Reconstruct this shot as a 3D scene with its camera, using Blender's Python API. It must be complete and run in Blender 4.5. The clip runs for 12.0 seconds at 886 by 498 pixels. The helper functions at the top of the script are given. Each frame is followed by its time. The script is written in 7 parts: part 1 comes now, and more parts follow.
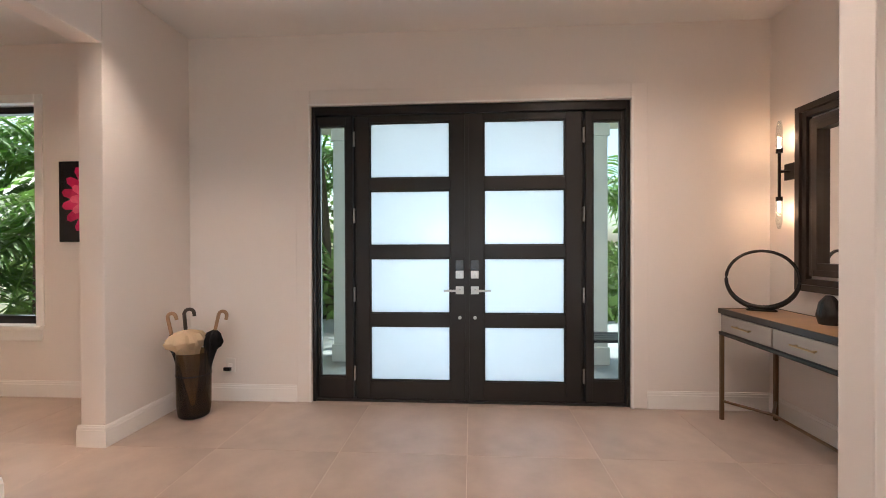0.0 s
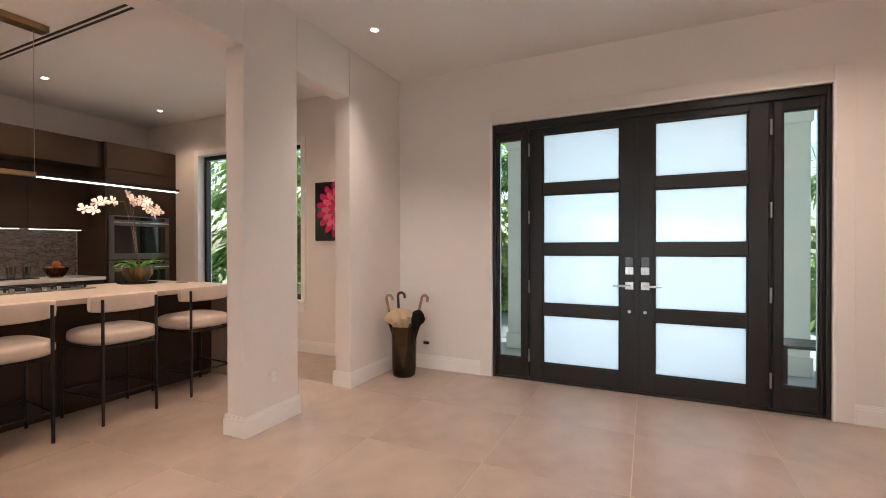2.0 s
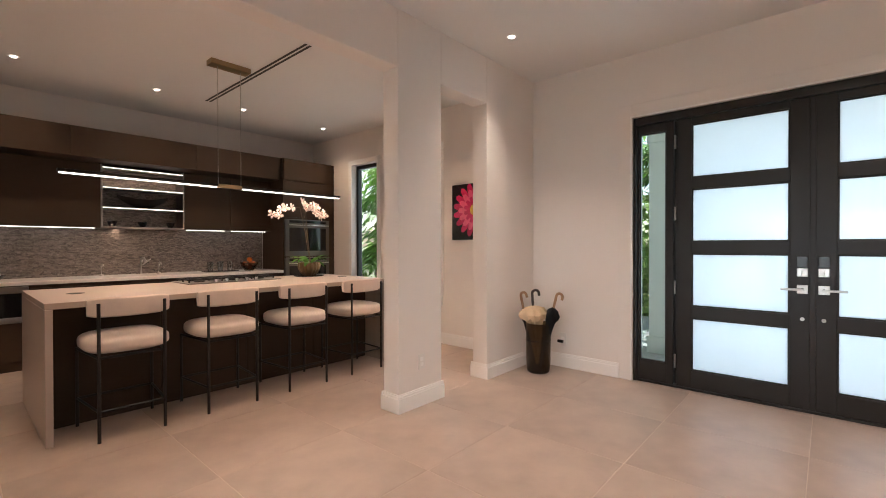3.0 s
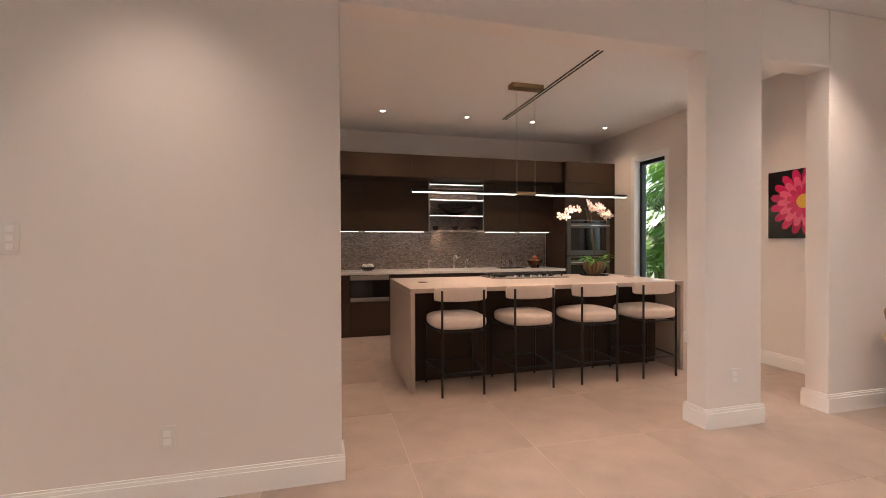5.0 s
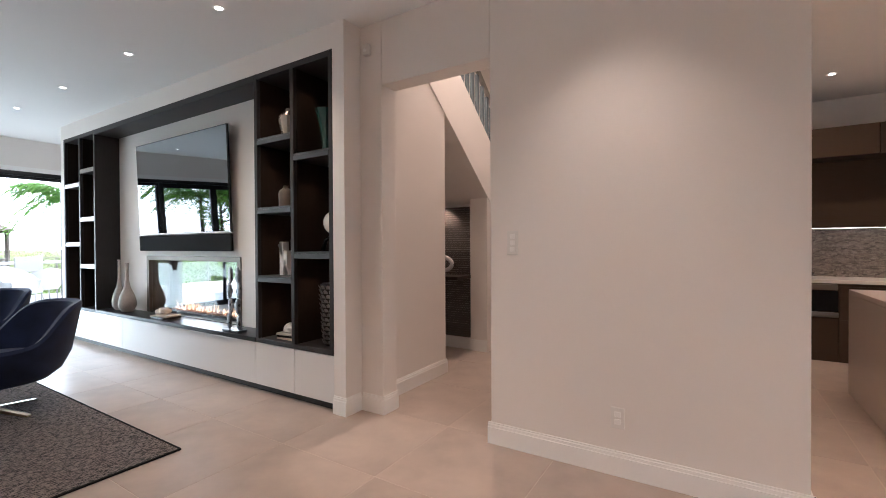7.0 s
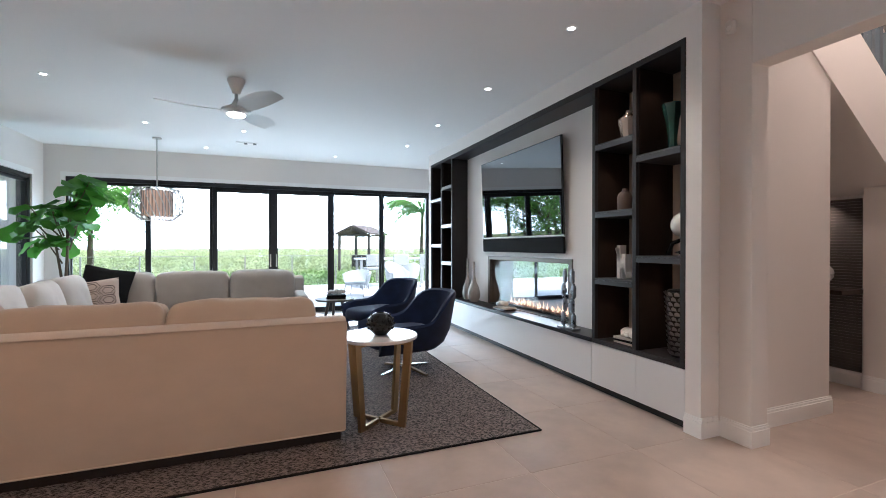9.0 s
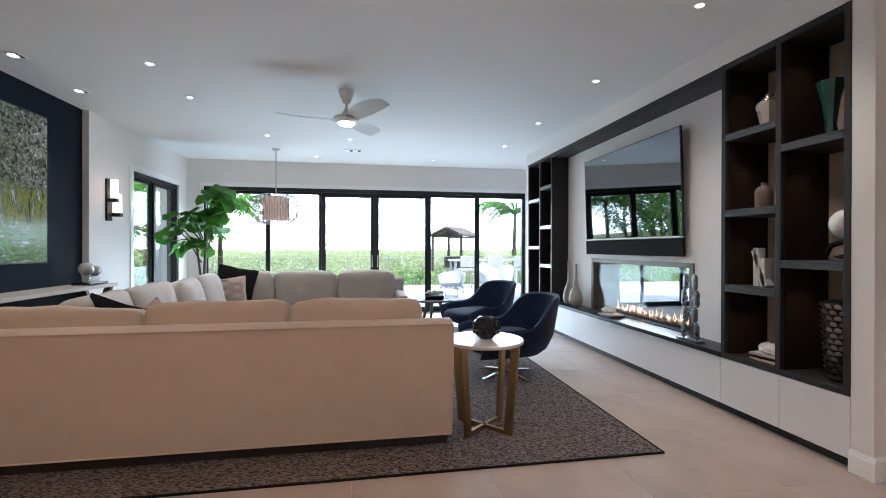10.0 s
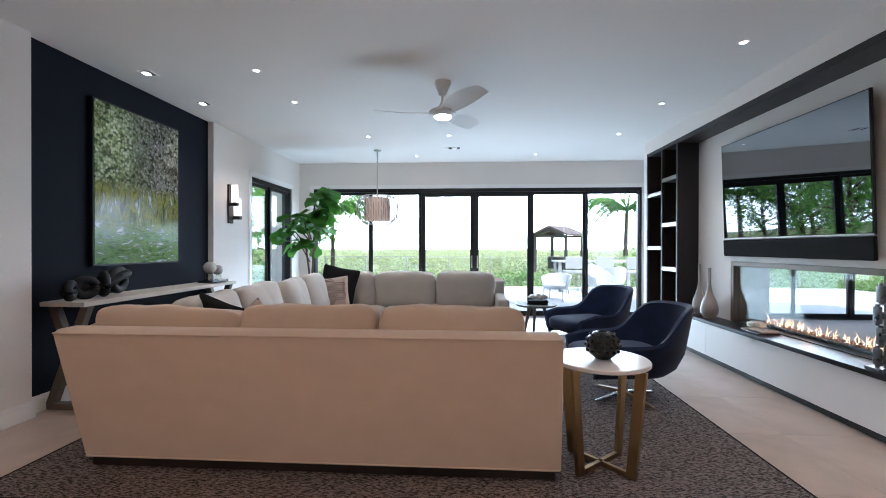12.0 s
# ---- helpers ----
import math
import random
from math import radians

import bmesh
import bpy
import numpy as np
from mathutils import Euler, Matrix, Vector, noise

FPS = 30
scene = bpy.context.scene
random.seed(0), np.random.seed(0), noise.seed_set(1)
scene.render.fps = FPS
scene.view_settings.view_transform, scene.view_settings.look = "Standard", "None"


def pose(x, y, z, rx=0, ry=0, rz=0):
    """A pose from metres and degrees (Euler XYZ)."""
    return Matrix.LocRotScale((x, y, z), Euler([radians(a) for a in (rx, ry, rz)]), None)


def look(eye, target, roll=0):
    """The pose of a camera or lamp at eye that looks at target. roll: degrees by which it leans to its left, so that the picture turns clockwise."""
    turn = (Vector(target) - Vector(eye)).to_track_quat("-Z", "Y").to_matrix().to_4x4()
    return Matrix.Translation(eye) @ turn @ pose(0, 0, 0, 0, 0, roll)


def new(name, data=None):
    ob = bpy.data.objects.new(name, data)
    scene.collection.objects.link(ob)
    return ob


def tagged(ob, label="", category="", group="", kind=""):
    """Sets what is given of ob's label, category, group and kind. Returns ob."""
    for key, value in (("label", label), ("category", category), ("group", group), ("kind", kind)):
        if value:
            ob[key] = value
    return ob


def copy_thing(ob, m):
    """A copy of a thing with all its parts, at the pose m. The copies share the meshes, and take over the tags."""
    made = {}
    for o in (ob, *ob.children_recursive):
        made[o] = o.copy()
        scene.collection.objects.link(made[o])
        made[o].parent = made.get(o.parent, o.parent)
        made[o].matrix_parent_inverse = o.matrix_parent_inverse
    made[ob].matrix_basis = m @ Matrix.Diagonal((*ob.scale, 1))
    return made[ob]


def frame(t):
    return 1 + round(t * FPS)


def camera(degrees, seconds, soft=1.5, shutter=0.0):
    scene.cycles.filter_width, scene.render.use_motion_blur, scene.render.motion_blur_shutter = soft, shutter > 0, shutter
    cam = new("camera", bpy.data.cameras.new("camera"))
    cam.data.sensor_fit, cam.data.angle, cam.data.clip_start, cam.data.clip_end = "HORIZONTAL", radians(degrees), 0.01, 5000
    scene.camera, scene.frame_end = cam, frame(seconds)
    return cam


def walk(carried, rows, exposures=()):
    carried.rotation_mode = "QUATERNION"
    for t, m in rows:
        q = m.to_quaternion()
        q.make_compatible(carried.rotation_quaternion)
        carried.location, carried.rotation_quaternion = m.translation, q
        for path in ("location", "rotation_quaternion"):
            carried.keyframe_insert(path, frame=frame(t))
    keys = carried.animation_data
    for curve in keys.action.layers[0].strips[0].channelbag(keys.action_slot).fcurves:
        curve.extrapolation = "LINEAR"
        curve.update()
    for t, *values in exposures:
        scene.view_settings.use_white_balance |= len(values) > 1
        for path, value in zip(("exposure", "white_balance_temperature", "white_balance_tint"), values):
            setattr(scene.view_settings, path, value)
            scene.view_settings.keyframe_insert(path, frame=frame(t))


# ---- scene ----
cam = camera(90.9, 12.0, soft=0.95)
EXPOSURES = [(0, 1.29, 5950, 8), (3, 1.37, 6000, 8), (5.2, 1.44, 6080, 10), (6.2, 1.44, 6050, 10), (7.5, 1.46, 5350, 7), (9.5, 1.28, 5250, 6), (12, 1.25, 5180, 7)]
PATH = [
    (0, (0.085, 0.188, 1.308), (-0.041, 2.184, 1.292), -0.2),
    (0.5, (0.094, 0.042, 1.287), (-0.122, 2.03, 1.278), -0.1),
    (1, (0.135, -0.093, 1.294), (-0.248, 1.87, 1.279), -0.1),
    (1.5, (0.136, -0.221, 1.295), (-0.463, 1.687, 1.279), -0.1),
    (2, (0.138, -0.333, 1.283), (-0.711, 1.478, 1.271), -0.1),
    (2.5, (0.123, -0.429, 1.27), (-0.97, 1.246, 1.261), -0.0),
    (3, (0.14, -0.513, 1.274), (-1.183, 0.986, 1.26), -0.1),
    (3.2, (0.122, -0.545, 1.253), (-1.276, 0.885, 1.248), 0.1),
    (5, (0.169, -0.8, 1.295), (-1.765, -0.293, 1.276), -0.2),
    (5.5, (0.195, -0.878, 1.305), (-1.801, -0.753, 1.285), -0.1),
    (6, (0.226, -0.945, 1.295), (-1.751, -1.247, 1.288), -0.3),
    (6.5, (0.261, -1.034, 1.309), (-1.613, -1.734, 1.299), -0.3),
    (7, (0.336, -1.116, 1.323), (-1.36, -2.176, 1.305), -0.3),
    (7.5, (0.434, -1.188, 1.334), (-1.03, -2.552, 1.316), -0.2),
    (7.7, (0.47, -1.212, 1.333), (-0.89, -2.678, 1.318), -0.1),
    (9.5, (0.744, -1.42, 1.355), (0.217, -3.349, 1.346), 0.0),
    (10, (0.778, -1.474, 1.357), (0.44, -3.445, 1.351), 0.1),
    (10.5, (0.79, -1.554, 1.362), (0.617, -3.547, 1.349), 0.0),
    (11, (0.774, -1.662, 1.353), (0.734, -3.661, 1.342), 0.0),
    (11.5, (0.756, -1.762, 1.358), (0.811, -3.761, 1.348), 0.0),
    (12, (0.735, -1.865, 1.368), (0.858, -3.861, 1.36), 0.1),
]
walk(cam, [(t, look(eye, target, roll)) for t, eye, target, roll in PATH], EXPOSURES)


# ---- world, sun and large lights ----
world = bpy.data.worlds.new("sky")
scene.world = world
world.use_nodes = True
wn = world.node_tree
sky = wn.nodes.new("ShaderNodeTexSky")
sky.sky_type, sky.sun_disc = "NISHITA", False
sky.sun_elevation, sky.sun_rotation = radians(58), radians(-40)
sky.air_density, sky.dust_density = 1.0, 3.0
wn.nodes["Background"].inputs["Strength"].default_value = 0.15
wn.links.new(sky.outputs[0], wn.nodes["Background"].inputs["Color"])


def lamp(name, kind, m, energy, colour, size=0.1, size_y=None, spot=None, blend=0.6):
    data = bpy.data.lights.new(name, kind)
    data.energy, data.color = energy, colour
    if kind == "AREA":
        data.size = size
        if size_y:
            data.shape, data.size_y = "RECTANGLE", size_y
    elif kind == "SUN":
        data.angle = radians(0.5)
    else:
        data.shadow_soft_size = size
    if spot:
        data.spot_size, data.spot_blend = radians(spot), blend
    ob = new(name, data)
    ob.matrix_world = m
    return ob


lamp("sun", "SUN", look((-4, 6, 12), (0, 0, 0)), 3.5, (1.0, 0.95, 0.88))
DAY = (0.85, 0.96, 0.97)
WARM = (1.0, 0.66, 0.44)
FOYER = (1.0, 0.74, 0.57)
YN_DOOR = 3.765
# area lamps added outside the openings, standing in for skylight
lamp("skylight_south", "AREA", look((0.6, -11.45, 2.86), (0.6, -6.5, 0.6)), 60, DAY, 6.4, 0.4)
# fill lamp added low in the doorway, for sunlight thrown up from the pale terrace
lamp("terrace_bounce_fill", "AREA", look((0.6, -10.52, 0.50), (0.6, -7.0, 1.9)), 46, DAY, 6.3, 1.05)
lamp("skylight_kitchen", "AREA", look((-5.27, 4.05, 1.6), (-5.2, 0, 1.0)), 2, DAY, 0.6, 1.9)
lamp("skylight_passage", "AREA", look((-4.0, 4.05, 1.6), (-4, 0, 1.0)), 3, DAY, 0.6, 1.9)
DOWN = 62
# area lamp added before the entrance, for daylight on its outer face
lamp("skylight_entrance", "AREA", look((0.06, YN_DOOR + 1.2, 1.3), (0.06, YN_DOOR, 1.3)), 21, (0.86, 0.96, 1.0), 2.6, 2.4)

# ---- materials ----


def mat(name, col, rough=0.5, metal=0.0, var=0.06, scale=3.0, fine=90.0, bump=0.1, stretch=(1, 1, 1), coat=0.0, emit=None, power=0.0, island=0.0, dist=0.002, alpha=1.0, sheen=0.0, spec=0.5, objvar=0.0, lo=0.35, hi=1.1):
    m = bpy.data.materials.new(name)
    m.use_nodes = True
    t = m.node_tree
    b = t.nodes["Principled BSDF"]
    co = t.nodes.new("ShaderNodeTexCoord")
    mp = t.nodes.new("ShaderNodeMapping")
    mp.inputs["Scale"].default_value = stretch
    t.links.new(co.outputs["Object"], mp.inputs["Vector"])
    n1, n2 = t.nodes.new("ShaderNodeTexNoise"), t.nodes.new("ShaderNodeTexNoise")
    for n, s, d in ((n1, scale, 4), (n2, fine, 3)):
        n.inputs["Scale"].default_value, n.inputs["Detail"].default_value = s, d
        t.links.new(mp.outputs[0], n.inputs["Vector"])
    add = t.nodes.new("ShaderNodeMath")
    add.operation = "MULTIPLY_ADD"
    add.inputs[1].default_value = 0.45
    t.links.new(n2.outputs["Fac"], add.inputs[0])
    t.links.new(n1.outputs["Fac"], add.inputs[2])
    last = add.outputs[0]
    if island or objvar:
        g = t.nodes.new("ShaderNodeNewGeometry") if island else t.nodes.new("ShaderNodeObjectInfo")
        a2 = t.nodes.new("ShaderNodeMath")
        a2.operation = "MULTIPLY_ADD"
        a2.inputs[1].default_value = island or objvar
        t.links.new(g.outputs["Random Per Island" if island else "Random"], a2.inputs[0])
        t.links.new(last, a2.inputs[2])
        last = a2.outputs[0]
    ramp = t.nodes.new("ShaderNodeMapRange")
    ramp.inputs["From Min"].default_value, ramp.inputs["From Max"].default_value = lo, hi + island + objvar
    t.links.new(last, ramp.inputs["Value"])
    mix = t.nodes.new("ShaderNodeMix")
    mix.data_type = "RGBA"
    mix.inputs["A"].default_value = (*[max(0.0, c * (1 - var)) for c in col], 1)
    mix.inputs["B"].default_value = (*[min(1.0, c * (1 + var)) for c in col], 1)
    t.links.new(ramp.outputs[0], mix.inputs["Factor"])
    t.links.new(mix.outputs["Result"], b.inputs["Base Color"])
    rr = t.nodes.new("ShaderNodeMapRange")
    rr.inputs["To Min"].default_value, rr.inputs["To Max"].default_value = max(0.02, rough * 0.88), min(1, rough * 1.12)
    t.links.new(n1.outputs["Fac"], rr.inputs["Value"])
    t.links.new(rr.outputs[0], b.inputs["Roughness"])
    b.inputs["Metallic"].default_value = metal
    b.inputs["Coat Weight"].default_value = coat
    b.inputs["Sheen Weight"].default_value = sheen
    b.inputs["Specular IOR Level"].default_value = spec
    if bump:
        bp = t.nodes.new("ShaderNodeBump")
        bp.inputs["Strength"].default_value, bp.inputs["Distance"].default_value = bump, dist
        t.links.new(n2.outputs["Fac"], bp.inputs["Height"])
        t.links.new(bp.outputs[0], b.inputs["Normal"])
    if emit:
        b.inputs["Emission Color"].default_value, b.inputs["Emission Strength"].default_value = (*emit, 1), power
    return m


def glass(name, tint=(1, 1, 1), rough=0.0, gloss=0.035):
    """A thin pane: clear, with a Fresnel-driven reflection."""
    m = bpy.data.materials.new(name)
    m.use_nodes = True
    t = m.node_tree
    t.nodes.remove(t.nodes["Principled BSDF"])
    clear, shine, mix, lw, fr, fa = (t.nodes.new(k) for k in ("ShaderNodeBsdfTransparent", "ShaderNodeBsdfGlossy", "ShaderNodeMixShader", "ShaderNodeLayerWeight", "ShaderNodeMath", "ShaderNodeMath"))
    fa.operation, fa.inputs[1].default_value = "POWER", 5.0
    fr.operation, fr.inputs[1].default_value, fr.inputs[2].default_value = "MULTIPLY_ADD", 0.8, gloss
    t.links.new(lw.outputs["Facing"], fa.inputs[0])
    t.links.new(fa.outputs[0], fr.inputs[0])
    clear.inputs["Color"].default_value = (*tint, 1)
    shine.inputs["Roughness"].default_value = rough
    t.links.new(fr.outputs[0], mix.inputs[0])
    t.links.new(clear.outputs[0], mix.inputs[1])
    t.links.new(shine.outputs[0], mix.inputs[2])
    t.links.new(mix.outputs[0], t.nodes["Material Output"].inputs["Surface"])
    return m


def frosted(name):
    """Acid-etched glass: it scatters the daylight from behind it."""
    m = bpy.data.materials.new(name)
    m.use_nodes = True
    t = m.node_tree
    t.nodes.remove(t.nodes["Principled BSDF"])
    tr, shine, mix, fr = (t.nodes.new(k) for k in ("ShaderNodeBsdfTranslucent", "ShaderNodeBsdfGlossy", "ShaderNodeMixShader", "ShaderNodeFresnel"))
    tr.inputs["Color"].default_value = (0.93, 0.97, 1.0, 1)
    shine.inputs["Roughness"].default_value = 0.06
    fr.inputs["IOR"].default_value = 1.4
    t.links.new(fr.outputs[0], mix.inputs[0])
    t.links.new(tr.outputs[0], mix.inputs[1])
    t.links.new(shine.outputs[0], mix.inputs[2])
    t.links.new(mix.outputs[0], t.nodes["Material Output"].inputs["Surface"])
    return m


def glow(name, col, power):
    m = bpy.data.materials.new(name)
    m.use_nodes = True
    b = m.node_tree.nodes["Principled BSDF"]
    b.inputs["Base Color"].default_value = (0.8, 0.8, 0.8, 1)
    b.inputs["Emission Color"].default_value, b.inputs["Emission Strength"].default_value = (*col, 1), power
    return m


PAINT = mat("white_wall_paint", (0.81, 0.765, 0.73), 0.6, var=0.02, scale=1.2, fine=160, bump=0.06)
CEIL = mat("ceiling_paint", (0.80, 0.79, 0.775), 0.75, var=0.02, scale=0.8, fine=140, bump=0.05)
TRIM = mat("trim_paint", (0.88, 0.865, 0.845), 0.35, var=0.02, bump=0.02)
NAVY = mat("navy_wall_covering", (0.009, 0.012, 0.021), 0.7, var=0.2, scale=2, fine=220, bump=0.15, stretch=(1, 1, 6), spec=0.12)
GROUT = mat("grout", (0.60, 0.51, 0.445), 0.85, var=0.1)
TILE = mat("taupe_porcelain", (0.43, 0.345, 0.29), 0.34, var=0.22, scale=1.7, fine=6, bump=0.03, objvar=0.08, lo=0.45, hi=0.95)
BRONZE = mat("dark_bronze_paint", (0.018, 0.015, 0.0135), 0.38, var=0.2, scale=5, fine=150, bump=0.03, spec=0.35)
BLACK = mat("black_metal", (0.018, 0.017, 0.017), 0.4, 0.3, var=0.2, bump=0.02)
NICKEL = mat("satin_nickel", (0.55, 0.53, 0.50), 0.3, 1.0, var=0.06, bump=0.01)
BRASS = mat("brushed_brass", (0.42, 0.30, 0.16), 0.36, 1.0, var=0.12, fine=200, stretch=(1, 1, 0.1), bump=0.05)
CHROME = mat("polished_steel", (0.7, 0.7, 0.7), 0.12, 1.0, var=0.04, bump=0)
FROST = frosted("frosted_glass")
PANE = glass("clear_pane")
PANE_GREEN = glass("greenish_pane", (0.93, 0.98, 0.955))
MIRROR = mat("mirror_silver", (0.9, 0.9, 0.9), 0.02, 1.0, var=0.0, bump=0)
WOOD_DARK = mat("dark_stained_oak", (0.032, 0.022, 0.016), 0.42, var=0.4, scale=4, fine=60, stretch=(1, 0.15, 1), bump=0.08)
WOOD_TAN = mat("tan_wood", (0.33, 0.20, 0.11), 0.4, var=0.25, scale=5, fine=60, stretch=(0.2, 1, 1), bump=0.06)
WOOD_GREY = mat("weathered_grey_wood", (0.11, 0.085, 0.065), 0.55, var=0.3, scale=6, fine=70, stretch=(1, 1, 0.2), bump=0.15)
LAMINATE = mat("espresso_laminate", (0.045, 0.028, 0.017), 0.6, var=0.15, scale=3, fine=120, stretch=(1, 0.1, 1), bump=0.03, spec=0.25)
STEEL = mat("brushed_steel", (0.34, 0.32, 0.30), 0.3, 1.0, var=0.08, fine=160, stretch=(1, 0.05, 1), bump=0.03)
QUARTZ = mat("grey_beige_quartz", (0.44, 0.37, 0.325), 0.32, var=0.05, scale=3, fine=300, bump=0)
QUARTZ_W = mat("white_quartz", (0.72, 0.70, 0.68), 0.25, var=0.04, scale=6, bump=0.01)
OVENSTEEL = mat("dark_brushed_steel", (0.15, 0.14, 0.13), 0.34, 1.0, var=0.08, fine=160, stretch=(1, 0.05, 1), bump=0.03)
OVENGLASS = mat("black_oven_glass", (0.010, 0.010, 0.011), 0.06, var=0.0, bump=0)
VELVET = mat("cream_velvet", (0.72, 0.62, 0.55), 0.8, var=0.10, scale=9, fine=260, bump=0.2, sheen=0.4)
LINEN = mat("oatmeal_linen", (0.58, 0.455, 0.35), 0.9, var=0.07, scale=5, fine=420, bump=0.35, sheen=0.2, stretch=(1, 1, 1.6))
LINEN_GREY = mat("grey_linen", (0.50, 0.455, 0.41), 0.9, var=0.07, scale=6, fine=420, bump=0.35, sheen=0.2)
BLUE = mat("midnight_velvet", (0.012, 0.020, 0.055), 0.8, var=0.45, scale=7, fine=240, bump=0.15, sheen=0.12, spec=0.15)
BLACKCLOTH = mat("black_cloth", (0.012, 0.012, 0.013), 0.9, var=0.2, fine=300, bump=0.3, spec=0.15)
MARBLE = mat("white_marble", (0.75, 0.73, 0.71), 0.18, var=0.10, scale=4, fine=14, bump=0.0)
PLASTIC_W = mat("white_plastic", (0.78, 0.76, 0.73), 0.35, var=0.01, bump=0)
LACQUER = mat("white_lacquer", (0.78, 0.77, 0.765), 0.16, var=0.01, bump=0, coat=0.3)
SCREEN = mat("tv_glass", (0.20, 0.21, 0.22), 0.02, 1.0, var=0.0, bump=0)
CERAMIC = mat("ribbed_grey_ceramic", (0.40, 0.36, 0.33), 0.45, var=0.18, scale=20, fine=60, bump=0.3)
CERAMIC_W = mat("white_ceramic", (0.75, 0.73, 0.70), 0.3, var=0.05, bump=0.05)
BLACKMATT = mat("black_matt_ceramic", (0.008, 0.008, 0.009), 0.5, var=0.2, bump=0.05, spec=0.25)
BLACKCER = mat("black_glazed_ceramic", (0.012, 0.012, 0.013), 0.25, var=0.2, bump=0.05)


def leafy(m):
    """Lets part of the light pass through a leaf."""
    t = m.node_tree
    b, out = t.nodes["Principled BSDF"], t.nodes["Material Output"]
    tr, mx = t.nodes.new("ShaderNodeBsdfTranslucent"), t.nodes.new("ShaderNodeMixShader")
    src = b.inputs["Base Color"].links[0].from_socket
    t.links.new(src, tr.inputs["Color"])
    mx.inputs[0].default_value = 0.45
    t.links.new(b.outputs[0], mx.inputs[1])
    t.links.new(tr.outputs[0], mx.inputs[2])
    t.links.new(mx.outputs[0], out.inputs["Surface"])
    return m


LEAF = mat("fig_leaf", (0.085, 0.235, 0.028), 0.4, var=0.4, scale=9, fine=40, bump=0.1, island=0.5)
BARK = mat("bark", (0.12, 0.085, 0.055), 0.85, var=0.3, scale=12, fine=60, bump=0.6)
PETAL = mat("blush_petal", (0.70, 0.59, 0.55), 0.5, var=0.12, scale=30, bump=0.05)
ORANGE = mat("orange_peel", (0.62, 0.16, 0.03), 0.42, var=0.2, scale=20, fine=300, bump=0.2)
SMOKE = glass("smoked_glass", (0.50, 0.41, 0.28), 0.0, 0.05)
TUMBLER = glass("tumbler_glass", (0.86, 0.88, 0.88), 0.02, 0.14)
CLEARG = glass("thin_clear_glass", (0.93, 0.95, 0.95))
LED = glow("led_strip", (1.0, 0.88, 0.78), 1.3)
LENS = glow("downlight_lens", (1.0, 0.90, 0.80), 14)
BULB = glow("warm_bulb", (1.0, 0.72, 0.48), 12)

# ---- building helpers ----


def box(bm, x0, x1, y0, y1, z0, z1, bev=0.0, seg=2, m=None):
    r = bmesh.ops.create_cube(bm, size=1, matrix=Matrix.Translation(((x0 + x1) / 2, (y0 + y1) / 2, (z0 + z1) / 2)) @ Matrix.Diagonal((abs(x1 - x0), abs(y1 - y0), abs(z1 - z0), 1)))
    vs = r["verts"]
    if bev:
        es = list({e for v in vs for e in v.link_edges})
        r = bmesh.ops.bevel(bm, geom=es, offset=bev, segments=seg, affect="EDGES", profile=0.5)
        vs = list({v for f in r["faces"] for v in f.verts} | {v for v in vs if v.is_valid})
    if m:
        bmesh.ops.transform(bm, matrix=m, verts=[v for v in vs if v.is_valid])
    return bm


def rod(bm, p0, p1, r0, r1=None, n=12):
    p0, p1 = Vector(p0), Vector(p1)
    d = p1 - p0
    mt = Matrix.Translation((p0 + p1) / 2) @ d.to_track_quat("Z", "Y").to_matrix().to_4x4()
    bmesh.ops.create_cone(bm, cap_ends=True, segments=n, radius1=r0, radius2=r0 if r1 is None else r1, depth=d.length, matrix=mt)
    return bm


def lathe(bm, prof, n=28, at=(0, 0, 0), m=None, cap=True):
    rings = []
    for r, z in prof:
        rings.append([bm.verts.new((at[0] + r * math.cos(2 * math.pi * k / n), at[1] + r * math.sin(2 * math.pi * k / n), at[2] + z)) for k in range(n)])
    for a, b in zip(rings, rings[1:]):
        for k in range(n):
            bm.faces.new((a[k], a[(k + 1) % n], b[(k + 1) % n], b[k]))
    if cap and prof[0][0] > 1e-4:
        bm.faces.new(rings[0][::-1])
    if cap and prof[-1][0] > 1e-4:
        bm.faces.new(rings[-1])
    if m:
        bmesh.ops.transform(bm, matrix=m, verts=[v for r in rings for v in r])
    return bm


def tube(bm, pts, r, n=8, closed=False, flat=1.0):
    pts = [Vector(p) for p in pts]
    rings, up = [], Vector((0.013, 0.021, 1)).normalized()
    count = len(pts)
    for i, p in enumerate(pts):
        a = pts[(i - 1) % count] if closed or i else p
        b = pts[(i + 1) % count] if closed or i < count - 1 else p
        d = (b - a).normalized()
        s = d.cross(up)
        s = s.normalized() if s.length > 1e-3 else Vector((1, 0, 0))
        u = s.cross(d).normalized()
        rr = r[i] if isinstance(r, (list, tuple)) else r
        rings.append([bm.verts.new(p + rr * (math.cos(2 * math.pi * k / n) * s + flat * math.sin(2 * math.pi * k / n) * u)) for k in range(n)])
    pairs = list(zip(rings, rings[1:])) + ([(rings[-1], rings[0])] if closed else [])
    for a, b in pairs:
        for k in range(n):
            bm.faces.new((a[k], a[(k + 1) % n], b[(k + 1) % n], b[k]))
    if not closed:
        bm.faces.new(rings[0][::-1])
        bm.faces.new(rings[-1])
    return bm


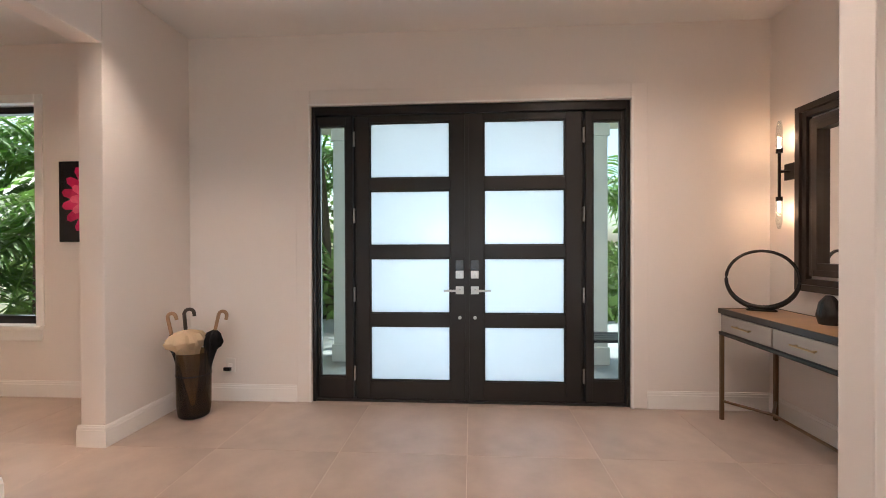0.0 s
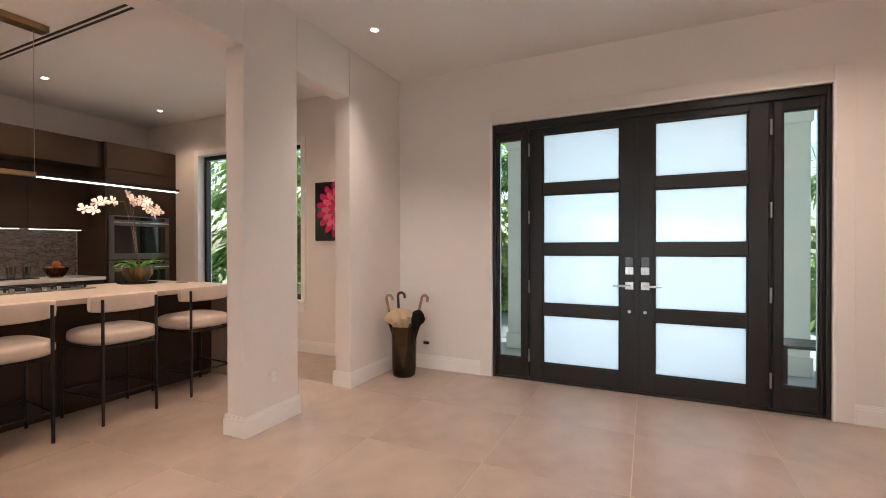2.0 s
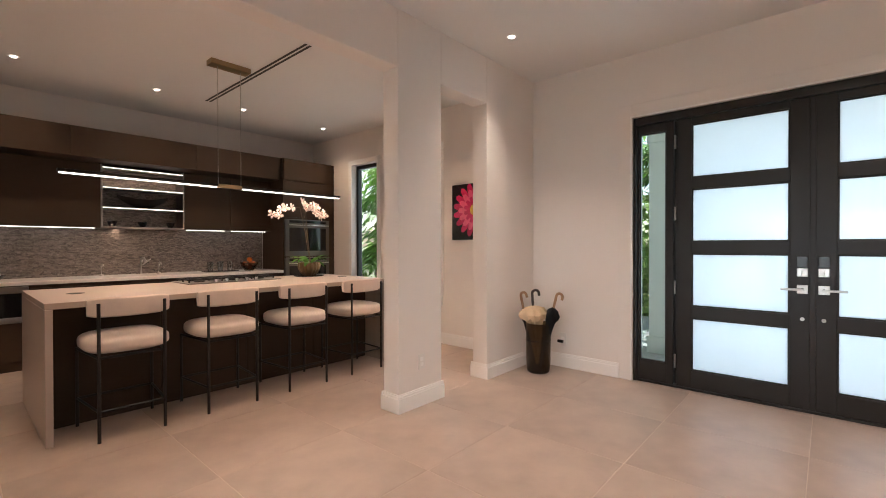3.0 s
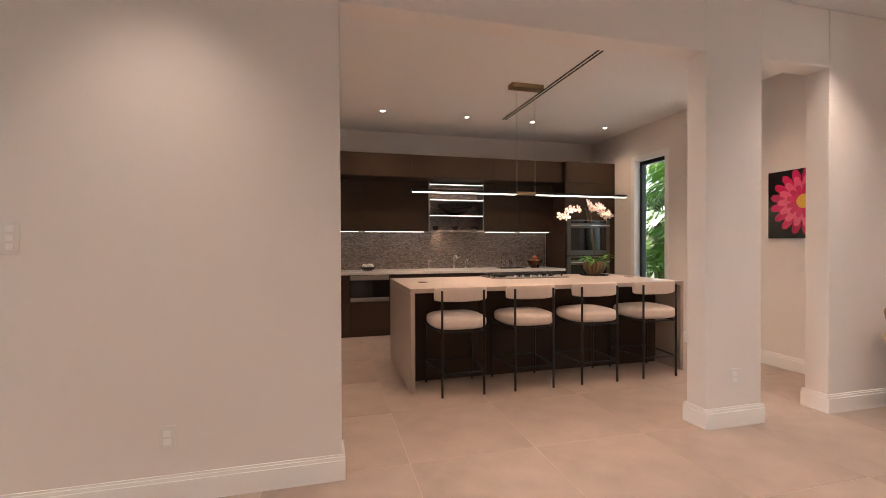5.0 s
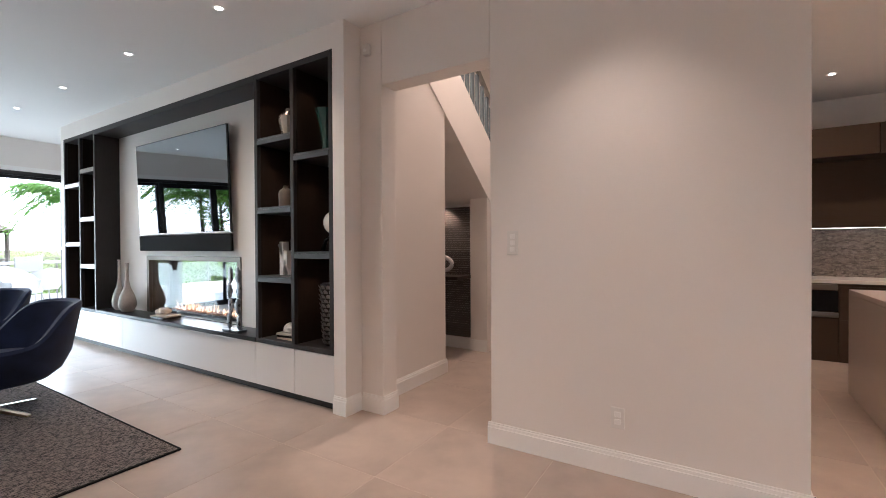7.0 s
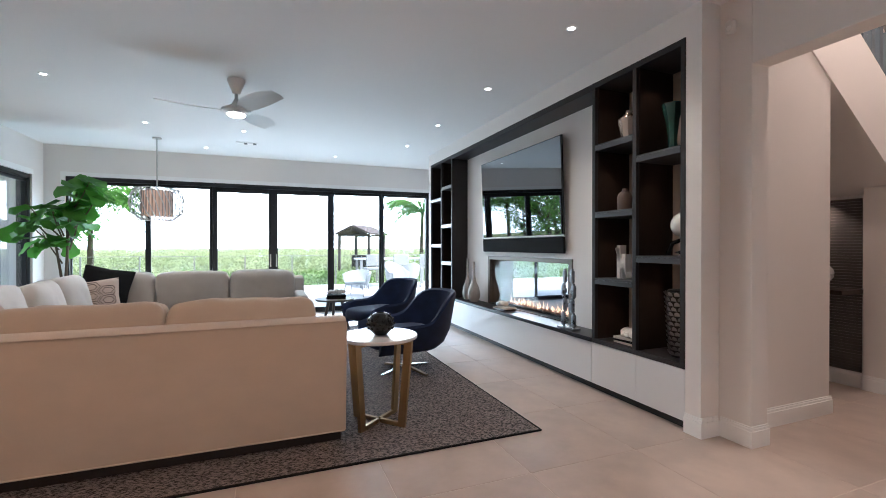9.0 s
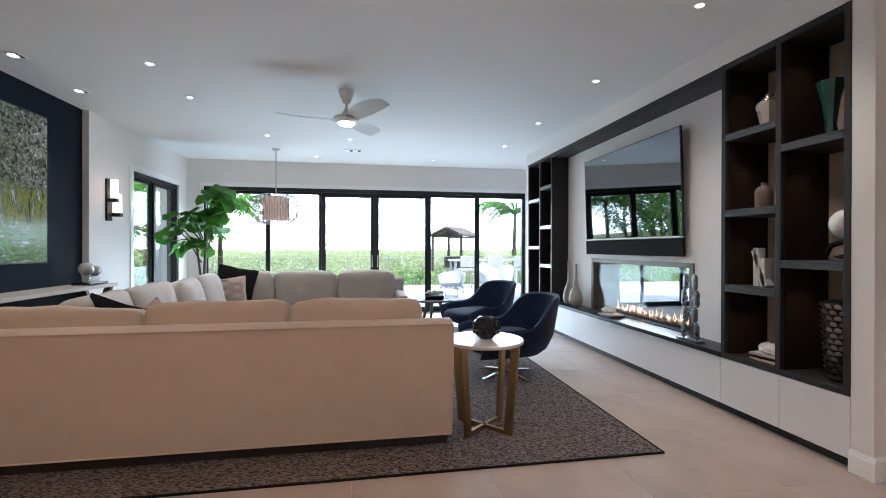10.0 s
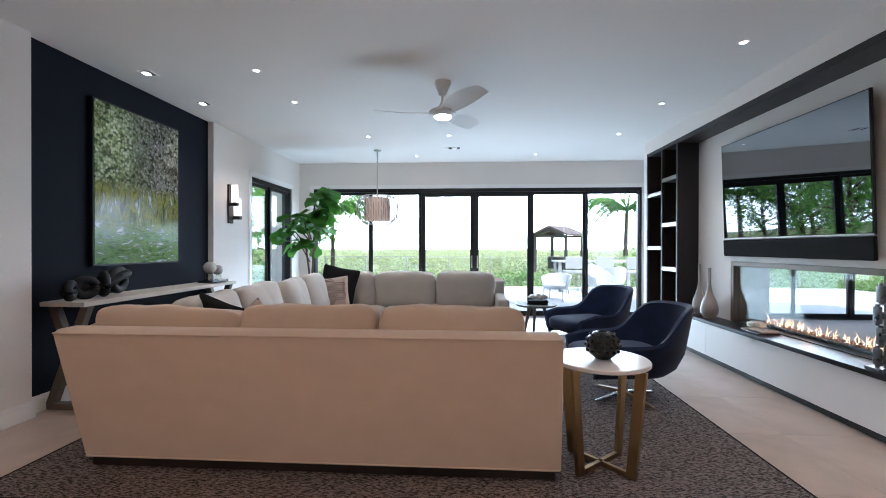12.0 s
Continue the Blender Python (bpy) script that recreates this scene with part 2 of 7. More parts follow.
def puff(bm, c, w, d, h, p=0.35, m=None, nu=28, nv=14, q=None):
    """A stuffed rounded block; p small is boxy, 1 is round."""
    q = p if q is None else q

    def s(v, e):
        return math.copysign(abs(v) ** e, v)
    rows = []
    for j in range(nv + 1):
        la = -math.pi / 2 + math.pi * j / nv
        row = []
        for i in range(nu):
            lo = 2 * math.pi * i / nu
            x = s(math.cos(la), q) * s(math.cos(lo), p) * w / 2
            y = s(math.cos(la), q) * s(math.sin(lo), p) * d / 2
            z = s(math.sin(la), q) * h / 2
            v = Vector((x, y, z))
            if m:
                v = m @ v
            row.append(bm.verts.new(v + Vector(c)))
        rows.append(row)
    for a, b in zip(rows, rows[1:]):
        for i in range(nu):
            bm.faces.new((a[i], a[(i + 1) % nu], b[(i + 1) % nu], b[i]))
    bmesh.ops.remove_doubles(bm, verts=rows[0] + rows[-1], dist=1e-5)
    return bm


def cushion(bm, c, w, d, h, thin, k=5.0, bulge=0.3, rough=0.008, seed=0, m=None, n=14, seam=0.006):
    """A stuffed block with a seam round its middle; thin is the axis of its thickness."""
    size = (w / 2, d / 2, h / 2)
    seen = {}

    def vert(u):
        key = tuple(round(q, 4) for q in u)
        if key not in seen:
            r = sum(abs(q) ** k for q in u) ** (1 / k)
            q = [x / r for x in u]
            rest = [q[i] for i in range(3) if i != thin]
            full = 1 - bulge + bulge * (1 - rest[0] ** 2) ** 0.6 * (1 - rest[1] ** 2) ** 0.6 if max(abs(rest[0]), abs(rest[1])) < 1 else 1 - bulge
            v = Vector([q[i] * size[i] * (full if i == thin else 1) for i in range(3)])
            ridge = seam * math.exp(-(q[thin] / 0.10) ** 2)
            out = v.normalized()
            at = v * 5.0 + Vector((seed * 3.7, seed * 1.3, seed * 2.1))
            v = v + out * (ridge + rough * noise.noise(at) + 0.45 * rough * noise.noise(at * 3.1))
            seen[key] = bm.verts.new((m @ v if m else v) + Vector(c))
        return seen[key]
    for ax in range(3):
        for sg in (-1, 1):
            for i in range(n):
                for j in range(n):
                    quad = []
                    for di, dj in ((0, 0), (1, 0), (1, 1), (0, 1)):
                        u = [0.0, 0.0, 0.0]
                        u[ax], u[(ax + 1) % 3], u[(ax + 2) % 3] = sg, -1 + 2 * (i + di) / n, -1 + 2 * (j + dj) / n
                        quad.append(vert(u))
                    bm.faces.new(quad if sg > 0 else quad[::-1])
    return bm


def prism(bm, poly, axis, a, b):
    """A flat outline drawn out along an axis from a to b."""
    def at(u, v, w):
        return {"x": (w, u, v), "y": (u, w, v), "z": (u, v, w)}[axis]
    lo = [bm.verts.new(at(u, v, a)) for u, v in poly]
    hi = [bm.verts.new(at(u, v, b)) for u, v in poly]
    bm.faces.new(lo)
    bm.faces.new(hi[::-1])
    n = len(poly)
    for k in range(n):
        bm.faces.new((lo[k], hi[k], hi[(k + 1) % n], lo[(k + 1) % n]))
    bmesh.ops.recalc_face_normals(bm, faces=bm.faces[:])
    return bm


def mesh(name, bm, material, smooth=True):
    me = bpy.data.meshes.new(name)
    bmesh.ops.recalc_face_normals(bm, faces=bm.faces[:])
    # broad flat faces stay flat beside their narrow bevels
    bm.edges.index_update()
    crisp = []
    for e in bm.edges:
        if len(e.link_faces) == 2:
            a, b = sorted(f.calc_area() for f in e.link_faces)
            if b > 10 * a and e.calc_face_angle(0.0) > 0.09:
                crisp.append(e.index)
    bm.to_mesh(me)
    bm.free()
    me.materials.append(material)
    if smooth:
        me.shade_smooth()
        me.set_sharp_from_angle(angle=radians(38))
        if crisp:
            sharp = me.attributes.get("sharp_edge") or me.attributes.new("sharp_edge", "BOOLEAN", "EDGE")
            for i in crisp:
                sharp.data[i].value = True
    return me


def part(name, bm, material, parent, label=""):
    ob = new(name, mesh(name, bm, material))
    ob.parent = parent
    return tagged(ob, label)


def thing(name, label, category, m=None, group="", kind=""):
    ob = new(name)
    ob.empty_display_size = 0.1
    ob.matrix_basis = m or Matrix()
    return tagged(ob, label, category, group, kind)


def solo(name, bm, material, label, category, m=None, group="", kind=""):
    ob = new(name, mesh(name, bm, material))
    ob.matrix_basis = m or Matrix()
    return tagged(ob, label, category, group, kind)


def struct(name, boxes, material, label="", category="wall", bev=0.0):
    bm = bmesh.new()
    for b in boxes:
        box(bm, *b, bev)
    return solo(name, bm, material, label, category, kind="structure")


B = bmesh.new

# ---- large structure ----
CE, YN, YS, XW = 3.07, 3.765, -10.6, -2.30
floor = struct("floor", [(-9.0, 4.9, YS - 0.2, YN + 0.2, -0.12, -0.0015)], GROUT, "large taupe porcelain tile floor", "floor")
struct("ceiling", [(-9.0, 4.9, YS - 0.2, -4.6, CE, CE + 0.2), (-2.9, 4.9, -4.6, YN + 0.2, CE, CE + 0.2), (-9.0, -2.9, -2.2, YN + 0.2, CE, CE + 0.2)], CEIL, "smooth white painted ceiling", "ceiling")
# north wall: front door and two kitchen windows
WIN = [(-5.58, -4.96), (-4.32, -3.70)]
WZ = (0.60, 2.56)
nb = [(-9.0, WIN[0][0], YN, YN + 0.2, 0, CE), (WIN[0][1], WIN[1][0], YN, YN + 0.2, 0, CE), (WIN[1][1], -1.245, YN, YN + 0.2, 0, CE), (1.365, 4.9, YN, YN + 0.2, 0, CE), (-1.245, 1.365, YN, YN + 0.2, 2.475, CE)]
for a, b in WIN:
    nb += [(a, b, YN, YN + 0.2, 0, WZ[0]), (a, b, YN, YN + 0.2, WZ[1], CE)]
struct("wall_north", nb, PAINT, "warm white painted wall with the entrance", "wall")
# wall between foyer and kitchen, with square-edged openings
XK = XW - 0.17
struct("wall_kitchen_side", [
    (XK, XW, 2.885, YN, 0, CE), (XK, XW, 1.74, 2.23, 0, CE), (XK, XW, -2.39, -0.735, 0, CE),
    (XK, XW, 2.23, 2.885, 2.63, CE), (XK, XW, -0.735, 1.74, 2.63, CE), (XK, XW, -3.32, -2.39, 2.57, CE), (XK, XW, -3.545, -3.32, 0, CE)], PAINT, "white wall with square openings to the kitchen", "wall", 0.006)
struct("wall_kitchen_west", [(-6.9, -6.7, -3.0, YN, 0, CE)], PAINT, "kitchen back wall", "wall")
struct("wall_kitchen_south", [(-6.7, XK, -2.37, -2.2, 0, CE + 0.1)], PAINT, "white wall between kitchen and stair hall", "wall")
# east side of the foyer
struct("wall_foyer_east", [(2.43, 2.6, 1.87, YN, 0, CE)], PAINT, "white wall behind the console table", "wall")
struct("wall_foyer_return", [(1.425, 2.43, 1.72, 1.87, 0, CE)], PAINT, "white return wall beside the foyer", "wall", 0.006)
struct("wall_east_far", [(4.7, 4.9, -5.13, YN, 0, CE)], PAINT, "white side wall", "wall")
# living room, east side: white wall, recessed navy bay, white wall with a sliding door
struct("wall_east", [
    (4.22, 4.7, -5.13, -4.55, 0, CE), (4.30, 4.9, -7.6, -5.13, 0, CE), (4.22, 4.9, -8.63, -7.6, 0, CE),
    (4.22, 4.42, -10.23, -8.63, 2.50, CE), (4.22, 4.42, YS, -10.23, 0, CE)], PAINT, "white wall with a recessed bay", "wall")
struct("wall_navy", [(4.296, 4.30, -7.6, -5.13, 0.14, CE)], NAVY, "navy blue wall covering in the recessed bay", "wall")
# south wall
SX = (-2.62, 3.93)
struct("wall_south", [(SX[1], 4.9, YS - 0.2, YS, 0, CE), (SX[0], SX[1], YS - 0.2, YS, 2.55, CE), (-3.4, SX[0], YS - 0.2, YS, 0, CE), (-7.6, -3.4, YS - 0.2, YS, 2.55, CE), (-9.0, -7.6, YS - 0.2, YS, 0, CE)], PAINT, "white wall over the sliding glass doors", "wall")
struct("wall_west_far", [(-9.2, -9.0, YS, -4.6, 0, CE)], PAINT, "white far wall", "wall")
# media wall
XM, XP = -2.12, -2.40
struct("wall_media", [
    (-2.75, XM, -9.22, -3.67, 2.87, CE), (XK - 0.1, XM, -3.67, -3.545, 0, CE), (-2.75, XM, -9.22, -9.11, 0, 2.87),
    (-2.75, XP, -8.06, -7.30, 0.44, 2.87), (-2.75, XP, -7.30, -5.30, 1.21, 2.87), (-2.75, XP, -5.30, -4.66, 0.44, 2.87),
    (-2.75, -2.62, -9.11, -8.06, 0.0, 2.87), (-2.75, -2.62, -4.66, -3.67, 0.0, 2.87), (-2.75, -2.62, -8.06, -4.66, 0, 0.44)], PAINT, "white media wall round the fireplace", "wall")
# stair hall
struct("wall_hall_south", [(-3.52, XK, -3.62, -3.50, 0, 5.2)], PAINT, "cream hall wall", "wall")
struct("wall_hall_back", [(-7.0, -6.9, -4.6, -2.37, 0, 5.2), (-4.75, -4.53, -4.6, -3.73, 0, 1.84), (-4.76, -4.5, -3.73, -3.5, 0, 1.9), (-9.0, -2.75, -4.72, -4.6, 0, 5.2), (-6.9, -2.30, -2.38, -2.2, CE + 0.2, 5.2), (-2.47, -2.30, -3.6, -2.37, CE + 0.2, 5.2), (-7.0, -2.2, -4.72, -2.2, 5.2, 5.3)], PAINT, "stair hall wall", "wall")

# baseboards: a flat board with a small stepped cap


def baseboard(x0, y0, x1, y1, nx, ny, h=0.14):
    """Along a wall face from one point to the other; (nx, ny) points into the room."""
    bm = B()
    for d, z0, z1 in ((0.018, 0.0, h - 0.03), (0.012, h - 0.03, h - 0.012), (0.007, h - 0.012, h)):
        xs, ys = sorted((x0, x1, x0 + nx * d, x1 + nx * d)), sorted((y0, y1, y0 + ny * d, y1 + ny * d))
        box(bm, xs[0], xs[-1], ys[0], ys[-1], z0, z1)
    solo("baseboard", bm, TRIM, "white painted baseboard with a stepped cap", "baseboard", kind="structure")


g = 0.018
for r in [
    (XW, 2.885 - g, XW, YN, 1, 0), (XK - g, 2.885, XW, 2.885, 0, -1), (XW, 1.74 - g, XW, 2.23 + g, 1, 0), (XK, 1.74, XW, 1.74, 0, -1), (XK, 2.23, XW, 2.23, 0, 1),
    (XW, -2.39 - g, XW, -0.735 + g, 1, 0), (XK, -0.735, XW, -0.735, 0, 1), (XK, -2.39, XW, -2.39, 0, -1), (XW, -3.545 + g, XW, -3.32 + g, 1, 0), (XK, -3.32, XW, -3.32, 0, 1),
    (XM, -3.67, XM, -3.545 + g, 1, 0), (XW + g, -3.545, XM, -3.545, 0, 1), (-3.52 - g, -3.5, XK, -3.5, 0, 1), (-4.5, -3.73, -4.5, -3.5, 1, 0), (-4.53, -4.6, -4.53, -3.73 - g, 1, 0),
    (XW + g, YN, -1.37, YN, 0, -1), (1.49, YN, 2.43, YN, 0, -1), (2.43, 1.87, 2.43, YN - g, -1, 0), (1.425, 1.72, 2.43, 1.72, 0, -1), (1.425, 1.72 - g, 1.425, 1.87, -1, 0),
    (-6.0, YN, XK, YN, 0, -1), (XK, 2.885, XK, YN - g, -1, 0), (XK, 1.74 - g, XK, 2.23 + g, -1, 0), (XK, -2.2, XK, -0.735 + g, -1, 0),
    (4.22, -5.13 - g, 4.22, -4.55, -1, 0), (4.30, -7.6, 4.30, -5.13, -1, 0), (4.22, -8.6, 4.22, -7.6, -1, 0), (4.22, YS, 4.22, -10.26, -1, 0), (3.96, YS, 4.22 - g, YS, 0, 1), (4.3, -5.13, 4.22, -5.13, 0, -1)]:
    baseboard(*r)
# flat casings round the front door and the kitchen windows
struct("trim", [(-1.37, -1.247, YN - 0.014, YN, 0, 2.60), (1.367, 1.49, YN - 0.014, YN, 0, 2.60), (-1.247, 1.367, YN - 0.014, YN, 2.477, 2.60)], PAINT, "flat white door casing", "trim", 0.003)
for a, b in WIN:
    w = thing("window_1" if a < -5 else "window_2", "tall narrow window with a black frame", "window", kind="structure")
    bm = B()
    for q in [(a, a + 0.05, WZ[0] + 0.02, WZ[1]), (b - 0.05, b, WZ[0] + 0.02, WZ[1]), (a + 0.05, b - 0.05, WZ[1] - 0.06, WZ[1]), (a + 0.05, b - 0.05, WZ[0] + 0.02, WZ[0] + 0.09)]:
        box(bm, q[0], q[1], YN + 0.09, YN + 0.16, q[2], q[3], 0.004)
    part("window_frame", bm, BLACK, w, "black aluminium frame")
    part("window_sill", box(B(), a - 0.06, b + 0.06, YN - 0.03, YN + 0.09, WZ[0] - 0.02, WZ[0] + 0.02, 0.005), TRIM, w)
    p = part("pane", box(B(), a + 0.05, b - 0.05, YN + 0.12, YN + 0.126, WZ[0] + 0.09, WZ[1] - 0.06), PANE, w)
    p.visible_shadow = False
    part("sill_apron", box(B(), a - 0.06, b + 0.06, YN - 0.014, YN, WZ[0] - 0.11, WZ[0] - 0.02, 0.003), TRIM, w)
    part("window_casing", box(box(box(B(), a - 0.075, a - 0.002, YN - 0.012, YN, WZ[0] + 0.02, WZ[1] + 0.075, 0.003), b + 0.002, b + 0.075, YN - 0.012, YN, WZ[0] + 0.02, WZ[1] + 0.075, 0.003), a - 0.002, b + 0.002, YN - 0.012, YN, WZ[1] + 0.002, WZ[1] + 0.075, 0.003), TRIM, w)

# ---- front door ----
struct("trim", [(-1.262, -1.244, YN - 0.022, YN - 0.0145, 0, 2.49), (1.364, 1.382, YN - 0.022, YN - 0.0145, 0, 2.49), (-1.244, 1.364, YN - 0.022, YN - 0.0145, 2.472, 2.49)], TRIM, "thin white bead round the door frame", "trim", 0.002)
DY = YN + 0.02
door = thing("door_1", "closed dark bronze double entrance door with frosted panes and clear sidelights", "door", kind="structure")
bm = B()
for q in [(-1.243, -1.215, 0, 2.47), (1.335, 1.363, 0, 2.47), (-1.215, 1.335, 2.40, 2.47)]:
    box(bm, q[0], q[1], DY - 0.01, DY + 0.12, q[2], q[3], 0.004)
box(bm, -1.215, 1.335, DY, DY + 0.12, 0.0, 0.018, 0.003)
part("door_frame", bm, BRONZE, door)


def rails(x0, x1, openings, y0, y1):
    """A leaf of stiles and rails, with moulded edges round each opening."""
    bm = B()
    ox0, ox1 = openings[0][0], openings[0][1]
    box(bm, x0, ox0, y0, y1, 0.02, 2.398, 0.004)
    box(bm, ox1, x1, y0, y1, 0.02, 2.398, 0.004)
    zs = [0.02] + [z for o in openings for z in (o[2], o[3])] + [2.398]
    for k in range(0, len(zs), 2):
        box(bm, ox0 - 0.001, ox1 + 0.001, y0 + 0.002, y1 - 0.002, zs[k], zs[k + 1], 0.004)
    for o in openings:
        for q in [(o[0], o[0] + 0.012, o[2], o[3]), (o[1] - 0.012, o[1], o[2], o[3]), (o[0] + 0.012, o[1] - 0.012, o[2], o[2] + 0.012), (o[0] + 0.012, o[1] - 0.012, o[3] - 0.012, o[3])]:
            box(bm, q[0], q[1], y0 + 0.012, y1 - 0.012, q[2], q[3])
    return bm


ZP = [(0.173, 0.637), (0.738, 1.205), (1.306, 1.770), (1.869, 2.338)]
for x0, x1, o0, o1, hx, sg in ((-0.875, 0.052, -0.760, -0.081, -0.005, -1), (0.060, 0.99, 0.192, 0.859, 0.120, 1)):
    leaf = part("door_leaf", rails(x0, x1, [(o0, o1, a, b) for a, b in ZP], DY + 0.015, DY + 0.065), BRONZE, door)
    for a, b in ZP:
        part("pane", box(B(), o0 + 0.006, o1 - 0.006, DY + 0.036, DY + 0.042, a + 0.006, b - 0.006), FROST, leaf, "frosted glass pane")
    bm = box(B(), hx - 0.033, hx + 0.033, DY + 0.003, DY + 0.015, 0.905, 0.97, 0.003)
    rod(bm, (hx, DY + 0.005, 0.937), (hx, DY - 0.045, 0.937), 0.011)
    box(bm, hx - 0.012 if sg > 0 else hx - 0.13, hx + 0.13 if sg > 0 else hx + 0.012, DY - 0.055, DY - 0.04, 0.929, 0.947, 0.005)
    part("door_handle", bm, NICKEL, leaf, "satin nickel lever handle on a square rose")
    bm = box(B(), hx - 0.033, hx + 0.033, DY + 0.000, DY + 0.015, 1.035, 1.10, 0.004)
    rod(bm, (hx, DY + 0.002, 1.062), (hx, DY - 0.012, 1.062), 0.018)
    box(bm, hx - 0.006, hx + 0.006, DY - 0.026, DY - 0.012, 1.045, 1.079, 0.003)
    part("lock", bm, NICKEL, leaf)
    part("keypad", box(B(), hx - 0.034, hx + 0.034, DY - 0.006, DY + 0.015, 1.101, 1.19, 0.004), BLACKCER, leaf, "black lock housing")
    part("deadbolt", rod(B(), (hx, DY + 0.015, 0.71), (hx, DY + 0.006, 0.71), 0.014), NICKEL, leaf)
    for z in (0.24, 0.90, 1.56, 2.20):
        xh = x0 - 0.012 if sg < 0 else x1 + 0.012
        part("hinge", rod(box(B(), xh - 0.006, xh + 0.006, DY + 0.004, DY + 0.02, z - 0.055, z + 0.055), (xh, DY + 0.004, z - 0.06), (xh, DY + 0.004, z + 0.06), 0.009), NICKEL, leaf)
for x0, x1, o0, o1 in ((-1.213, -0.905, -1.194, -0.963), (1.02, 1.333, 1.077, 1.304)):
    side = part("sidelight", rails(x0, x1, [(o0, o1, 0.198, 2.321)], DY + 0.02, DY + 0.075), BRONZE, door)
    p = part("pane", box(B(), o0 + 0.006, o1 - 0.006, DY + 0.045, DY + 0.051, 0.204, 2.315), PANE_GREEN, side, "clear greenish glass pane")
    p.visible_shadow = False
part("astragal", box(B(), 0.038, 0.074, DY + 0.005, DY + 0.014, 0.02, 2.398, 0.003), BRONZE, door)
part("mullion", box(box(B(), -0.908, -0.866, DY + 0.078, DY + 0.11, 0.018, 2.40, 0.003), 0.98, 1.026, DY + 0.078, DY + 0.11, 0.018, 2.40, 0.003), BRONZE, door)

# ---- small wall plates ----


def plate(m, label, w=0.075, h=0.12, slots=2, category="socket"):
    ob = thing("wall_plate", label, category, m)
    part("cover", box(B(), -w / 2, w / 2, -0.007, 0, -h / 2, h / 2, 0.003), PLASTIC_W, ob)
    for k in range(slots):
        z = (k - (slots - 1) / 2) * 0.042
        part("insert", box(B(), -0.017, 0.017, -0.0095, -0.006, z - 0.015, z + 0.015, 0.003), TRIM, ob)
    return ob


WALLW = Matrix.Rotation(radians(90), 4, "Z")
plate(Matrix.Translation((XW, -1.59, 0.33)) @ WALLW, "white power outlet on the white wall")
plate(Matrix.Translation((XW, -2.23, 1.335)) @ WALLW, "white stacked switch plate on the white wall", 0.075, 0.155, 3, "switch")
plate(Matrix.Translation((XW, 1.985, 0.35)) @ WALLW, "white power outlet on the pier")
ob = plate(pose(-1.95, YN, 0.30), "white outlet with a plug-in night light", 0.08, 0.12, 1)
part("night_light", box(B(), -0.05, 0.012, -0.035, -0.01, -0.045, -0.015, 0.004), BLACKCER, ob)
ob = thing("motion_sensor", "small white alarm sensor high on the wall", "sensor", Matrix.Translation((XW, -3.45, 2.865)) @ WALLW)
part("housing", box(B(), -0.03, 0.03, -0.045, 0, -0.045, 0.045, 0.012, 3), PLASTIC_W, ob)
part("eye", puff(B(), (0, -0.045, -0.01), 0.034, 0.016, 0.034, 1.0, nu=16, nv=8), TRIM, ob)

# ---- umbrella stand ----
ux, uy = -2.05, 3.42
ob = thing("umbrella_stand", "smoked glass cylinder umbrella stand on the floor", "umbrella stand", pose(ux, uy, 0))
part("base", lathe(B(), [(0.0, 0.0), (0.09, 0.0), (0.108, 0.012), (0.112, 0.03), (0.114, 0.05), (0.0, 0.03)], 40), BLACKCER, ob)
part("glass_wall", lathe(B(), [(0.112, 0.03), (0.120, 0.09), (0.124, 0.49), (0.128, 0.50), (0.120, 0.495), (0.116, 0.10), (0.106, 0.034)], 40, cap=False), SMOKE, ob, "brown smoked glass wall")
part("band", lathe(B(), [(0.1245, 0.325), (0.126, 0.325), (0.126, 0.333), (0.1245, 0.333)], 40, cap=False), BRONZE, ob)


def umbrella(m, cloth, handle, label, spread=0.05, length=0.5):
    ob = thing("umbrella", label, "umbrella", m, "umbrellas in the stand")
    part("shaft", rod(B(), (0, 0, 0.0), (0, 0, length + 0.12), 0.006), BLACK, ob)
    hook = [(0, 0, length + 0.06)] + [(0, 0, length + 0.2)] + [(0.033 - 0.033 * math.cos(a), 0, length + 0.2 + 0.033 * math.sin(a)) for a in [k * math.pi / 7 for k in range(1, 8)]] + [(0.066, 0, length + 0.175)]
    part("handle", tube(B(), hook, 0.0135, 10), handle, ob)
    bm = B()
    n, rows = 32, []
    for j, (r, z) in enumerate([(0.012, 0.04), (spread * 0.35, length * 0.35), (spread * 0.52, length * 0.72), (spread * 0.62, length * 0.87), (spread * 1.0, length * 0.95), (spread * 1.08, length), (spread * 0.75, length + 0.05), (0.01, length + 0.08)]):
        rows.append([bm.verts.new(((r * (1 + (0.22 if j > 1 else 0.1) * math.sin(8 * 2 * math.pi * k / n + j)) * math.cos(2 * math.pi * k / n)), r * (1 + 0.2 * math.sin(8 * 2 * math.pi * k / n + j)) * math.sin(2 * math.pi * k / n), z + (0.012 * math.cos(8 * 2 * math.pi * k / n) if j == 4 else 0))) for k in range(n)])
    for a, b in zip(rows, rows[1:]):
        for k in range(n):
            bm.faces.new((a[k], a[(k + 1) % n], b[(k + 1) % n], b[k]))
    part("canopy", bm, cloth, ob)


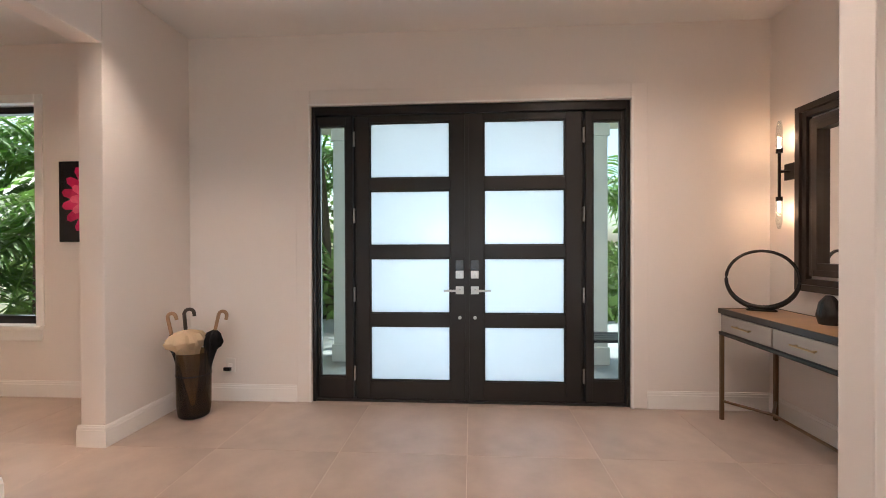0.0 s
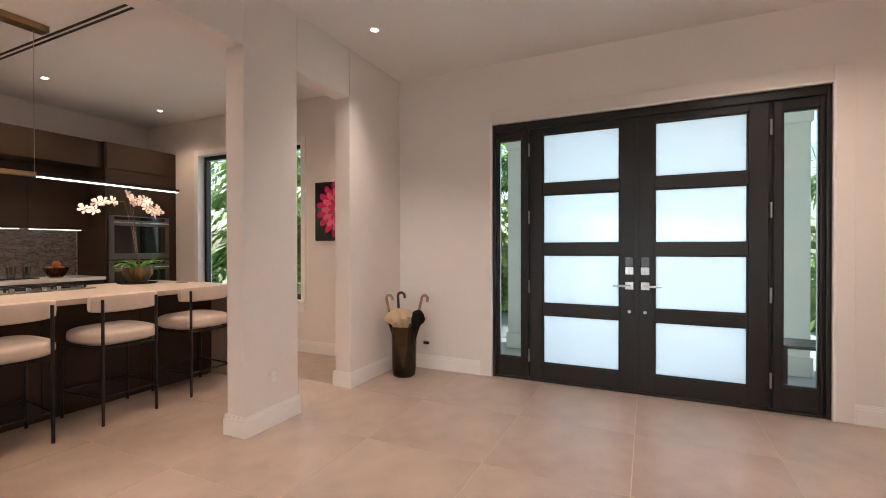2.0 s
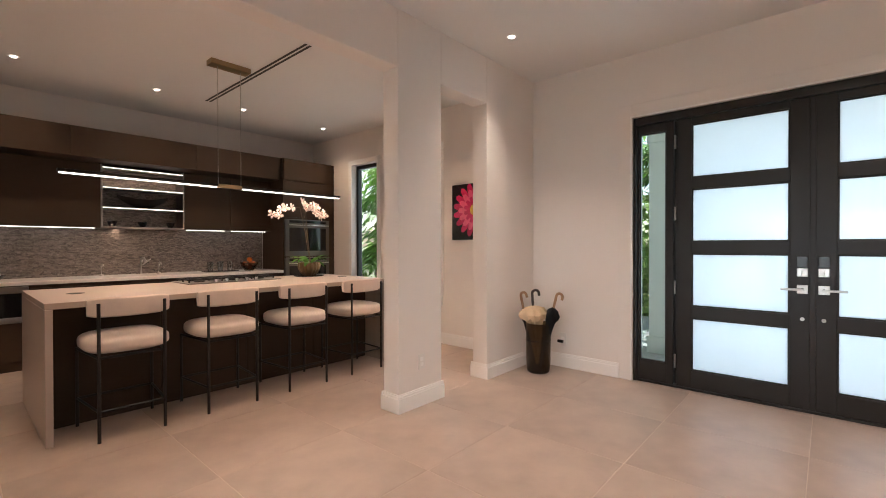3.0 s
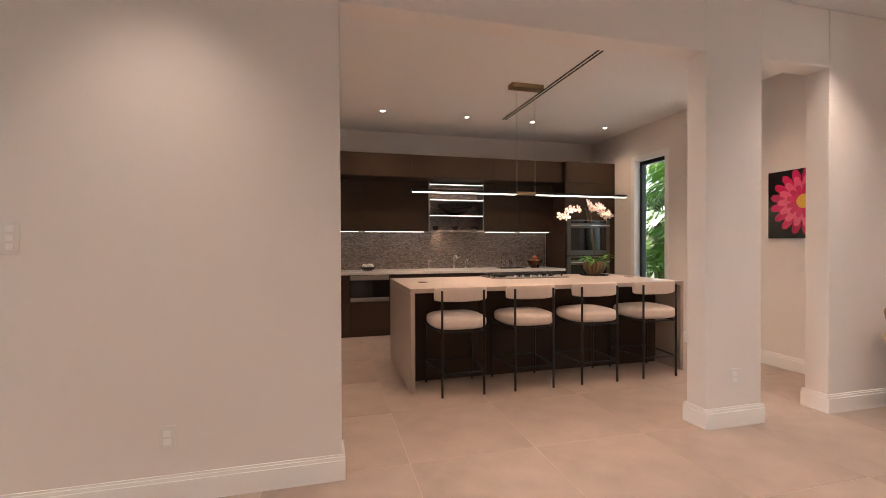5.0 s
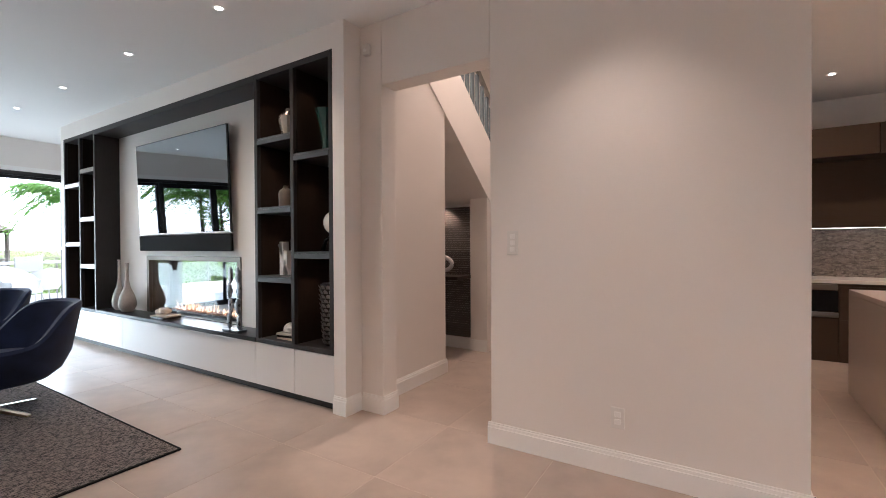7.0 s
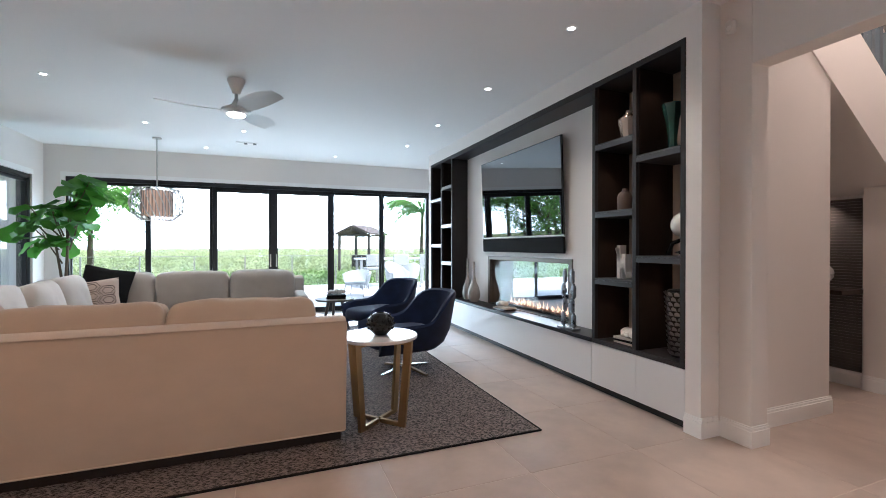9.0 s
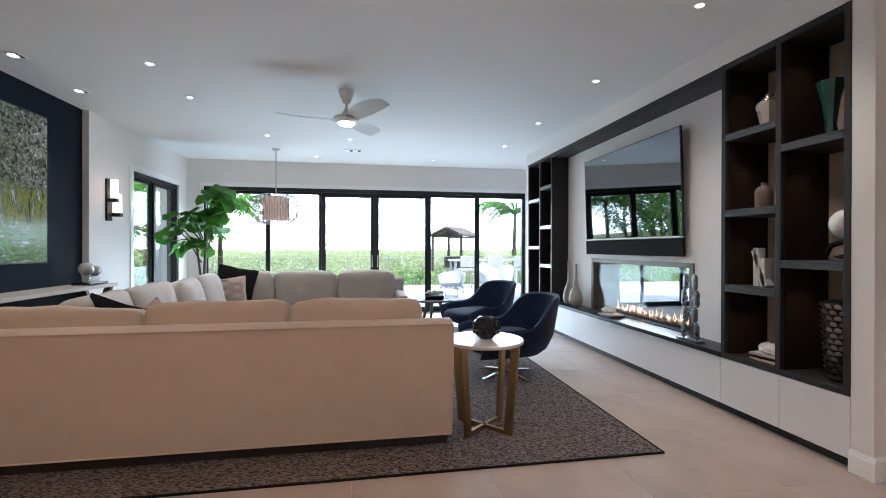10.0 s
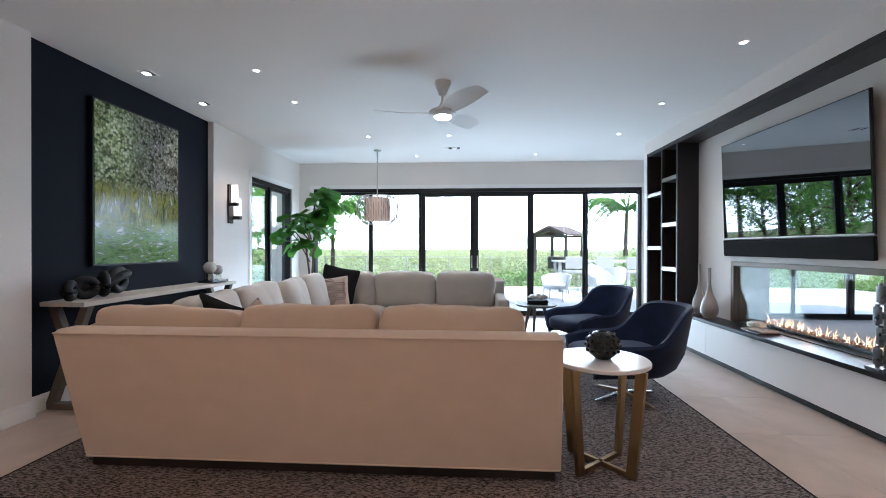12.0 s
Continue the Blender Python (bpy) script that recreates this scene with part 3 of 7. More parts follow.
CREAM = mat("cream_umbrella_cloth", (0.62, 0.47, 0.30), 0.7, var=0.12, scale=12, fine=200, bump=0.2)
umbrella(pose(ux - 0.02, uy - 0.02, 0.035, 2, -12, 0), BLACKCLOTH, WOOD_TAN, "furled dark umbrella with a curved tan wood handle", 0.035, 0.54)
umbrella(pose(ux - 0.02, uy + 0.02, 0.035, 3, -4, 30), CREAM, WOOD_DARK, "half-open cream umbrella with a dark hooked handle", 0.125, 0.56)
umbrella(pose(ux + 0.02, uy, 0.035, -3, 12, 0), BLACKCLOTH, WOOD_TAN, "furled black checked umbrella with a tan handle", 0.06, 0.56)

# ---- foyer console, mirror, sconce ----
ob = thing("console_table", "narrow wooden console table with grey drawers and bronze legs", "console table", pose(2.15, 2.72, 0))
CW, CD, CH = 0.205, 0.86, 0.83
LEGB = mat("antique_bronze", (0.20, 0.13, 0.08), 0.4, 0.9, var=0.2, bump=0.05)
SHAGREEN = mat("grey_washed_drawer", (0.30, 0.27, 0.24), 0.45, var=0.15, scale=4, fine=40, stretch=(1, 0.2, 1), bump=0.08)
part("tabletop", box(B(), -CW, CW, -CD, CD, CH - 0.03, CH, 0.004), WOOD_TAN, ob)
part("top_frame", box(box(box(box(B(), -CW - 0.006, -CW + 0.012, -CD - 0.006, CD + 0.006, CH - 0.035, CH + 0.003, 0.003), CW - 0.012, CW + 0.006, -CD - 0.006, CD + 0.006, CH - 0.035, CH + 0.003, 0.003), -CW, CW, CD - 0.012, CD + 0.006, CH - 0.035, CH + 0.003, 0.003), -CW, CW, -CD - 0.006, -CD + 0.012, CH - 0.035, CH + 0.003, 0.003), BRONZE, ob)
part("apron", box(box(B(), -CW + 0.01, CW, -CD + 0.01, CD - 0.01, CH - 0.17, CH - 0.035), -CW - 0.004, CW, -CD, CD, CH - 0.195, CH - 0.17, 0.003), BRONZE, ob)
for k in range(3):
    y0 = -CD + 0.03 + k * (2 * CD - 0.06) / 3
    dr = part("drawer", box(B(), -CW - 0.006, -CW + 0.01, y0 + 0.008, y0 + (2 * CD - 0.06) / 3 - 0.008, CH - 0.162, CH - 0.042, 0.003), SHAGREEN, ob, "grey washed drawer front")
    yc = y0 + (2 * CD - 0.06) / 6
    bm = rod(B(), (-CW - 0.032, yc - 0.09, CH - 0.10), (-CW - 0.032, yc + 0.09, CH - 0.10), 0.006)
    for d in (-0.07, 0.07):
        rod(bm, (-CW - 0.032, yc + d, CH - 0.10), (-CW - 0.004, yc + d, CH - 0.10), 0.005)
    part("handle", bm, BRASS, dr)
for sx in (-1, 1):
    for sy in (-1, 1):
        part("leg", box(B(), sx * (CW - 0.012) - 0.0125, sx * (CW - 0.012) + 0.0125, sy * (CD - 0.015) - 0.0125, sy * (CD - 0.015) + 0.0125, 0, CH - 0.195, 0.002), LEGB, ob)
for sy in (-1, 1):
    part("stretcher", rod(B(), (-CW + 0.012, sy * (CD - 0.015), 0.14), (0.0, sy * (CD - 0.28), 0.14), 0.010), LEGB, ob)
    part("stretcher", rod(B(), (CW - 0.012, sy * (CD - 0.015), 0.14), (0.0, sy * (CD - 0.28), 0.14), 0.010), LEGB, ob)
part("stretcher", rod(B(), (0, -CD + 0.28, 0.14), (0, CD - 0.28, 0.14), 0.010), LEGB, ob)
ob = thing("ring_sculpture", "dark oval ring sculpture standing on the console", "sculpture", pose(2.16, 3.44, CH + 0.003, 0, 0, -30))
part("ring", tube(B(), [(0.212 * math.cos(a), 0, 0.225 + 0.203 * math.sin(a)) for a in [k * 2 * math.pi / 56 for k in range(56)]], [0.011 + 0.009 * max(0, -math.sin(k * 2 * math.pi / 56)) for k in range(56)], 10, True), BLACKCER, ob)
part("foot", box(B(), -0.09, 0.09, -0.04, 0.04, 0, 0.014, 0.004), BLACKCER, ob)
ob = thing("black_sculpture", "small black rounded sculpture on the console", "sculpture", pose(2.2, 2.9, CH + 0.003))
part("body", lathe(B(), [(0.0, 0), (0.05, 0), (0.065, 0.05), (0.05, 0.13), (0.02, 0.17), (0.0, 0.175)], 24), BLACKCER, ob)
ob = thing("wall_mirror", "tall mirror in a double dark wooden frame", "mirror", pose(2.43, 2.91, 1.625, 0, 0, -90))
MW, MH = 0.515, 0.64


def mirror_ring(steps):
    """A rectangular frame built of stepped mouldings."""
    bm = B()
    for a, b, d in steps:
        for q in [(-MW + a, -MW + b, -MH + a, MH - a), (MW - b, MW - a, -MH + a, MH - a), (-MW + b, MW - b, MH - b, MH - a), (-MW + b, MW - b, -MH + a, -MH + b)]:
            box(bm, q[0], q[1], -d, -0.002, q[2], q[3], 0.003)
    return bm


part("outer_frame", mirror_ring([(0.0, 0.045, 0.06), (0.045, 0.085, 0.042)]), WOOD_DARK, ob)
part("inner_frame", mirror_ring([(0.108, 0.15, 0.04), (0.15, 0.195, 0.055)]), WOOD_DARK, ob)
part("mirror_glass", box(B(), -MW + 0.185, MW - 0.185, -0.012, -0.004, -MH + 0.185, MH - 0.185), MIRROR, ob)


def sconce(m, label, h0=0.17):
    ob = thing("wall_sconce", label, "wall lamp", m, "foyer wall sconces")
    part("back_plate", box(B(), -0.055, 0.055, -0.02, 0, -0.035, 0.085, 0.004), BRONZE, ob)
    part("arm", rod(B(), (0, -0.02, 0.025), (0, -0.09, 0.025), 0.010), BRONZE, ob)
    part("stem", rod(B(), (0, -0.09, -h0), (0, -0.09, h0), 0.010), BRONZE, ob)
    for s in (-1, 1):
        part("collar", rod(B(), (0, -0.09, s * (h0 - 0.01)), (0, -0.09, s * (h0 + 0.02)), 0.022), BRONZE, ob)
        part("shade", lathe(B(), [(0.022, 0), (0.022, s * 0.15), (0.010, s * 0.205), (0.007, s * 0.205), (0.019, s * 0.15), (0.019, 0)], 20, (0, -0.09, s * (h0 + 0.02)), cap=False), CLEARG, ob, "clear glass tube shade")
        part("bulb", rod(B(), (0, -0.09, s * (h0 + 0.025)), (0, -0.09, s * (h0 + 0.10)), 0.010, 0.006), BULB, ob)
    return ob


sm = Matrix.Translation((2.43, 3.53, 1.815)) @ Matrix.Rotation(radians(-90), 4, "Z")
sconce(sm, "bronze wall sconce with two glass tubes beside the mirror")
sconce(Matrix.Translation((2.43, 2.25, 1.815)) @ Matrix.Rotation(radians(-90), 4, "Z"), "bronze wall sconce with two glass tubes beside the mirror")
for yy in (3.53, 2.25):
    for z in (1.815 - 0.27, 1.815 + 0.27):
        lamp("sconce_bulb", "POINT", pose(2.34, yy, z), 0.62, (1.0, 0.52, 0.26), 0.03)

# ---- downlights ----


def downlight(x, y, lit=True, watts=None, col=(1.0, 0.78, 0.58), cone=95):
    ob = thing("downlight", "small round recessed ceiling downlight, lit", "downlight", pose(x, y, CE), "recessed ceiling lights")
    part("ring", lathe(B(), [(0.025, -0.001), (0.042, -0.001), (0.040, -0.006), (0.027, -0.008)], 24, cap=False), TRIM, ob)
    part("lens", lathe(B(), [(0.0, -0.002), (0.025, -0.002), (0.025, -0.004), (0.0, -0.004)], 20), LENS, ob)
    if lit:
        lamp("downlight_beam", "SPOT", look((x, y, CE - 0.012), (x, y, 0)), watts or DOWN, col, 0.035, spot=cone, blend=0.9)


# the last three are out of view, added to light the foyer evenly
for x, y in [(-1.9, 2.69), (-1.7, -1.6), (0.3, 0.9), (2.4, -0.5), (1.0, 2.6)]:
    downlight(x, y, col=FOYER, watts={-1.9: 40, -1.7: 29}.get(x), cone=95 if x < -1 else 145)
for x, y in [(0.6, -2.7), (2.6, -2.9)]:
    downlight(x, y, col=(1.0, 0.62, 0.38), watts=36, cone=140)
for x, y in [(-5.62, -0.1), (-5.62, 1.07), (-5.62, 2.06), (-5.65, 3.28)]:
    downlight(x, y, col=WARM, watts=17, cone=125)
# unseen downlights, added behind the opening's head to brighten stools and floor
for x, y in [(-3.0, -1.5), (-3.05, 3.0), (-3.05, 1.5), (-3.05, 0.1)]:
    downlight(x, y, col=WARM, watts=26 if y in (-1.5, 3.0) else 33, cone=110)
for x, y, lit in [(-1.52, -4.2, 1), (-1.52, -5.62, 1), (-1.52, -7.16, 1), (-1.48, -8.53, 0), (2.79, -5.95, 1), (2.79, -6.87, 1), (2.3, -8.5, 1), (1.06, -8.5, 1), (1.73, -9.94, 0), (-0.46, -9.9, 0)]:
    downlight(x, y, lit, 36 if y == -4.2 else 24, cone=120)

# ---- stair hall ----
ob = thing("staircase", "white closed staircase with glass balusters over a niche", "stairs")
SL = 0.783


def under(x):
    return 1.93 + SL * (x + 4.48)


part("stringer", prism(B(), [(-6.85, under(-6.85)), (-2.6, under(-2.6)), (-2.6, under(-2.6) + 0.75), (-6.85, under(-6.85) + 0.75)], "y", -4.58, -3.488), PAINT, ob)
SLATE = mat("slate_blue_metal", (0.13, 0.16, 0.18), 0.4, 0.3, var=0.1, bump=0.02)
for k in range(24):
    x = -6.6 + 0.13 * k
    part("baluster", box(B(), x, x + 0.055, -3.64, -3.605, under(x) + 0.70, under(x) + 1.53, 0.002), SLATE, ob, "slate blue metal baluster")
part("handrail", prism(B(), [(-6.6, under(-6.6) + 1.52), (-3.5, under(-3.5) + 1.52), (-3.5, under(-3.5) + 1.58), (-6.6, under(-6.6) + 1.58)], "y", -3.635, -3.59), STEEL, ob)
WEAVE = mat("dark_grasscloth", (0.085, 0.078, 0.075), 0.45, var=0.55, scale=7, fine=50, stretch=(1, 0.06, 1.5), bump=0.4, dist=0.004)
bm = B()
rnd = random.Random(5)
for k in range(58):
    z = 0.15 + k * 0.0286
    box(bm, -4.528, -4.522 + rnd.random() * 0.005, -4.58, -3.75, z, z + 0.0265)
solo("wall_niche_lining", bm, WEAVE, "dark horizontally ribbed wall lining in the niche", "wall lining", kind="structure")
ob = thing("niche_shelf", "dark wooden floating shelf in the stair niche", "shelf")
part("board", box(B(), -4.52, -4.18, -4.58, -3.74, 0.90, 0.94, 0.004), WOOD_DARK, ob)
ob = thing("hoop_sculpture", "pale glazed hoop sculpture on the dark shelf", "sculpture", pose(-4.34, -4.075, 0.94, 0, 0, 80))
part("hoop", tube(B(), [(0.19 * math.cos(a), 0, 0.148 + 0.09 * math.sin(a)) for a in [k * 2 * math.pi / 40 for k in range(40)]], 0.026, 12, True), CERAMIC_W, ob)
part("foot", box(B(), -0.05, 0.05, -0.03, 0.03, 0, 0.012, 0.003), BRASS, ob)
# unseen fill lamp, added high up to brighten the stair hall
hall_fill = lamp("hall_fill_lamp", "SPOT", look((-3.9, -3.2, 5.0), (-3.8, -3.1, 0)), 118, FOYER, 0.08, spot=150, blend=0.8)
lamp("niche_light", "SPOT", look((-4.42, -4.1, 1.83), (-4.5, -4.1, 0.9)), 5, WARM, 0.02, spot=120, blend=0.8)

# ---- kitchen ----
ISX0, ISX1, ISY0, ISY1 = -4.82, -3.54, -0.12, 2.73
ob = thing("kitchen_island", "kitchen island with a grey-beige waterfall top and dark front", "kitchen island")
part("worktop", box(B(), ISX0, ISX1, ISY0, ISY1, 0.874, 0.914, 0.003), QUARTZ, ob)
for y in (ISY0, ISY1 - 0.04):
    part("waterfall_end", box(B(), ISX0, ISX1, y, y + 0.04, 0, 0.873, 0.003), QUARTZ, ob)
part("body", box(B(), ISX0 + 0.03, -3.90, ISY0 + 0.042, ISY1 - 0.042, 0.0, 0.872), LAMINATE, ob)
for k in range(4):
    y = ISY0 + 0.045 + k * 0.69
    part("front_panel", box(B(), -3.90, -3.882, y + 0.002, y + 0.686, 0.06, 0.868, 0.002), LAMINATE, ob)
ob = thing("cooktop", "black gas cooktop with cast grates and steel knobs", "cooktop", pose(-4.56, 1.42, 0.914))
part("plate", box(B(), -0.24, 0.24, -0.46, 0.46, 0.001, 0.012, 0.004), STEEL, ob)
for k in range(3):
    y = -0.30 + 0.30 * k
    bm = B()
    for q in (-0.12, 0, 0.12):
        box(bm, -0.20, 0.14, y + q - 0.006, y + q + 0.006, 0.03, 0.045, 0.003)
    for q in (-0.2, -0.03, 0.14):
        box(bm, q - 0.006, q + 0.006, y - 0.135, y + 0.135, 0.03, 0.044, 0.003)
        for w in (-0.12, 0.12):
            box(bm, q - 0.006, q + 0.006, y + w - 0.006, y + w + 0.006, 0.012, 0.032)
    part("grate", bm, BLACK, ob, "cast iron grate")
    for q in (-0.11, 0.06):
        part("burner", lathe(B(), [(0.05, 0.012), (0.05, 0.022), (0.03, 0.028), (0.0, 0.028)], 20, (q, y, 0)), BLACK, ob)
for k in range(5):
    part("knob", lathe(B(), [(0.02, 0.012), (0.018, 0.04), (0.0, 0.042)], 16, (0.20, -0.2 + 0.1 * k, 0)), CHROME, ob)
for y in (0.13, 2.58):
    ob = thing("popup_socket", "dark round pop-up socket flush in the worktop", "socket", pose(-4.19, y, 0.914))
    part("lid", lathe(B(), [(0.055, 0.0005), (0.055, 0.003), (0.05, 0.004), (0.0, 0.004)], 24), BLACK, ob)


def stool(m):
    ob = thing("bar_stool", "bar stool with cream upholstered seat and black metal legs", "bar stool", m, "bar stools at the island")
    part("seat", cushion(B(), (0, 0, 0.622), 0.50, 0.50, 0.135, 2, k=3.6, bulge=0.10, rough=0.004, seed=3, n=12, seam=0.0), VELVET, ob)
    bm = B()
    n, rows = 20, []
    for j in range(8):
        a = 2 * math.pi * j / 8
        row = []
        for k in range(n + 1):
            u = -1 + 2 * k / n
            y = u * 0.235
            x = 0.205 - 0.06 * u * u
            hgt = 0.066 * (1 - 0.18 * abs(u) ** 6)
            row.append(bm.verts.new((x + 0.022 * math.cos(a), y, 0.872 + hgt * math.copysign(abs(math.sin(a)) ** 0.5, math.sin(a)))))
        rows.append(row)
    for j in range(8):
        for k in range(n):
            bm.faces.new((rows[j][k], rows[j][k + 1], rows[(j + 1) % 8][k + 1], rows[(j + 1) % 8][k]))
    bm.faces.new([r[0] for r in rows])
    bm.faces.new([r[-1] for r in rows][::-1])
    part("backrest", bm, VELVET, ob)
    for sy in (-1, 1):
        part("leg", rod(B(), (0.225, sy * 0.187, 0), (0.225, sy * 0.187, 0.905), 0.0105), BLACK, ob)
        part("leg", rod(B(), (-0.235, sy * 0.228, 0), (-0.235, sy * 0.228, 0.56), 0.0105), BLACK, ob)
        part("rail", rod(B(), (0.225, sy * 0.187, 0.20), (-0.235, sy * 0.228, 0.20), 0.008), BLACK, ob)
        part("rail", rod(B(), (0.225, sy * 0.187, 0.55), (-0.235, sy * 0.228, 0.55), 0.009), BLACK, ob)
    part("footrest", rod(B(), (-0.235, -0.228, 0.20), (-0.235, 0.228, 0.20), 0.009), BLACK, ob)
    part("rail", rod(B(), (0.225, -0.187, 0.20), (0.225, 0.187, 0.20), 0.008), BLACK, ob)
    part("rail", rod(B(), (0.225, -0.187, 0.55), (0.225, 0.187, 0.55), 0.009), BLACK, ob)
    return ob


first = stool(pose(-3.61, 0.31, 0))
for k in range(1, 4):
    copy_thing(first, pose(-3.61, 0.31 + 0.665 * k, 0))

ob = thing("linear_pendant", "slim bronze bar pendant light over the island, lit", "pendant light", pose(-4.31, 1.335, 1.85))
for a, b in ((-1.295, -0.115), (0.115, 1.295)):
    part("bar", box(B(), -0.02, 0.02, a, b, 0.004, 0.03, 0.004), BRONZE, ob)
    part("led_diffuser", box(B(), -0.017, 0.017, a + 0.01, b - 0.01, -0.006, 0.004), LED, ob)
part("hub", box(B(), -0.022, 0.022, -0.115, 0.115, -0.004, 0.032, 0.003), BRASS, ob)
for y in (-0.11, 0.11):
    part("wire", rod(B(), (0, y, 0.03), (0, y, CE - 1.85 - 0.02), 0.0025, n=6), NICKEL, ob)
part("canopy", box(B(), -0.06, 0.06, -0.19, 0.19, CE - 1.85 - 0.05, CE - 1.85, 0.004), BRASS, ob)
lamp("pendant_light", "AREA", look((-4.31, 1.335, 1.835), (-4.31, 1.335, 0)), 10, WARM, 0.03, 2.5)
ob = thing("slot_diffuser", "long dark linear air slot in the ceiling", "air vent")
for d in (-0.022, 0.022):
    part("slot", box(B(), -5.61, -3.34, 1.62 + d - 0.011, 1.62 + d + 0.011, CE - 0.004, CE - 0.001), BRONZE, ob)

KX, KU, KB = -6.05, -6.42, -6.695
units = [(-2.15, -1.35), (-1.35, -0.52), (0.04, 0.66), (0.66, 1.54), (1.54, 2.19), (2.19, 2.83)]
for a, b in units:
    ob = thing("base_cabinet", "dark espresso base cabinet with flat drawer fronts", "cabinet", group="base cabinets")
    part("body", box(B(), KB, KX - 0.02, a, b, 0.0, 0.873), LAMINATE, ob)
    for z0, z1 in ((0.10, 0.47), (0.475, 0.84)):
        part("drawer_front", box(B(), KX - 0.02, KX, a + 0.002, b - 0.002, z0, z1, 0.002), LAMINATE, ob)
ob = thing("microwave_drawer", "steel and black glass microwave drawer in the base run", "microwave")
part("body", box(B(), KB, KX - 0.02, -0.518, 0.038, 0.0, 0.872), LAMINATE, ob)
part("control_panel", box(B(), KX - 0.02, KX + 0.012, -0.51, 0.03, 0.80, 0.865, 0.003), STEEL, ob)
part("glass_front", box(B(), KX - 0.02, KX + 0.008, -0.51, 0.03, 0.56, 0.795, 0.003), OVENGLASS, ob)
part("handle", box(B(), KX + 0.008, KX + 0.04, -0.51, 0.03, 0.50, 0.555, 0.006), STEEL, ob)
part("drawer_front", box(B(), KX - 0.02, KX, -0.51, 0.03, 0.10, 0.49, 0.002), LAMINATE, ob)
ob = thing("countertop", "white quartz worktop along the back wall", "countertop")
part("slab", box(B(), KB, KX + 0.02, -2.15, 2.835, 0.875, 0.914, 0.003), QUARTZ_W, ob)
# mosaic of small stone strips behind the worktop and the open shelves
MOSAIC = mat("grey_stone_mosaic", (0.175, 0.15, 0.133), 0.4, var=0.6, scale=45, fine=120, bump=0.35, dist=0.004, island=0.9, lo=0.55, hi=0.72)
bm = B()
rnd = random.Random(11)


def brick(bm, y0, y1, z0, z1, x0, x1):
    v = [bm.verts.new(p) for p in ((x1, y0, z0), (x1, y1, z0), (x1, y1, z1), (x1, y0, z1), (x0, y0, z0), (x0, y1, z0), (x0, y1, z1), (x0, y0, z1))]
    for f in ((0, 1, 2, 3), (0, 4, 5, 1), (3, 2, 6, 7), (0, 3, 7, 4), (1, 5, 6, 2)):
        bm.faces.new([v[i] for i in f])


for z0, z1, ya, yb in ((0.915, 1.50, -0.9, 2.83), (1.53, 2.24, 0.72, 1.60)):
    z = z0
    while z < z1 - 0.01:
        y = ya
        while y < yb - 0.01:
            w = rnd.uniform(0.02, 0.055)
            brick(bm, y, min(yb, y + w) - 0.0008, z, z + 0.0134, KB, KB + rnd.uniform(0.005, 0.008))
            y += w
        z += 0.014
ob = solo("backsplash", bm, MOSAIC, "grey stone strip mosaic backsplash", "backsplash", kind="stuff")
for a, b in [(-2.15, -1.35), (-1.35, -0.32), (-0.32, 0.70), (1.61, 2.22), (2.22, 2.835)]:
    ob = thing("wall_cabinet", "dark espresso wall cabinet with a flat door", "cabinet", group="wall cabinets")
    part("body", box(B(), KB, KU - 0.02, a, b, 1.505, 2.27), LAMINATE, ob)
    part("door", box(B(), KU - 0.02, KU, a + 0.002, b - 0.002, 1.50, 2.27, 0.002), LAMINATE, ob)
    part("led_strip", box(B(), KU - 0.10, KU - 0.07, a + 0.05, b - 0.05, 1.494, 1.504), LED, ob)
for a, b in [(-2.15, -0.9), (-0.9, 0.38), (0.38, 1.66), (1.66, 2.835)]:
    ob = thing("top_cabinet", "dark espresso top cabinet under the ceiling", "cabinet", group="top cabinets")
    part("body", box(B(), KB, KX - 0.08, a, b, 2.285, 2.615), LAMINATE, ob)
    part("door", box(B(), KX - 0.08, KX - 0.06, a + 0.002, b - 0.002, 2.285, 2.615, 0.002), LAMINATE, ob)
ob = thing("open_shelf_unit", "open steel-edged kitchen shelves with light strips", "shelf")
for z in (1.51, 1.75, 1.995, 2.235):
    part("shelf", box(B(), KB + 0.012, KU + 0.002, 0.72, 1.59, z - 0.012, z + 0.012, 0.002), STEEL, ob)
    part("led_strip", box(B(), KU + 0.002, KU + 0.012, 0.72, 1.59, z - 0.004, z + 0.003), LED if z > 1.6 else STEEL, ob)
for y in (0.70, 1.59):
    part("side_panel", box(B(), KB + 0.012, KU, y, y + 0.018, 1.50, 2.27, 0.002), STEEL, ob)
lamp("undercabinet_light", "AREA", look((KU - 0.08, 0.9, 1.48), (KU - 0.12, 0.9, 0.9)), 2.2, WARM, 0.03, 3.6)
lamp("shelf_light", "AREA", look((KU - 0.05, 1.15, 2.21), (KU - 0.1, 1.15, 1.8)), 0.8, WARM, 0.8, 0.03)

ob = thing("oven_tower", "tall dark cabinet with two steel wall ovens", "oven")
part("body", box(B(), KB, KX - 0.02, 2.84, 3.70, 0, 2.615), LAMINATE, ob)
part("side_panel", box(B(), KB, KX, 2.838, 2.858, 0, 2.275, 0.002), LAMINATE, ob)
part("top_door", box(B(), KX - 0.02, KX, 2.86, 3.70, 1.72, 2.27, 0.002), LAMINATE, ob)
part("top_door", box(B(), KX - 0.02, KX, 2.86, 3.70, 2.285, 2.615, 0.002), LAMINATE, ob)
part("filler", box(B(), KX - 0.04, KX - 0.02, 3.70, 3.762, 0, 2.615), LAMINATE, ob)
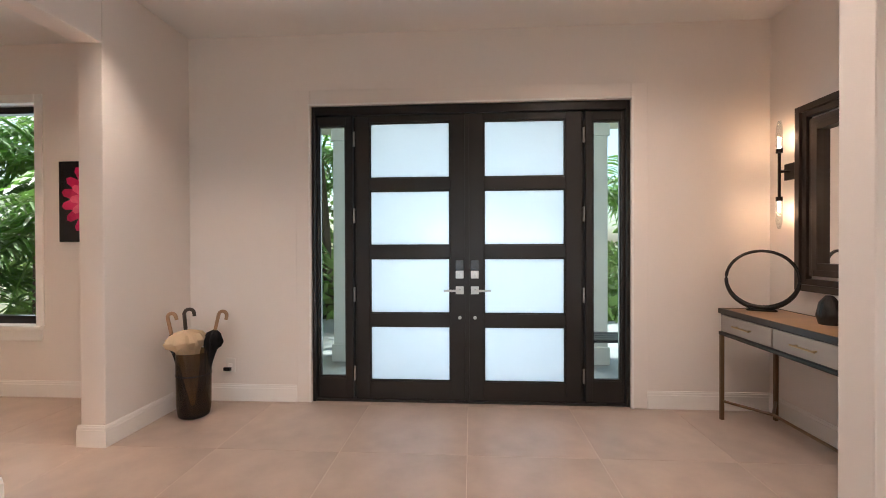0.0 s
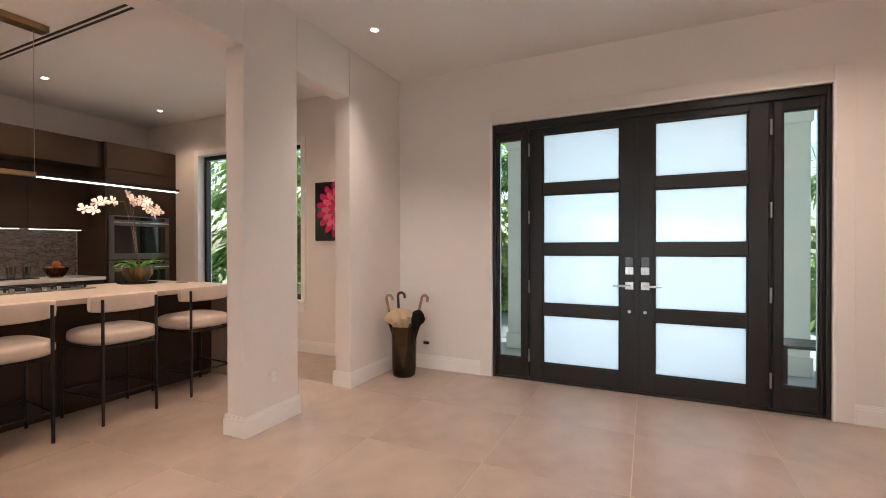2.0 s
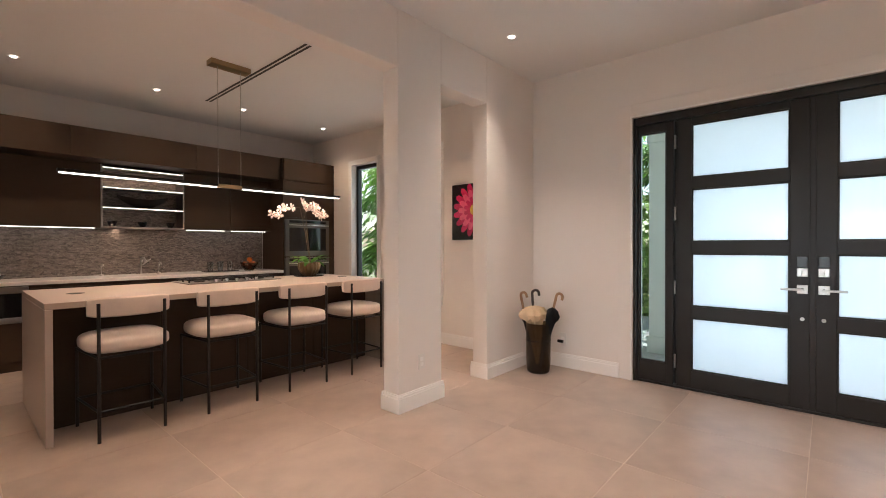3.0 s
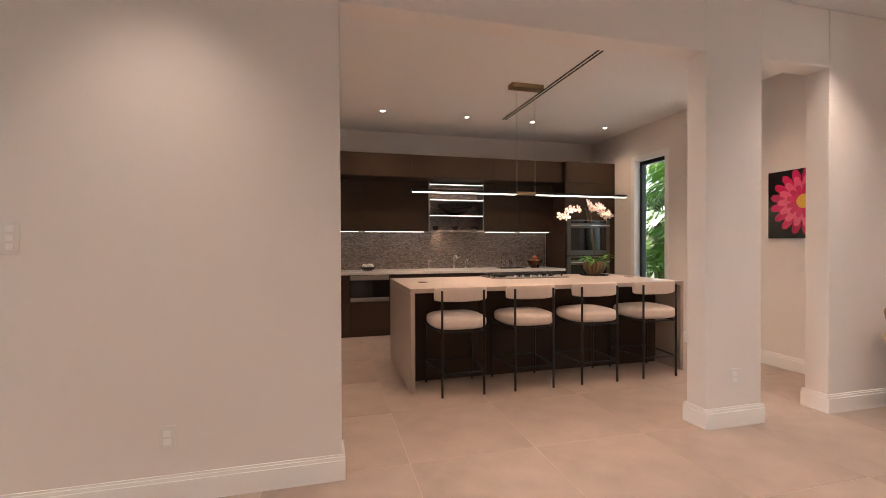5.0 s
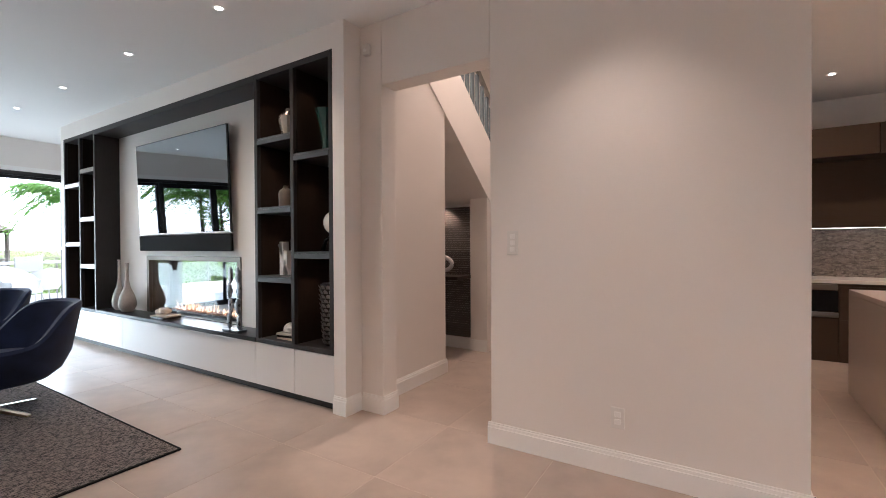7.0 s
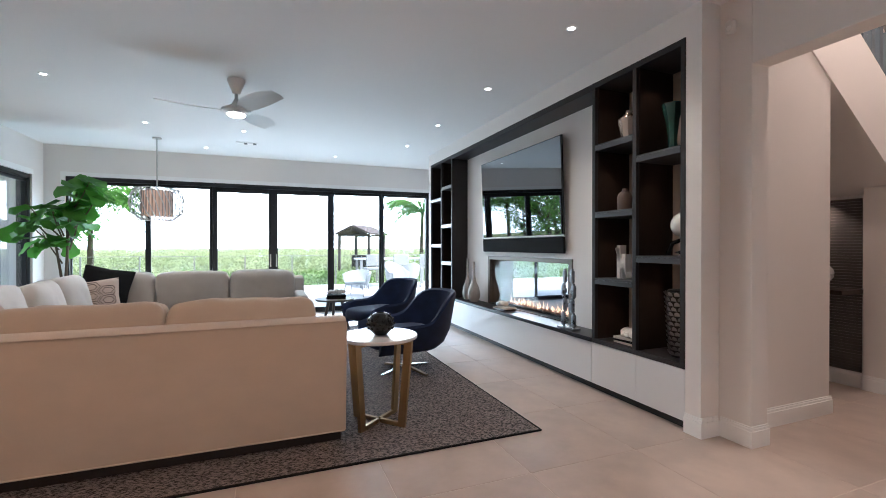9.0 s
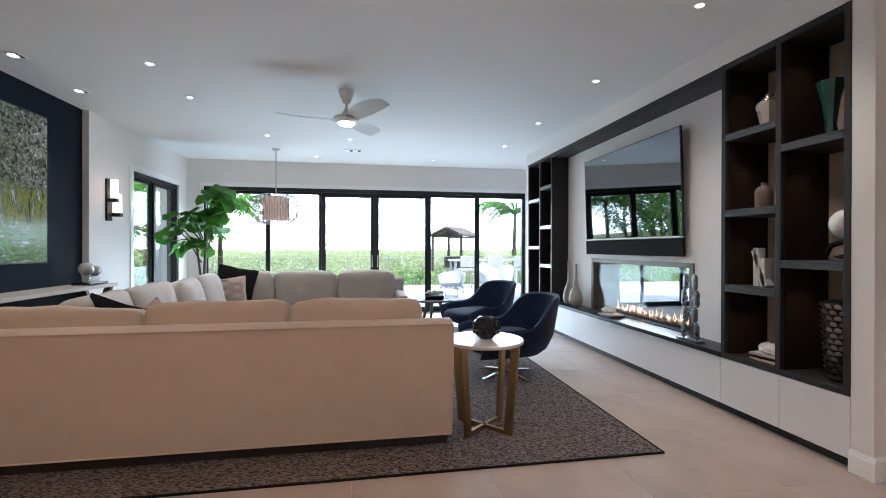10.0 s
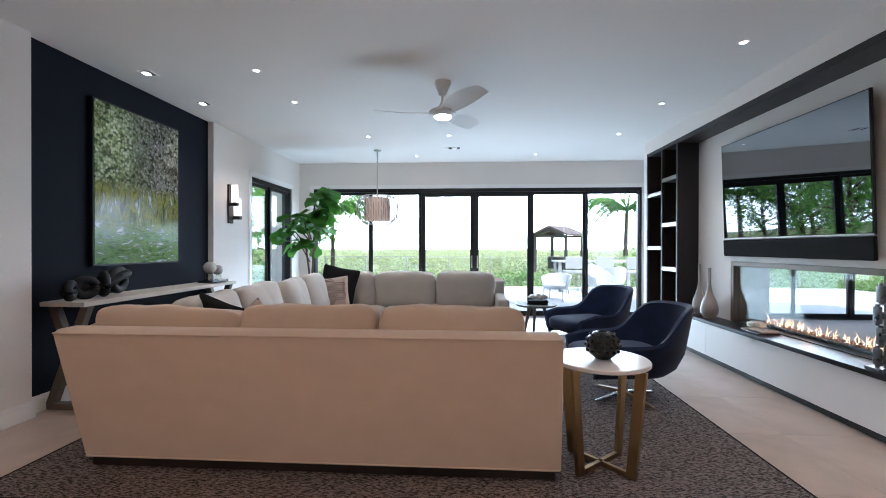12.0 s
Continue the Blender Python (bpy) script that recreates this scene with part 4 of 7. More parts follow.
part("bottom_drawer", box(B(), KX - 0.02, KX, 2.86, 3.70, 0.10, 0.50, 0.002), LAMINATE, ob)
for z0, z1 in ((1.12, 1.69), (0.52, 1.10)):
    ov = part("oven", box(B(), KX - 0.02, KX + 0.02, 2.865, 3.64, z0, z1, 0.004), OVENSTEEL, ob, "dark stainless steel wall oven")
    part("oven_glass", box(B(), KX + 0.02, KX + 0.026, 2.93, 3.575, z0 + 0.08, z1 - 0.13, 0.003), OVENGLASS, ov)
    part("control_strip", box(B(), KX + 0.02, KX + 0.025, 2.93, 3.575, z1 - 0.055, z1 - 0.015, 0.002), OVENGLASS, ov)
    bm = rod(B(), (KX + 0.06, 2.90, z1 - 0.09), (KX + 0.06, 3.60, z1 - 0.09), 0.011)
    for y in (2.96, 3.54):
        rod(bm, (KX + 0.06, y, z1 - 0.09), (KX + 0.02, y, z1 - 0.09), 0.008)
    part("handle", bm, CHROME, ov)

ob = thing("kitchen_tap", "brushed steel single-lever kitchen tap", "tap", pose(-6.52, 1.13, 0.914))
part("body", tube(B(), [(0, 0, 0), (0, 0, 0.16), (0.03, 0, 0.2), (0.12, 0, 0.21), (0.19, 0, 0.17)], 0.016, 12), NICKEL, ob)
part("lever", rod(B(), (0, 0.015, 0.12), (0.03, 0.10, 0.20), 0.008), NICKEL, ob)
for y, lab in ((0.72, "small bent steel filter tap"), (1.33, "small steel soap dispenser")):
    ob = thing("dispenser", lab, "dispenser", pose(-6.52, y, 0.914))
    part("spout", tube(B(), [(0, 0, 0), (0, 0, 0.10), (0.02, 0, 0.14), (0.08, 0, 0.145), (0.10, 0, 0.12)], 0.007, 8), NICKEL, ob)
    part("base", lathe(B(), [(0.02, 0), (0.02, 0.02), (0.0, 0.022)], 16), NICKEL, ob)
ob = thing("glass_tray", "dark tray on the worktop", "tray", pose(-6.35, 2.05, 0.914))
part("board", box(B(), -0.09, 0.09, -0.22, 0.22, 0.001, 0.013, 0.005), BLACKCER, ob)
for k in range(3):
    ob = thing("drinking_glass", "tall clear drinking glass on the tray", "glass", pose(-6.35, 1.91 + 0.135 * k, 0.928), "drinking glasses")
    part("tumbler", lathe(B(), [(0.0, 0.001), (0.034, 0.001), (0.042, 0.13), (0.039, 0.13), (0.032, 0.008), (0.0, 0.008)], 24), TUMBLER, ob)


def bowl(name, label, m, r, h, material):
    ob = thing(name, label, "bowl", m)
    part("bowl", lathe(B(), [(0.0, 0.002), (r * 0.5, 0.0), (r * 0.85, h * 0.45), (r, h), (r * 0.95, h), (r * 0.8, h * 0.5), (r * 0.45, h * 0.12), (0, h * 0.1)], 32), material, ob)
    return ob


bowl("fruit_bowl", "dark glass bowl filled with oranges", pose(-6.35, 2.46, 0.914), 0.125, 0.12, SMOKE)
for k, (x, y, z) in enumerate([(0, 0, 0.055), (0.06, 0.03, 0.10), (-0.05, 0.05, 0.10), (0.0, -0.065, 0.10), (0.01, 0.0, 0.165)]):
    solo("orange", puff(B(), (0, 0, 0), 0.078, 0.078, 0.074, 1.0, nu=18, nv=10), ORANGE, "fresh orange in the bowl", "orange", pose(-6.35 + x, 2.46 + y, 0.914 + z), "oranges")
bowl("ball_bowl", "dark shallow bowl of white balls", pose(-6.35, -0.24, 0.914), 0.12, 0.06, BLACKCER)
for x, y in ((0.0, -0.05), (0.03, 0.045), (-0.05, 0.02)):
    solo("white_ball", puff(B(), (0, 0, 0), 0.075, 0.075, 0.075, 1.0, nu=18, nv=10), CERAMIC_W, "white ceramic ball in the bowl", "ball", pose(-6.35 + x, -0.24 + y, 0.914 + 0.068), "white balls")
bm = B()
n, rows = 24, []
for j in range(7):
    v = j / 6
    row = []
    for k in range(n + 1):
        u = -1 + 2 * k / n
        w = 0.085 * (1 - abs(u) ** 2.2) + 0.002
        ang = math.pi * v
        row.append(bm.verts.new((w * math.cos(ang), u * 0.28, 0.12 + 0.05 * abs(u) ** 2 - (0.115 * (1 - 0.75 * abs(u) ** 2)) * math.sin(ang))))
    rows.append(row)
for a, b in zip(rows, rows[1:]):
    for k in range(n):
        bm.faces.new((a[k], a[k + 1], b[k + 1], b[k]))
bmesh.ops.solidify(bm, geom=bm.faces[:], thickness=0.008)
solo("boat_bowl", bm, WOOD_DARK, "dark boat-shaped wooden bowl on the shelf", "bowl", pose(-6.53, 1.16, 1.755))
for k in range(3):
    bowl("small_bowl", "small round black bowl on the open shelf", pose(-6.52, 0.83 + 0.32 * k, 1.522), 0.05, 0.065, BLACKCER)

# orchid planter
ob = thing("orchid_planter", "ribbed bronze bowl planted with blush orchids", "potted plant", pose(-4.55, 2.36, 0.914))
bm = B()
n, rows = 64, []
for r, z in ((0.06, 0.012), (0.09, 0.03), (0.125, 0.09), (0.13, 0.13), (0.12, 0.165), (0.105, 0.165), (0.10, 0.12)):
    rows.append([bm.verts.new(((r + 0.005 * math.sin(16 * 2 * math.pi * k / n)) * math.cos(2 * math.pi * k / n), (r + 0.005 * math.sin(16 * 2 * math.pi * k / n)) * math.sin(2 * math.pi * k / n), z)) for k in range(n)])
for a, b in zip(rows, rows[1:]):
    for k in range(n):
        bm.faces.new((a[k], a[(k + 1) % n], b[(k + 1) % n], b[k]))
bm.faces.new(rows[0][::-1])
bm.faces.new(rows[-1])
part("pot", bm, LEGB, ob, "ribbed bronze bowl")
part("tray", lathe(B(), [(0.0, 0.001), (0.17, 0.001), (0.175, 0.010), (0.0, 0.012)], 32), BLACKCER, ob)


def leaf_blade(bm, base, out, up, length, width, droop=0.5, n=6):
    """A pointed leaf that arches from its base."""
    base, out = Vector(base), Vector(out).normalized()
    sidev = out.cross(Vector((0, 0, 1)))
    sidev = sidev.normalized() if sidev.length > 1e-3 else Vector((1, 0, 0))
    prev = None
    for k in range(n + 1):
        u = k / n
        c = base + out * (length * u) + Vector((0, 0, length * (up * u - droop * u * u)))
        w = width * math.sin(math.pi * min(1, 0.08 + 0.92 * u)) ** 0.7 / 2
        a, b = bm.verts.new(c + sidev * w + Vector((0, 0, 0.12 * w))), bm.verts.new(c - sidev * w + Vector((0, 0, 0.12 * w)))
        m = bm.verts.new(c)
        if prev:
            bm.faces.new((prev[0], prev[1], m, a))
            bm.faces.new((prev[1], prev[2], b, m))
        prev = (a, m, b)


rnd = random.Random(3)
bm = B()
for k in range(16):
    a = rnd.uniform(0, 6.28)
    leaf_blade(bm, (0.04 * math.cos(a), 0.04 * math.sin(a), 0.16), (math.cos(a), math.sin(a), 0), rnd.uniform(0.4, 1.1), rnd.uniform(0.16, 0.27), 0.055, 0.7)
part("foliage", bm, LEAF, ob)
bm, blooms = B(), B()
# two arching sprays: one trails to the south, one stands in a fuller clump
for k, (apex, tip, blossoms) in enumerate([((0.0, -0.12, 0.82), (0.06, -0.50, 0.70), 5), ((0.03, -0.10, 0.87), (0.05, 0.21, 0.73), 9), ((-0.05, -0.02, 0.83), (-0.02, 0.20, 0.71), 6)]):
    p = [Vector((0.02 * math.cos(k), 0.02 * math.sin(k), 0.15)), Vector((apex[0] * 0.4, apex[1] * 0.4, 0.52)), Vector(apex), (Vector(apex) + Vector(tip)) / 2 + Vector((0, 0, 0.03)), Vector(tip)]
    tube(bm, p, 0.004, 6)
    for j in range(blossoms):
        u = (0.35 if k == 0 else 0.0) + (0.65 if k == 0 else 1.0) * j / (blossoms - 1)
        c = p[2].lerp(p[4], u) + Vector((rnd.uniform(-0.03, 0.03), rnd.uniform(-0.02, 0.02), 0.03 * math.sin(math.pi * u) + rnd.uniform(-0.035, 0.02)))
        tilt = Euler((rnd.uniform(-0.5, 0.5), 1.35 + rnd.uniform(-0.4, 0.2), rnd.uniform(-0.9, 0.9))).to_matrix().to_4x4()
        for q in range(5):
            a = q * 2 * math.pi / 5
            r = 0.058 if q % 2 else 0.047
            wide = 0.62 if q % 2 else 0.42
            rim = [blooms.verts.new(c + tilt @ Vector((r * g2 * math.cos(a + d * wide), r * g2 * math.sin(a + d * wide), h2))) for d, g2, h2 in ((-1, 0.60, 0.004), (-0.62, 0.92, 0.012), (0, 1.05, 0.005), (0.62, 0.92, 0.012), (1, 0.60, 0.004))]
            mid = blooms.verts.new(c + tilt @ Vector((r * 0.55 * math.cos(a), r * 0.55 * math.sin(a), 0.014)))
            root = blooms.verts.new(c)
            for v0, v1 in zip([root] + rim, rim + [root]):
                blooms.faces.new((mid, v0, v1))
        puff(blooms, c + tilt @ Vector((0, 0, 0.012)), 0.02, 0.016, 0.016, 1, nu=8, nv=5)
part("stem", bm, BARK, ob)
part("blossom", blooms, PETAL, ob, "blush white orchid blossoms")

# flower print on the kitchen wall: a pink dahlia in rings of petals on black
ob = thing("flower_print", "close-up print of a pink flower on a black ground", "picture", pose(-3.13, YN, 1.695))
PRW, PRH = 0.31, 0.345
part("panel", box(B(), -PRW, PRW, -0.045, -0.012, -PRH, PRH, 0.002), BLACKCER, ob)
part("hanger", box(B(), -PRW + 0.04, PRW - 0.04, -0.012, 0, -PRH + 0.04, PRH - 0.02), TRIM, ob)
PINK = mat("pink_petal_ink", (0.50, 0.018, 0.10), 0.25, var=0.5, scale=25, fine=90, bump=0.0, island=0.6)
PINK2 = mat("pale_pink_ink", (0.72, 0.10, 0.22), 0.25, var=0.3, scale=25, fine=90, bump=0.0, island=0.6)
YEL = mat("yellow_ink", (0.75, 0.42, 0.05), 0.3, var=0.3, scale=60, bump=0)
for ring, (ra, rb, cnt, material) in enumerate([(0.16, 0.34, 17, PINK), (0.10, 0.26, 15, PINK2), (0.05, 0.17, 13, PINK)]):
    bm = B()
    for k in range(cnt):
        a = 2 * math.pi * (k + 0.5 * (ring % 2)) / cnt
        ca, sa = math.cos(a), math.sin(a)
        w = 1.25 * math.pi * rb / cnt
        pts = [(ra, -w * 0.3), ((ra + rb) / 2, -w * 0.55), (rb * 0.93, -w * 0.4), (rb, 0), (rb * 0.93, w * 0.4), ((ra + rb) / 2, w * 0.55), (ra, w * 0.3)]
        vs = []
        for u, v in pts:
            px, pz = 0.05 + u * ca - v * sa, 0.02 + u * sa + v * ca
            vs.append((max(-PRW, min(PRW, px)), max(-PRH, min(PRH, pz))))
        bm.faces.new([bm.verts.new((px, -0.0455 - 0.0006 * (ring + 1) - 0.00002 * k, pz)) for px, pz in vs])
    part("petal_ring", bm, material, ob)
bm = B()
bmesh.ops.create_circle(bm, cap_ends=True, segments=28, radius=0.07, matrix=pose(0.05, -0.0485, 0.02, 90))
part("flower_heart", bm, YEL, ob)

# ---- living room: glass doors ----


def leaf_frame(bm, a, b, z0, z1, t=0.05, y0=-0.03, y1=0.03, foot=0.09):
    for q in [(a, a + t, z0, z1), (b - t, b, z0, z1), (a + t, b - t, z1 - t, z1), (a + t, b - t, z0, z0 + foot)]:
        box(bm, q[0], q[1], y0, y1, q[2], q[3], 0.003)
    return bm


def glass_doors(name, m, edges, top, label):
    ob = thing(name, label, "sliding door", m, kind="structure")
    a, b, mid = edges[0], edges[-1], (3 if len(edges) == 7 else 99)
    bm = B()
    for q in [(a - 0.01, a + 0.035, 0, top), (b - 0.035, b + 0.01, 0, top), (a, b, top - 0.07, top)]:
        box(bm, q[0], q[1], -0.10, 0.06, q[2], q[3], 0.003)
    box(bm, a, b, -0.10, 0.06, -0.004, 0.012)
    part("outer_frame", bm, BLACK, ob)
    for k, (u, v) in enumerate(zip(edges, edges[1:])):
        d = -0.03 if k % 2 else 0.01
        lf = part("door_leaf", leaf_frame(B(), u - 0.004, v + 0.004, 0.012, top - 0.07, 0.09 if mid in (k, k + 1) else 0.052, d - 0.02, d + 0.02), BLACK, ob)
        p = part("pane", box(B(), u + 0.045, v - 0.045, d - 0.004, d + 0.004, 0.10, top - 0.12), PANE, lf)
        p.visible_shadow = False
        if k in (2, 3):
            hx = v - 0.06 if k == 2 else u + 0.05
            part("pull_handle", rod(box(B(), hx - 0.012, hx + 0.012, d + 0.02, d + 0.03, 0.95, 1.20, 0.003), (hx, d + 0.055, 0.97), (hx, d + 0.055, 1.18), 0.008), NICKEL, lf)
    return ob


glass_doors("door_2", pose(0, YS - 0.08, 0), [-2.61, -1.549, -0.494, 0.644, 1.721, 2.757, 3.925], 2.55, "closed black-framed sliding glass doors to the terrace")
glass_doors("door_3", Matrix.Translation((4.31, 0, 0)) @ Matrix.Rotation(radians(90), 4, "Z"), [-10.225, -9.43, -8.635], 2.50, "closed black-framed sliding glass door in the side wall")
glass_doors("door_4", pose(0, YS - 0.08, 0), [-7.59, -6.55, -5.5, -4.45, -3.41], 2.55, "black-framed sliding glass doors of the room behind")
struct("trim", [(3.932, 3.99, YS, YS + 0.012, 0, 2.62), (-2.66, 3.93, YS, YS + 0.012, 2.552, 2.62)], TRIM, "flat white casing over the glass doors", "trim")
struct("trim", [(4.208, 4.22, -8.628, -8.55, 0, 2.58), (4.208, 4.22, -10.24, -8.628, 2.502, 2.58)], TRIM, "flat white casing of the side door", "trim")

# ---- media wall joinery ----
EBONY = mat("ebonised_veneer", (0.030, 0.026, 0.026), 0.45, var=0.3, scale=4, fine=50, stretch=(1, 1, 0.15), bump=0.06, spec=0.25)
ESPRESSO = mat("espresso_veneer", (0.022, 0.014, 0.010), 0.55, var=0.3, scale=4, fine=50, stretch=(1, 1, 0.15), bump=0.05, spec=0.15)
STONE = mat("black_honed_stone", (0.016, 0.015, 0.016), 0.30, var=0.3, scale=5, bump=0.02, spec=0.22)
TAUPE = mat("taupe_back_panel", (0.52, 0.43, 0.36), 0.6, var=0.05, bump=0.05)
XB = -2.52
EDGE = mat("grey_black_edge_band", (0.055, 0.056, 0.060), 0.35, var=0.1, bump=0.02)


def shelf_tower(name, y0, ym, y1, left, right, label, outside=None):
    """Two shelf columns side by side; the shelves of each column at their own heights."""
    ob = thing(name, label, "bookshelf")
    part("outer_frame", box(box(box(B(), XB, XM + 0.004, y0, y0 + 0.04, 0.49, 2.87, 0.002), XB, XM + 0.004, y1 - 0.04, y1, 0.49, 2.87, 0.002), XB, XM + 0.004, y0 + 0.04, y1 - 0.04, 2.82, 2.868, 0.002), EBONY, ob)
    part("divider", box(B(), XB, XM + 0.004, ym - 0.02, ym + 0.02, 0.49, 2.82, 0.002), EBONY, ob)
    part("back_panel", box(B(), XB - 0.02, XB, y0, y1, 0.49, 2.87), TAUPE, ob)
    for ya, yb, zs in ((y0 + 0.04, ym - 0.02, left), (ym + 0.02, y1 - 0.04, right)):
        for z in zs:
            sh = part("shelf", box(B(), XB, XM - 0.004, ya, yb, z - 0.028, z + 0.028, 0.002), EBONY, ob)
            part("edge_strip", box(B(), XM - 0.004, XM + 0.006, ya, yb, z - 0.028, z + 0.010, 0.002), STEEL if outside else EDGE, sh)
            part("edge_strip", box(B(), XM - 0.004, XM + 0.003, ya, yb, z + 0.014, z + 0.028, 0.002), STEEL if outside else EDGE, sh)
        for yy, s in ((ya, 1), (yb, -1)):
            part("side_lining", box(B(), XB, XM - 0.03, yy, yy + s * 0.006, 0.49, 2.82), ESPRESSO, ob)
    part("bottom_board", box(B(), XB, XM + 0.004, y0, y1, 0.452, 0.49, 0.002), EBONY, ob)
    return ob


RIGHT, LEFT = (2.07, 1.245), (2.26, 1.64, 1.03)
shelf_tower("bookshelf", -4.66, -4.15, -3.672, LEFT, RIGHT, "tall dark built-in bookshelf with uneven lit compartments")
shelf_tower("bookshelf", -9.108, -8.56, -8.06, (2.19, 1.36), (2.36, 1.70, 1.06), "tall dark built-in bookshelf at the window end", True)
# small warm lights in the heads of the near compartments
for y, zs in ((-4.40, (2.80, 2.22, 1.60, 0.99)), (-3.93, (2.80, 2.03, 1.20))):
    for z in zs:
        lamp("shelf_lamp", "SPOT", look((-2.24, y - 0.06, z), (-2.29, y - 0.10, z - 0.5)), 1.0, WARM, 0.02, spot=80, blend=0.9)
ob = thing("fascia", "dark veneer fascia over the recess", "fascia")
part("board", box(B(), XP, XM + 0.004, -8.06, -4.66, 2.805, 2.868, 0.002), EBONY, ob)
ob = thing("bench_top", "long black stone shelf in front of the fireplace", "shelf")
part("slab", box(B(), XP + 0.002, XM + 0.012, -8.058, -4.662, 0.452, 0.492, 0.003), STONE, ob)
fronts = [-9.108, -7.33, -4.668, -4.14, -3.672]
for a, b in zip(fronts, fronts[1:]):
    ob = thing("media_cabinet", "low white lacquered cabinet with a flat front", "cabinet", group="low cabinets along the media wall")
    part("body", box(B(), -2.618, XM - 0.02, a, b, 0.08, 0.45), LACQUER, ob)
    part("door", box(B(), XM - 0.02, XM, a + 0.002, b - 0.002, 0.07, 0.448, 0.002), LACQUER, ob)
    part("plinth", box(B(), -2.6, XM - 0.05, a, b, 0.0, 0.079), BLACK, ob)

# television
tv = thing("television", "very large wall-mounted television, screen off, with black soundbar", "television", Matrix.Translation((-2.33, -6.36, 1.97)) @ Matrix.Rotation(radians(90), 4, "Z") @ Matrix.Rotation(radians(2), 4, "X") @ Matrix.Scale(0.975, 4, (1, 0, 0)))
TW = 1.01
part("casing", box(B(), -TW, TW, -0.01, 0.010, -0.50, 0.62, 0.003), BLACK, tv)
part("screen", box(B(), -TW + 0.012, TW - 0.012, -0.014, -0.0102, -0.485, 0.61), SCREEN, tv)
part("bezel_trim", box(B(), -TW, TW, -0.016, -0.010, -0.502, -0.490), STEEL, tv)
part("soundbar", box(B(), -TW, TW, -0.022, 0.012, -0.70, -0.512, 0.008, 3), BLACKCLOTH, tv, "black fabric soundbar")
part("wall_arm", box(B(), -0.5, 0.5, 0.010, 0.05, -0.35, 0.35), BLACK, tv)

# two-sided gas fireplace
FLAME = glow("gas_flame", (1.0, 0.46, 0.20), 1.1)
fp = thing("fireplace", "wide see-through gas fireplace with low flames", "fireplace")
bm = B()
for q in [(-7.30, -7.24, 0.494, 1.208), (-5.36, -5.30, 0.494, 1.208), (-7.24, -5.36, 1.155, 1.208)]:
    box(bm, -2.80, XP + 0.012, q[0], q[1], q[2], q[3], 0.003)
part("surround", bm, mat("bronze_surround", (0.12, 0.095, 0.075), 0.4, 0.5, var=0.15, bump=0.03), fp)
part("firebox_floor", box(B(), -2.80, XP, -7.30, -5.30, 0.44, 0.50), STONE, fp)
part("burner_tray", box(B(), -2.66, -2.50, -6.95, -5.5, 0.50, 0.53, 0.004), BLACK, fp)
p = part("glass_front", box(B(), XP - 0.03, XP - 0.024, -7.24, -5.36, 0.50, 1.155), CLEARG, fp)
rnd = random.Random(9)
bm = B()
for k in range(64):
    y, h = rnd.uniform(-6.92, -5.55), rnd.uniform(0.03, 0.12)
    x = -2.58 + rnd.uniform(-0.05, 0.05)
    tube(bm, [(x, y, 0.535), (x + rnd.uniform(-0.01, 0.01), y + rnd.uniform(-0.02, 0.02), 0.535 + h * 0.5), (x + rnd.uniform(-0.02, 0.02), y + rnd.uniform(-0.03, 0.03), 0.535 + h)], [0.006, 0.005, 0.0006], 6)
part("flames", bm, FLAME, fp, "small orange gas flames")
bm = B()
for k in range(150):
    puff(bm, (-2.58 + rnd.uniform(-0.07, 0.07), rnd.uniform(-6.95, -5.5), 0.537), *[rnd.uniform(0.015, 0.04) for _ in range(3)], p=0.8, nu=6, nv=4)
part("embers", bm, mat("glass_embers", (0.35, 0.18, 0.10), 0.3, var=0.4, scale=30, bump=0), fp)
lamp("fire_glow", "AREA", look((-2.5, -6.25, 0.60), (-1.5, -6.5, 0.5)), 0.9, (1.0, 0.45, 0.18), 0.08, 1.3)

# things on the bench
for x, y, h, r in ((-2.28, -7.80, 0.66, 0.085), (-2.25, -7.50, 0.62, 0.10)):
    ob = thing("bottle_vase", "tall long-necked vase in ribbed grey ceramic", "vase", pose(x, y, 0.493), "pair of long-necked vases")
    part("vase", lathe(B(), [(0, 0.002), (r * 0.6, 0), (r * 0.95, 0.06), (r, 0.12), (r * 0.8, 0.21), (r * 0.38, 0.31), (r * 0.2, 0.40), (r * 0.17, h - 0.02), (r * 0.23, h), (r * 0.14, h), (r * 0.1, h - 0.1)], 32), CERAMIC, ob)
for k, (w, d, c) in enumerate([(0.20, 0.30, BLACKCER), (0.18, 0.27, LINEN_GREY)]):
    solo("book", box(B(), -w / 2, w / 2, -d / 2, d / 2, 0, 0.018, 0.003), c, "flat large-format book on the stone shelf", "book", pose(-2.25, -6.55, 0.493 + 0.019 * k, 0, 0, 12 * k))
ob = thing("coral_ornament", "pale folded coral-like ornament on the books", "ornament", pose(-2.26, -6.62, 0.531))
bm = B()
for k in range(14):
    a = k * 0.9
    puff(bm, (0.05 * math.cos(a), 0.06 * math.sin(a), 0.025 + 0.012 * (k % 3)), 0.07, 0.05, 0.04, 0.8, nu=10, nv=6)
part("body", bm, CERAMIC_W, ob)
PEWTER = mat("dark_pewter", (0.20, 0.20, 0.21), 0.28, 0.9, var=0.25, scale=20, bump=0.08)
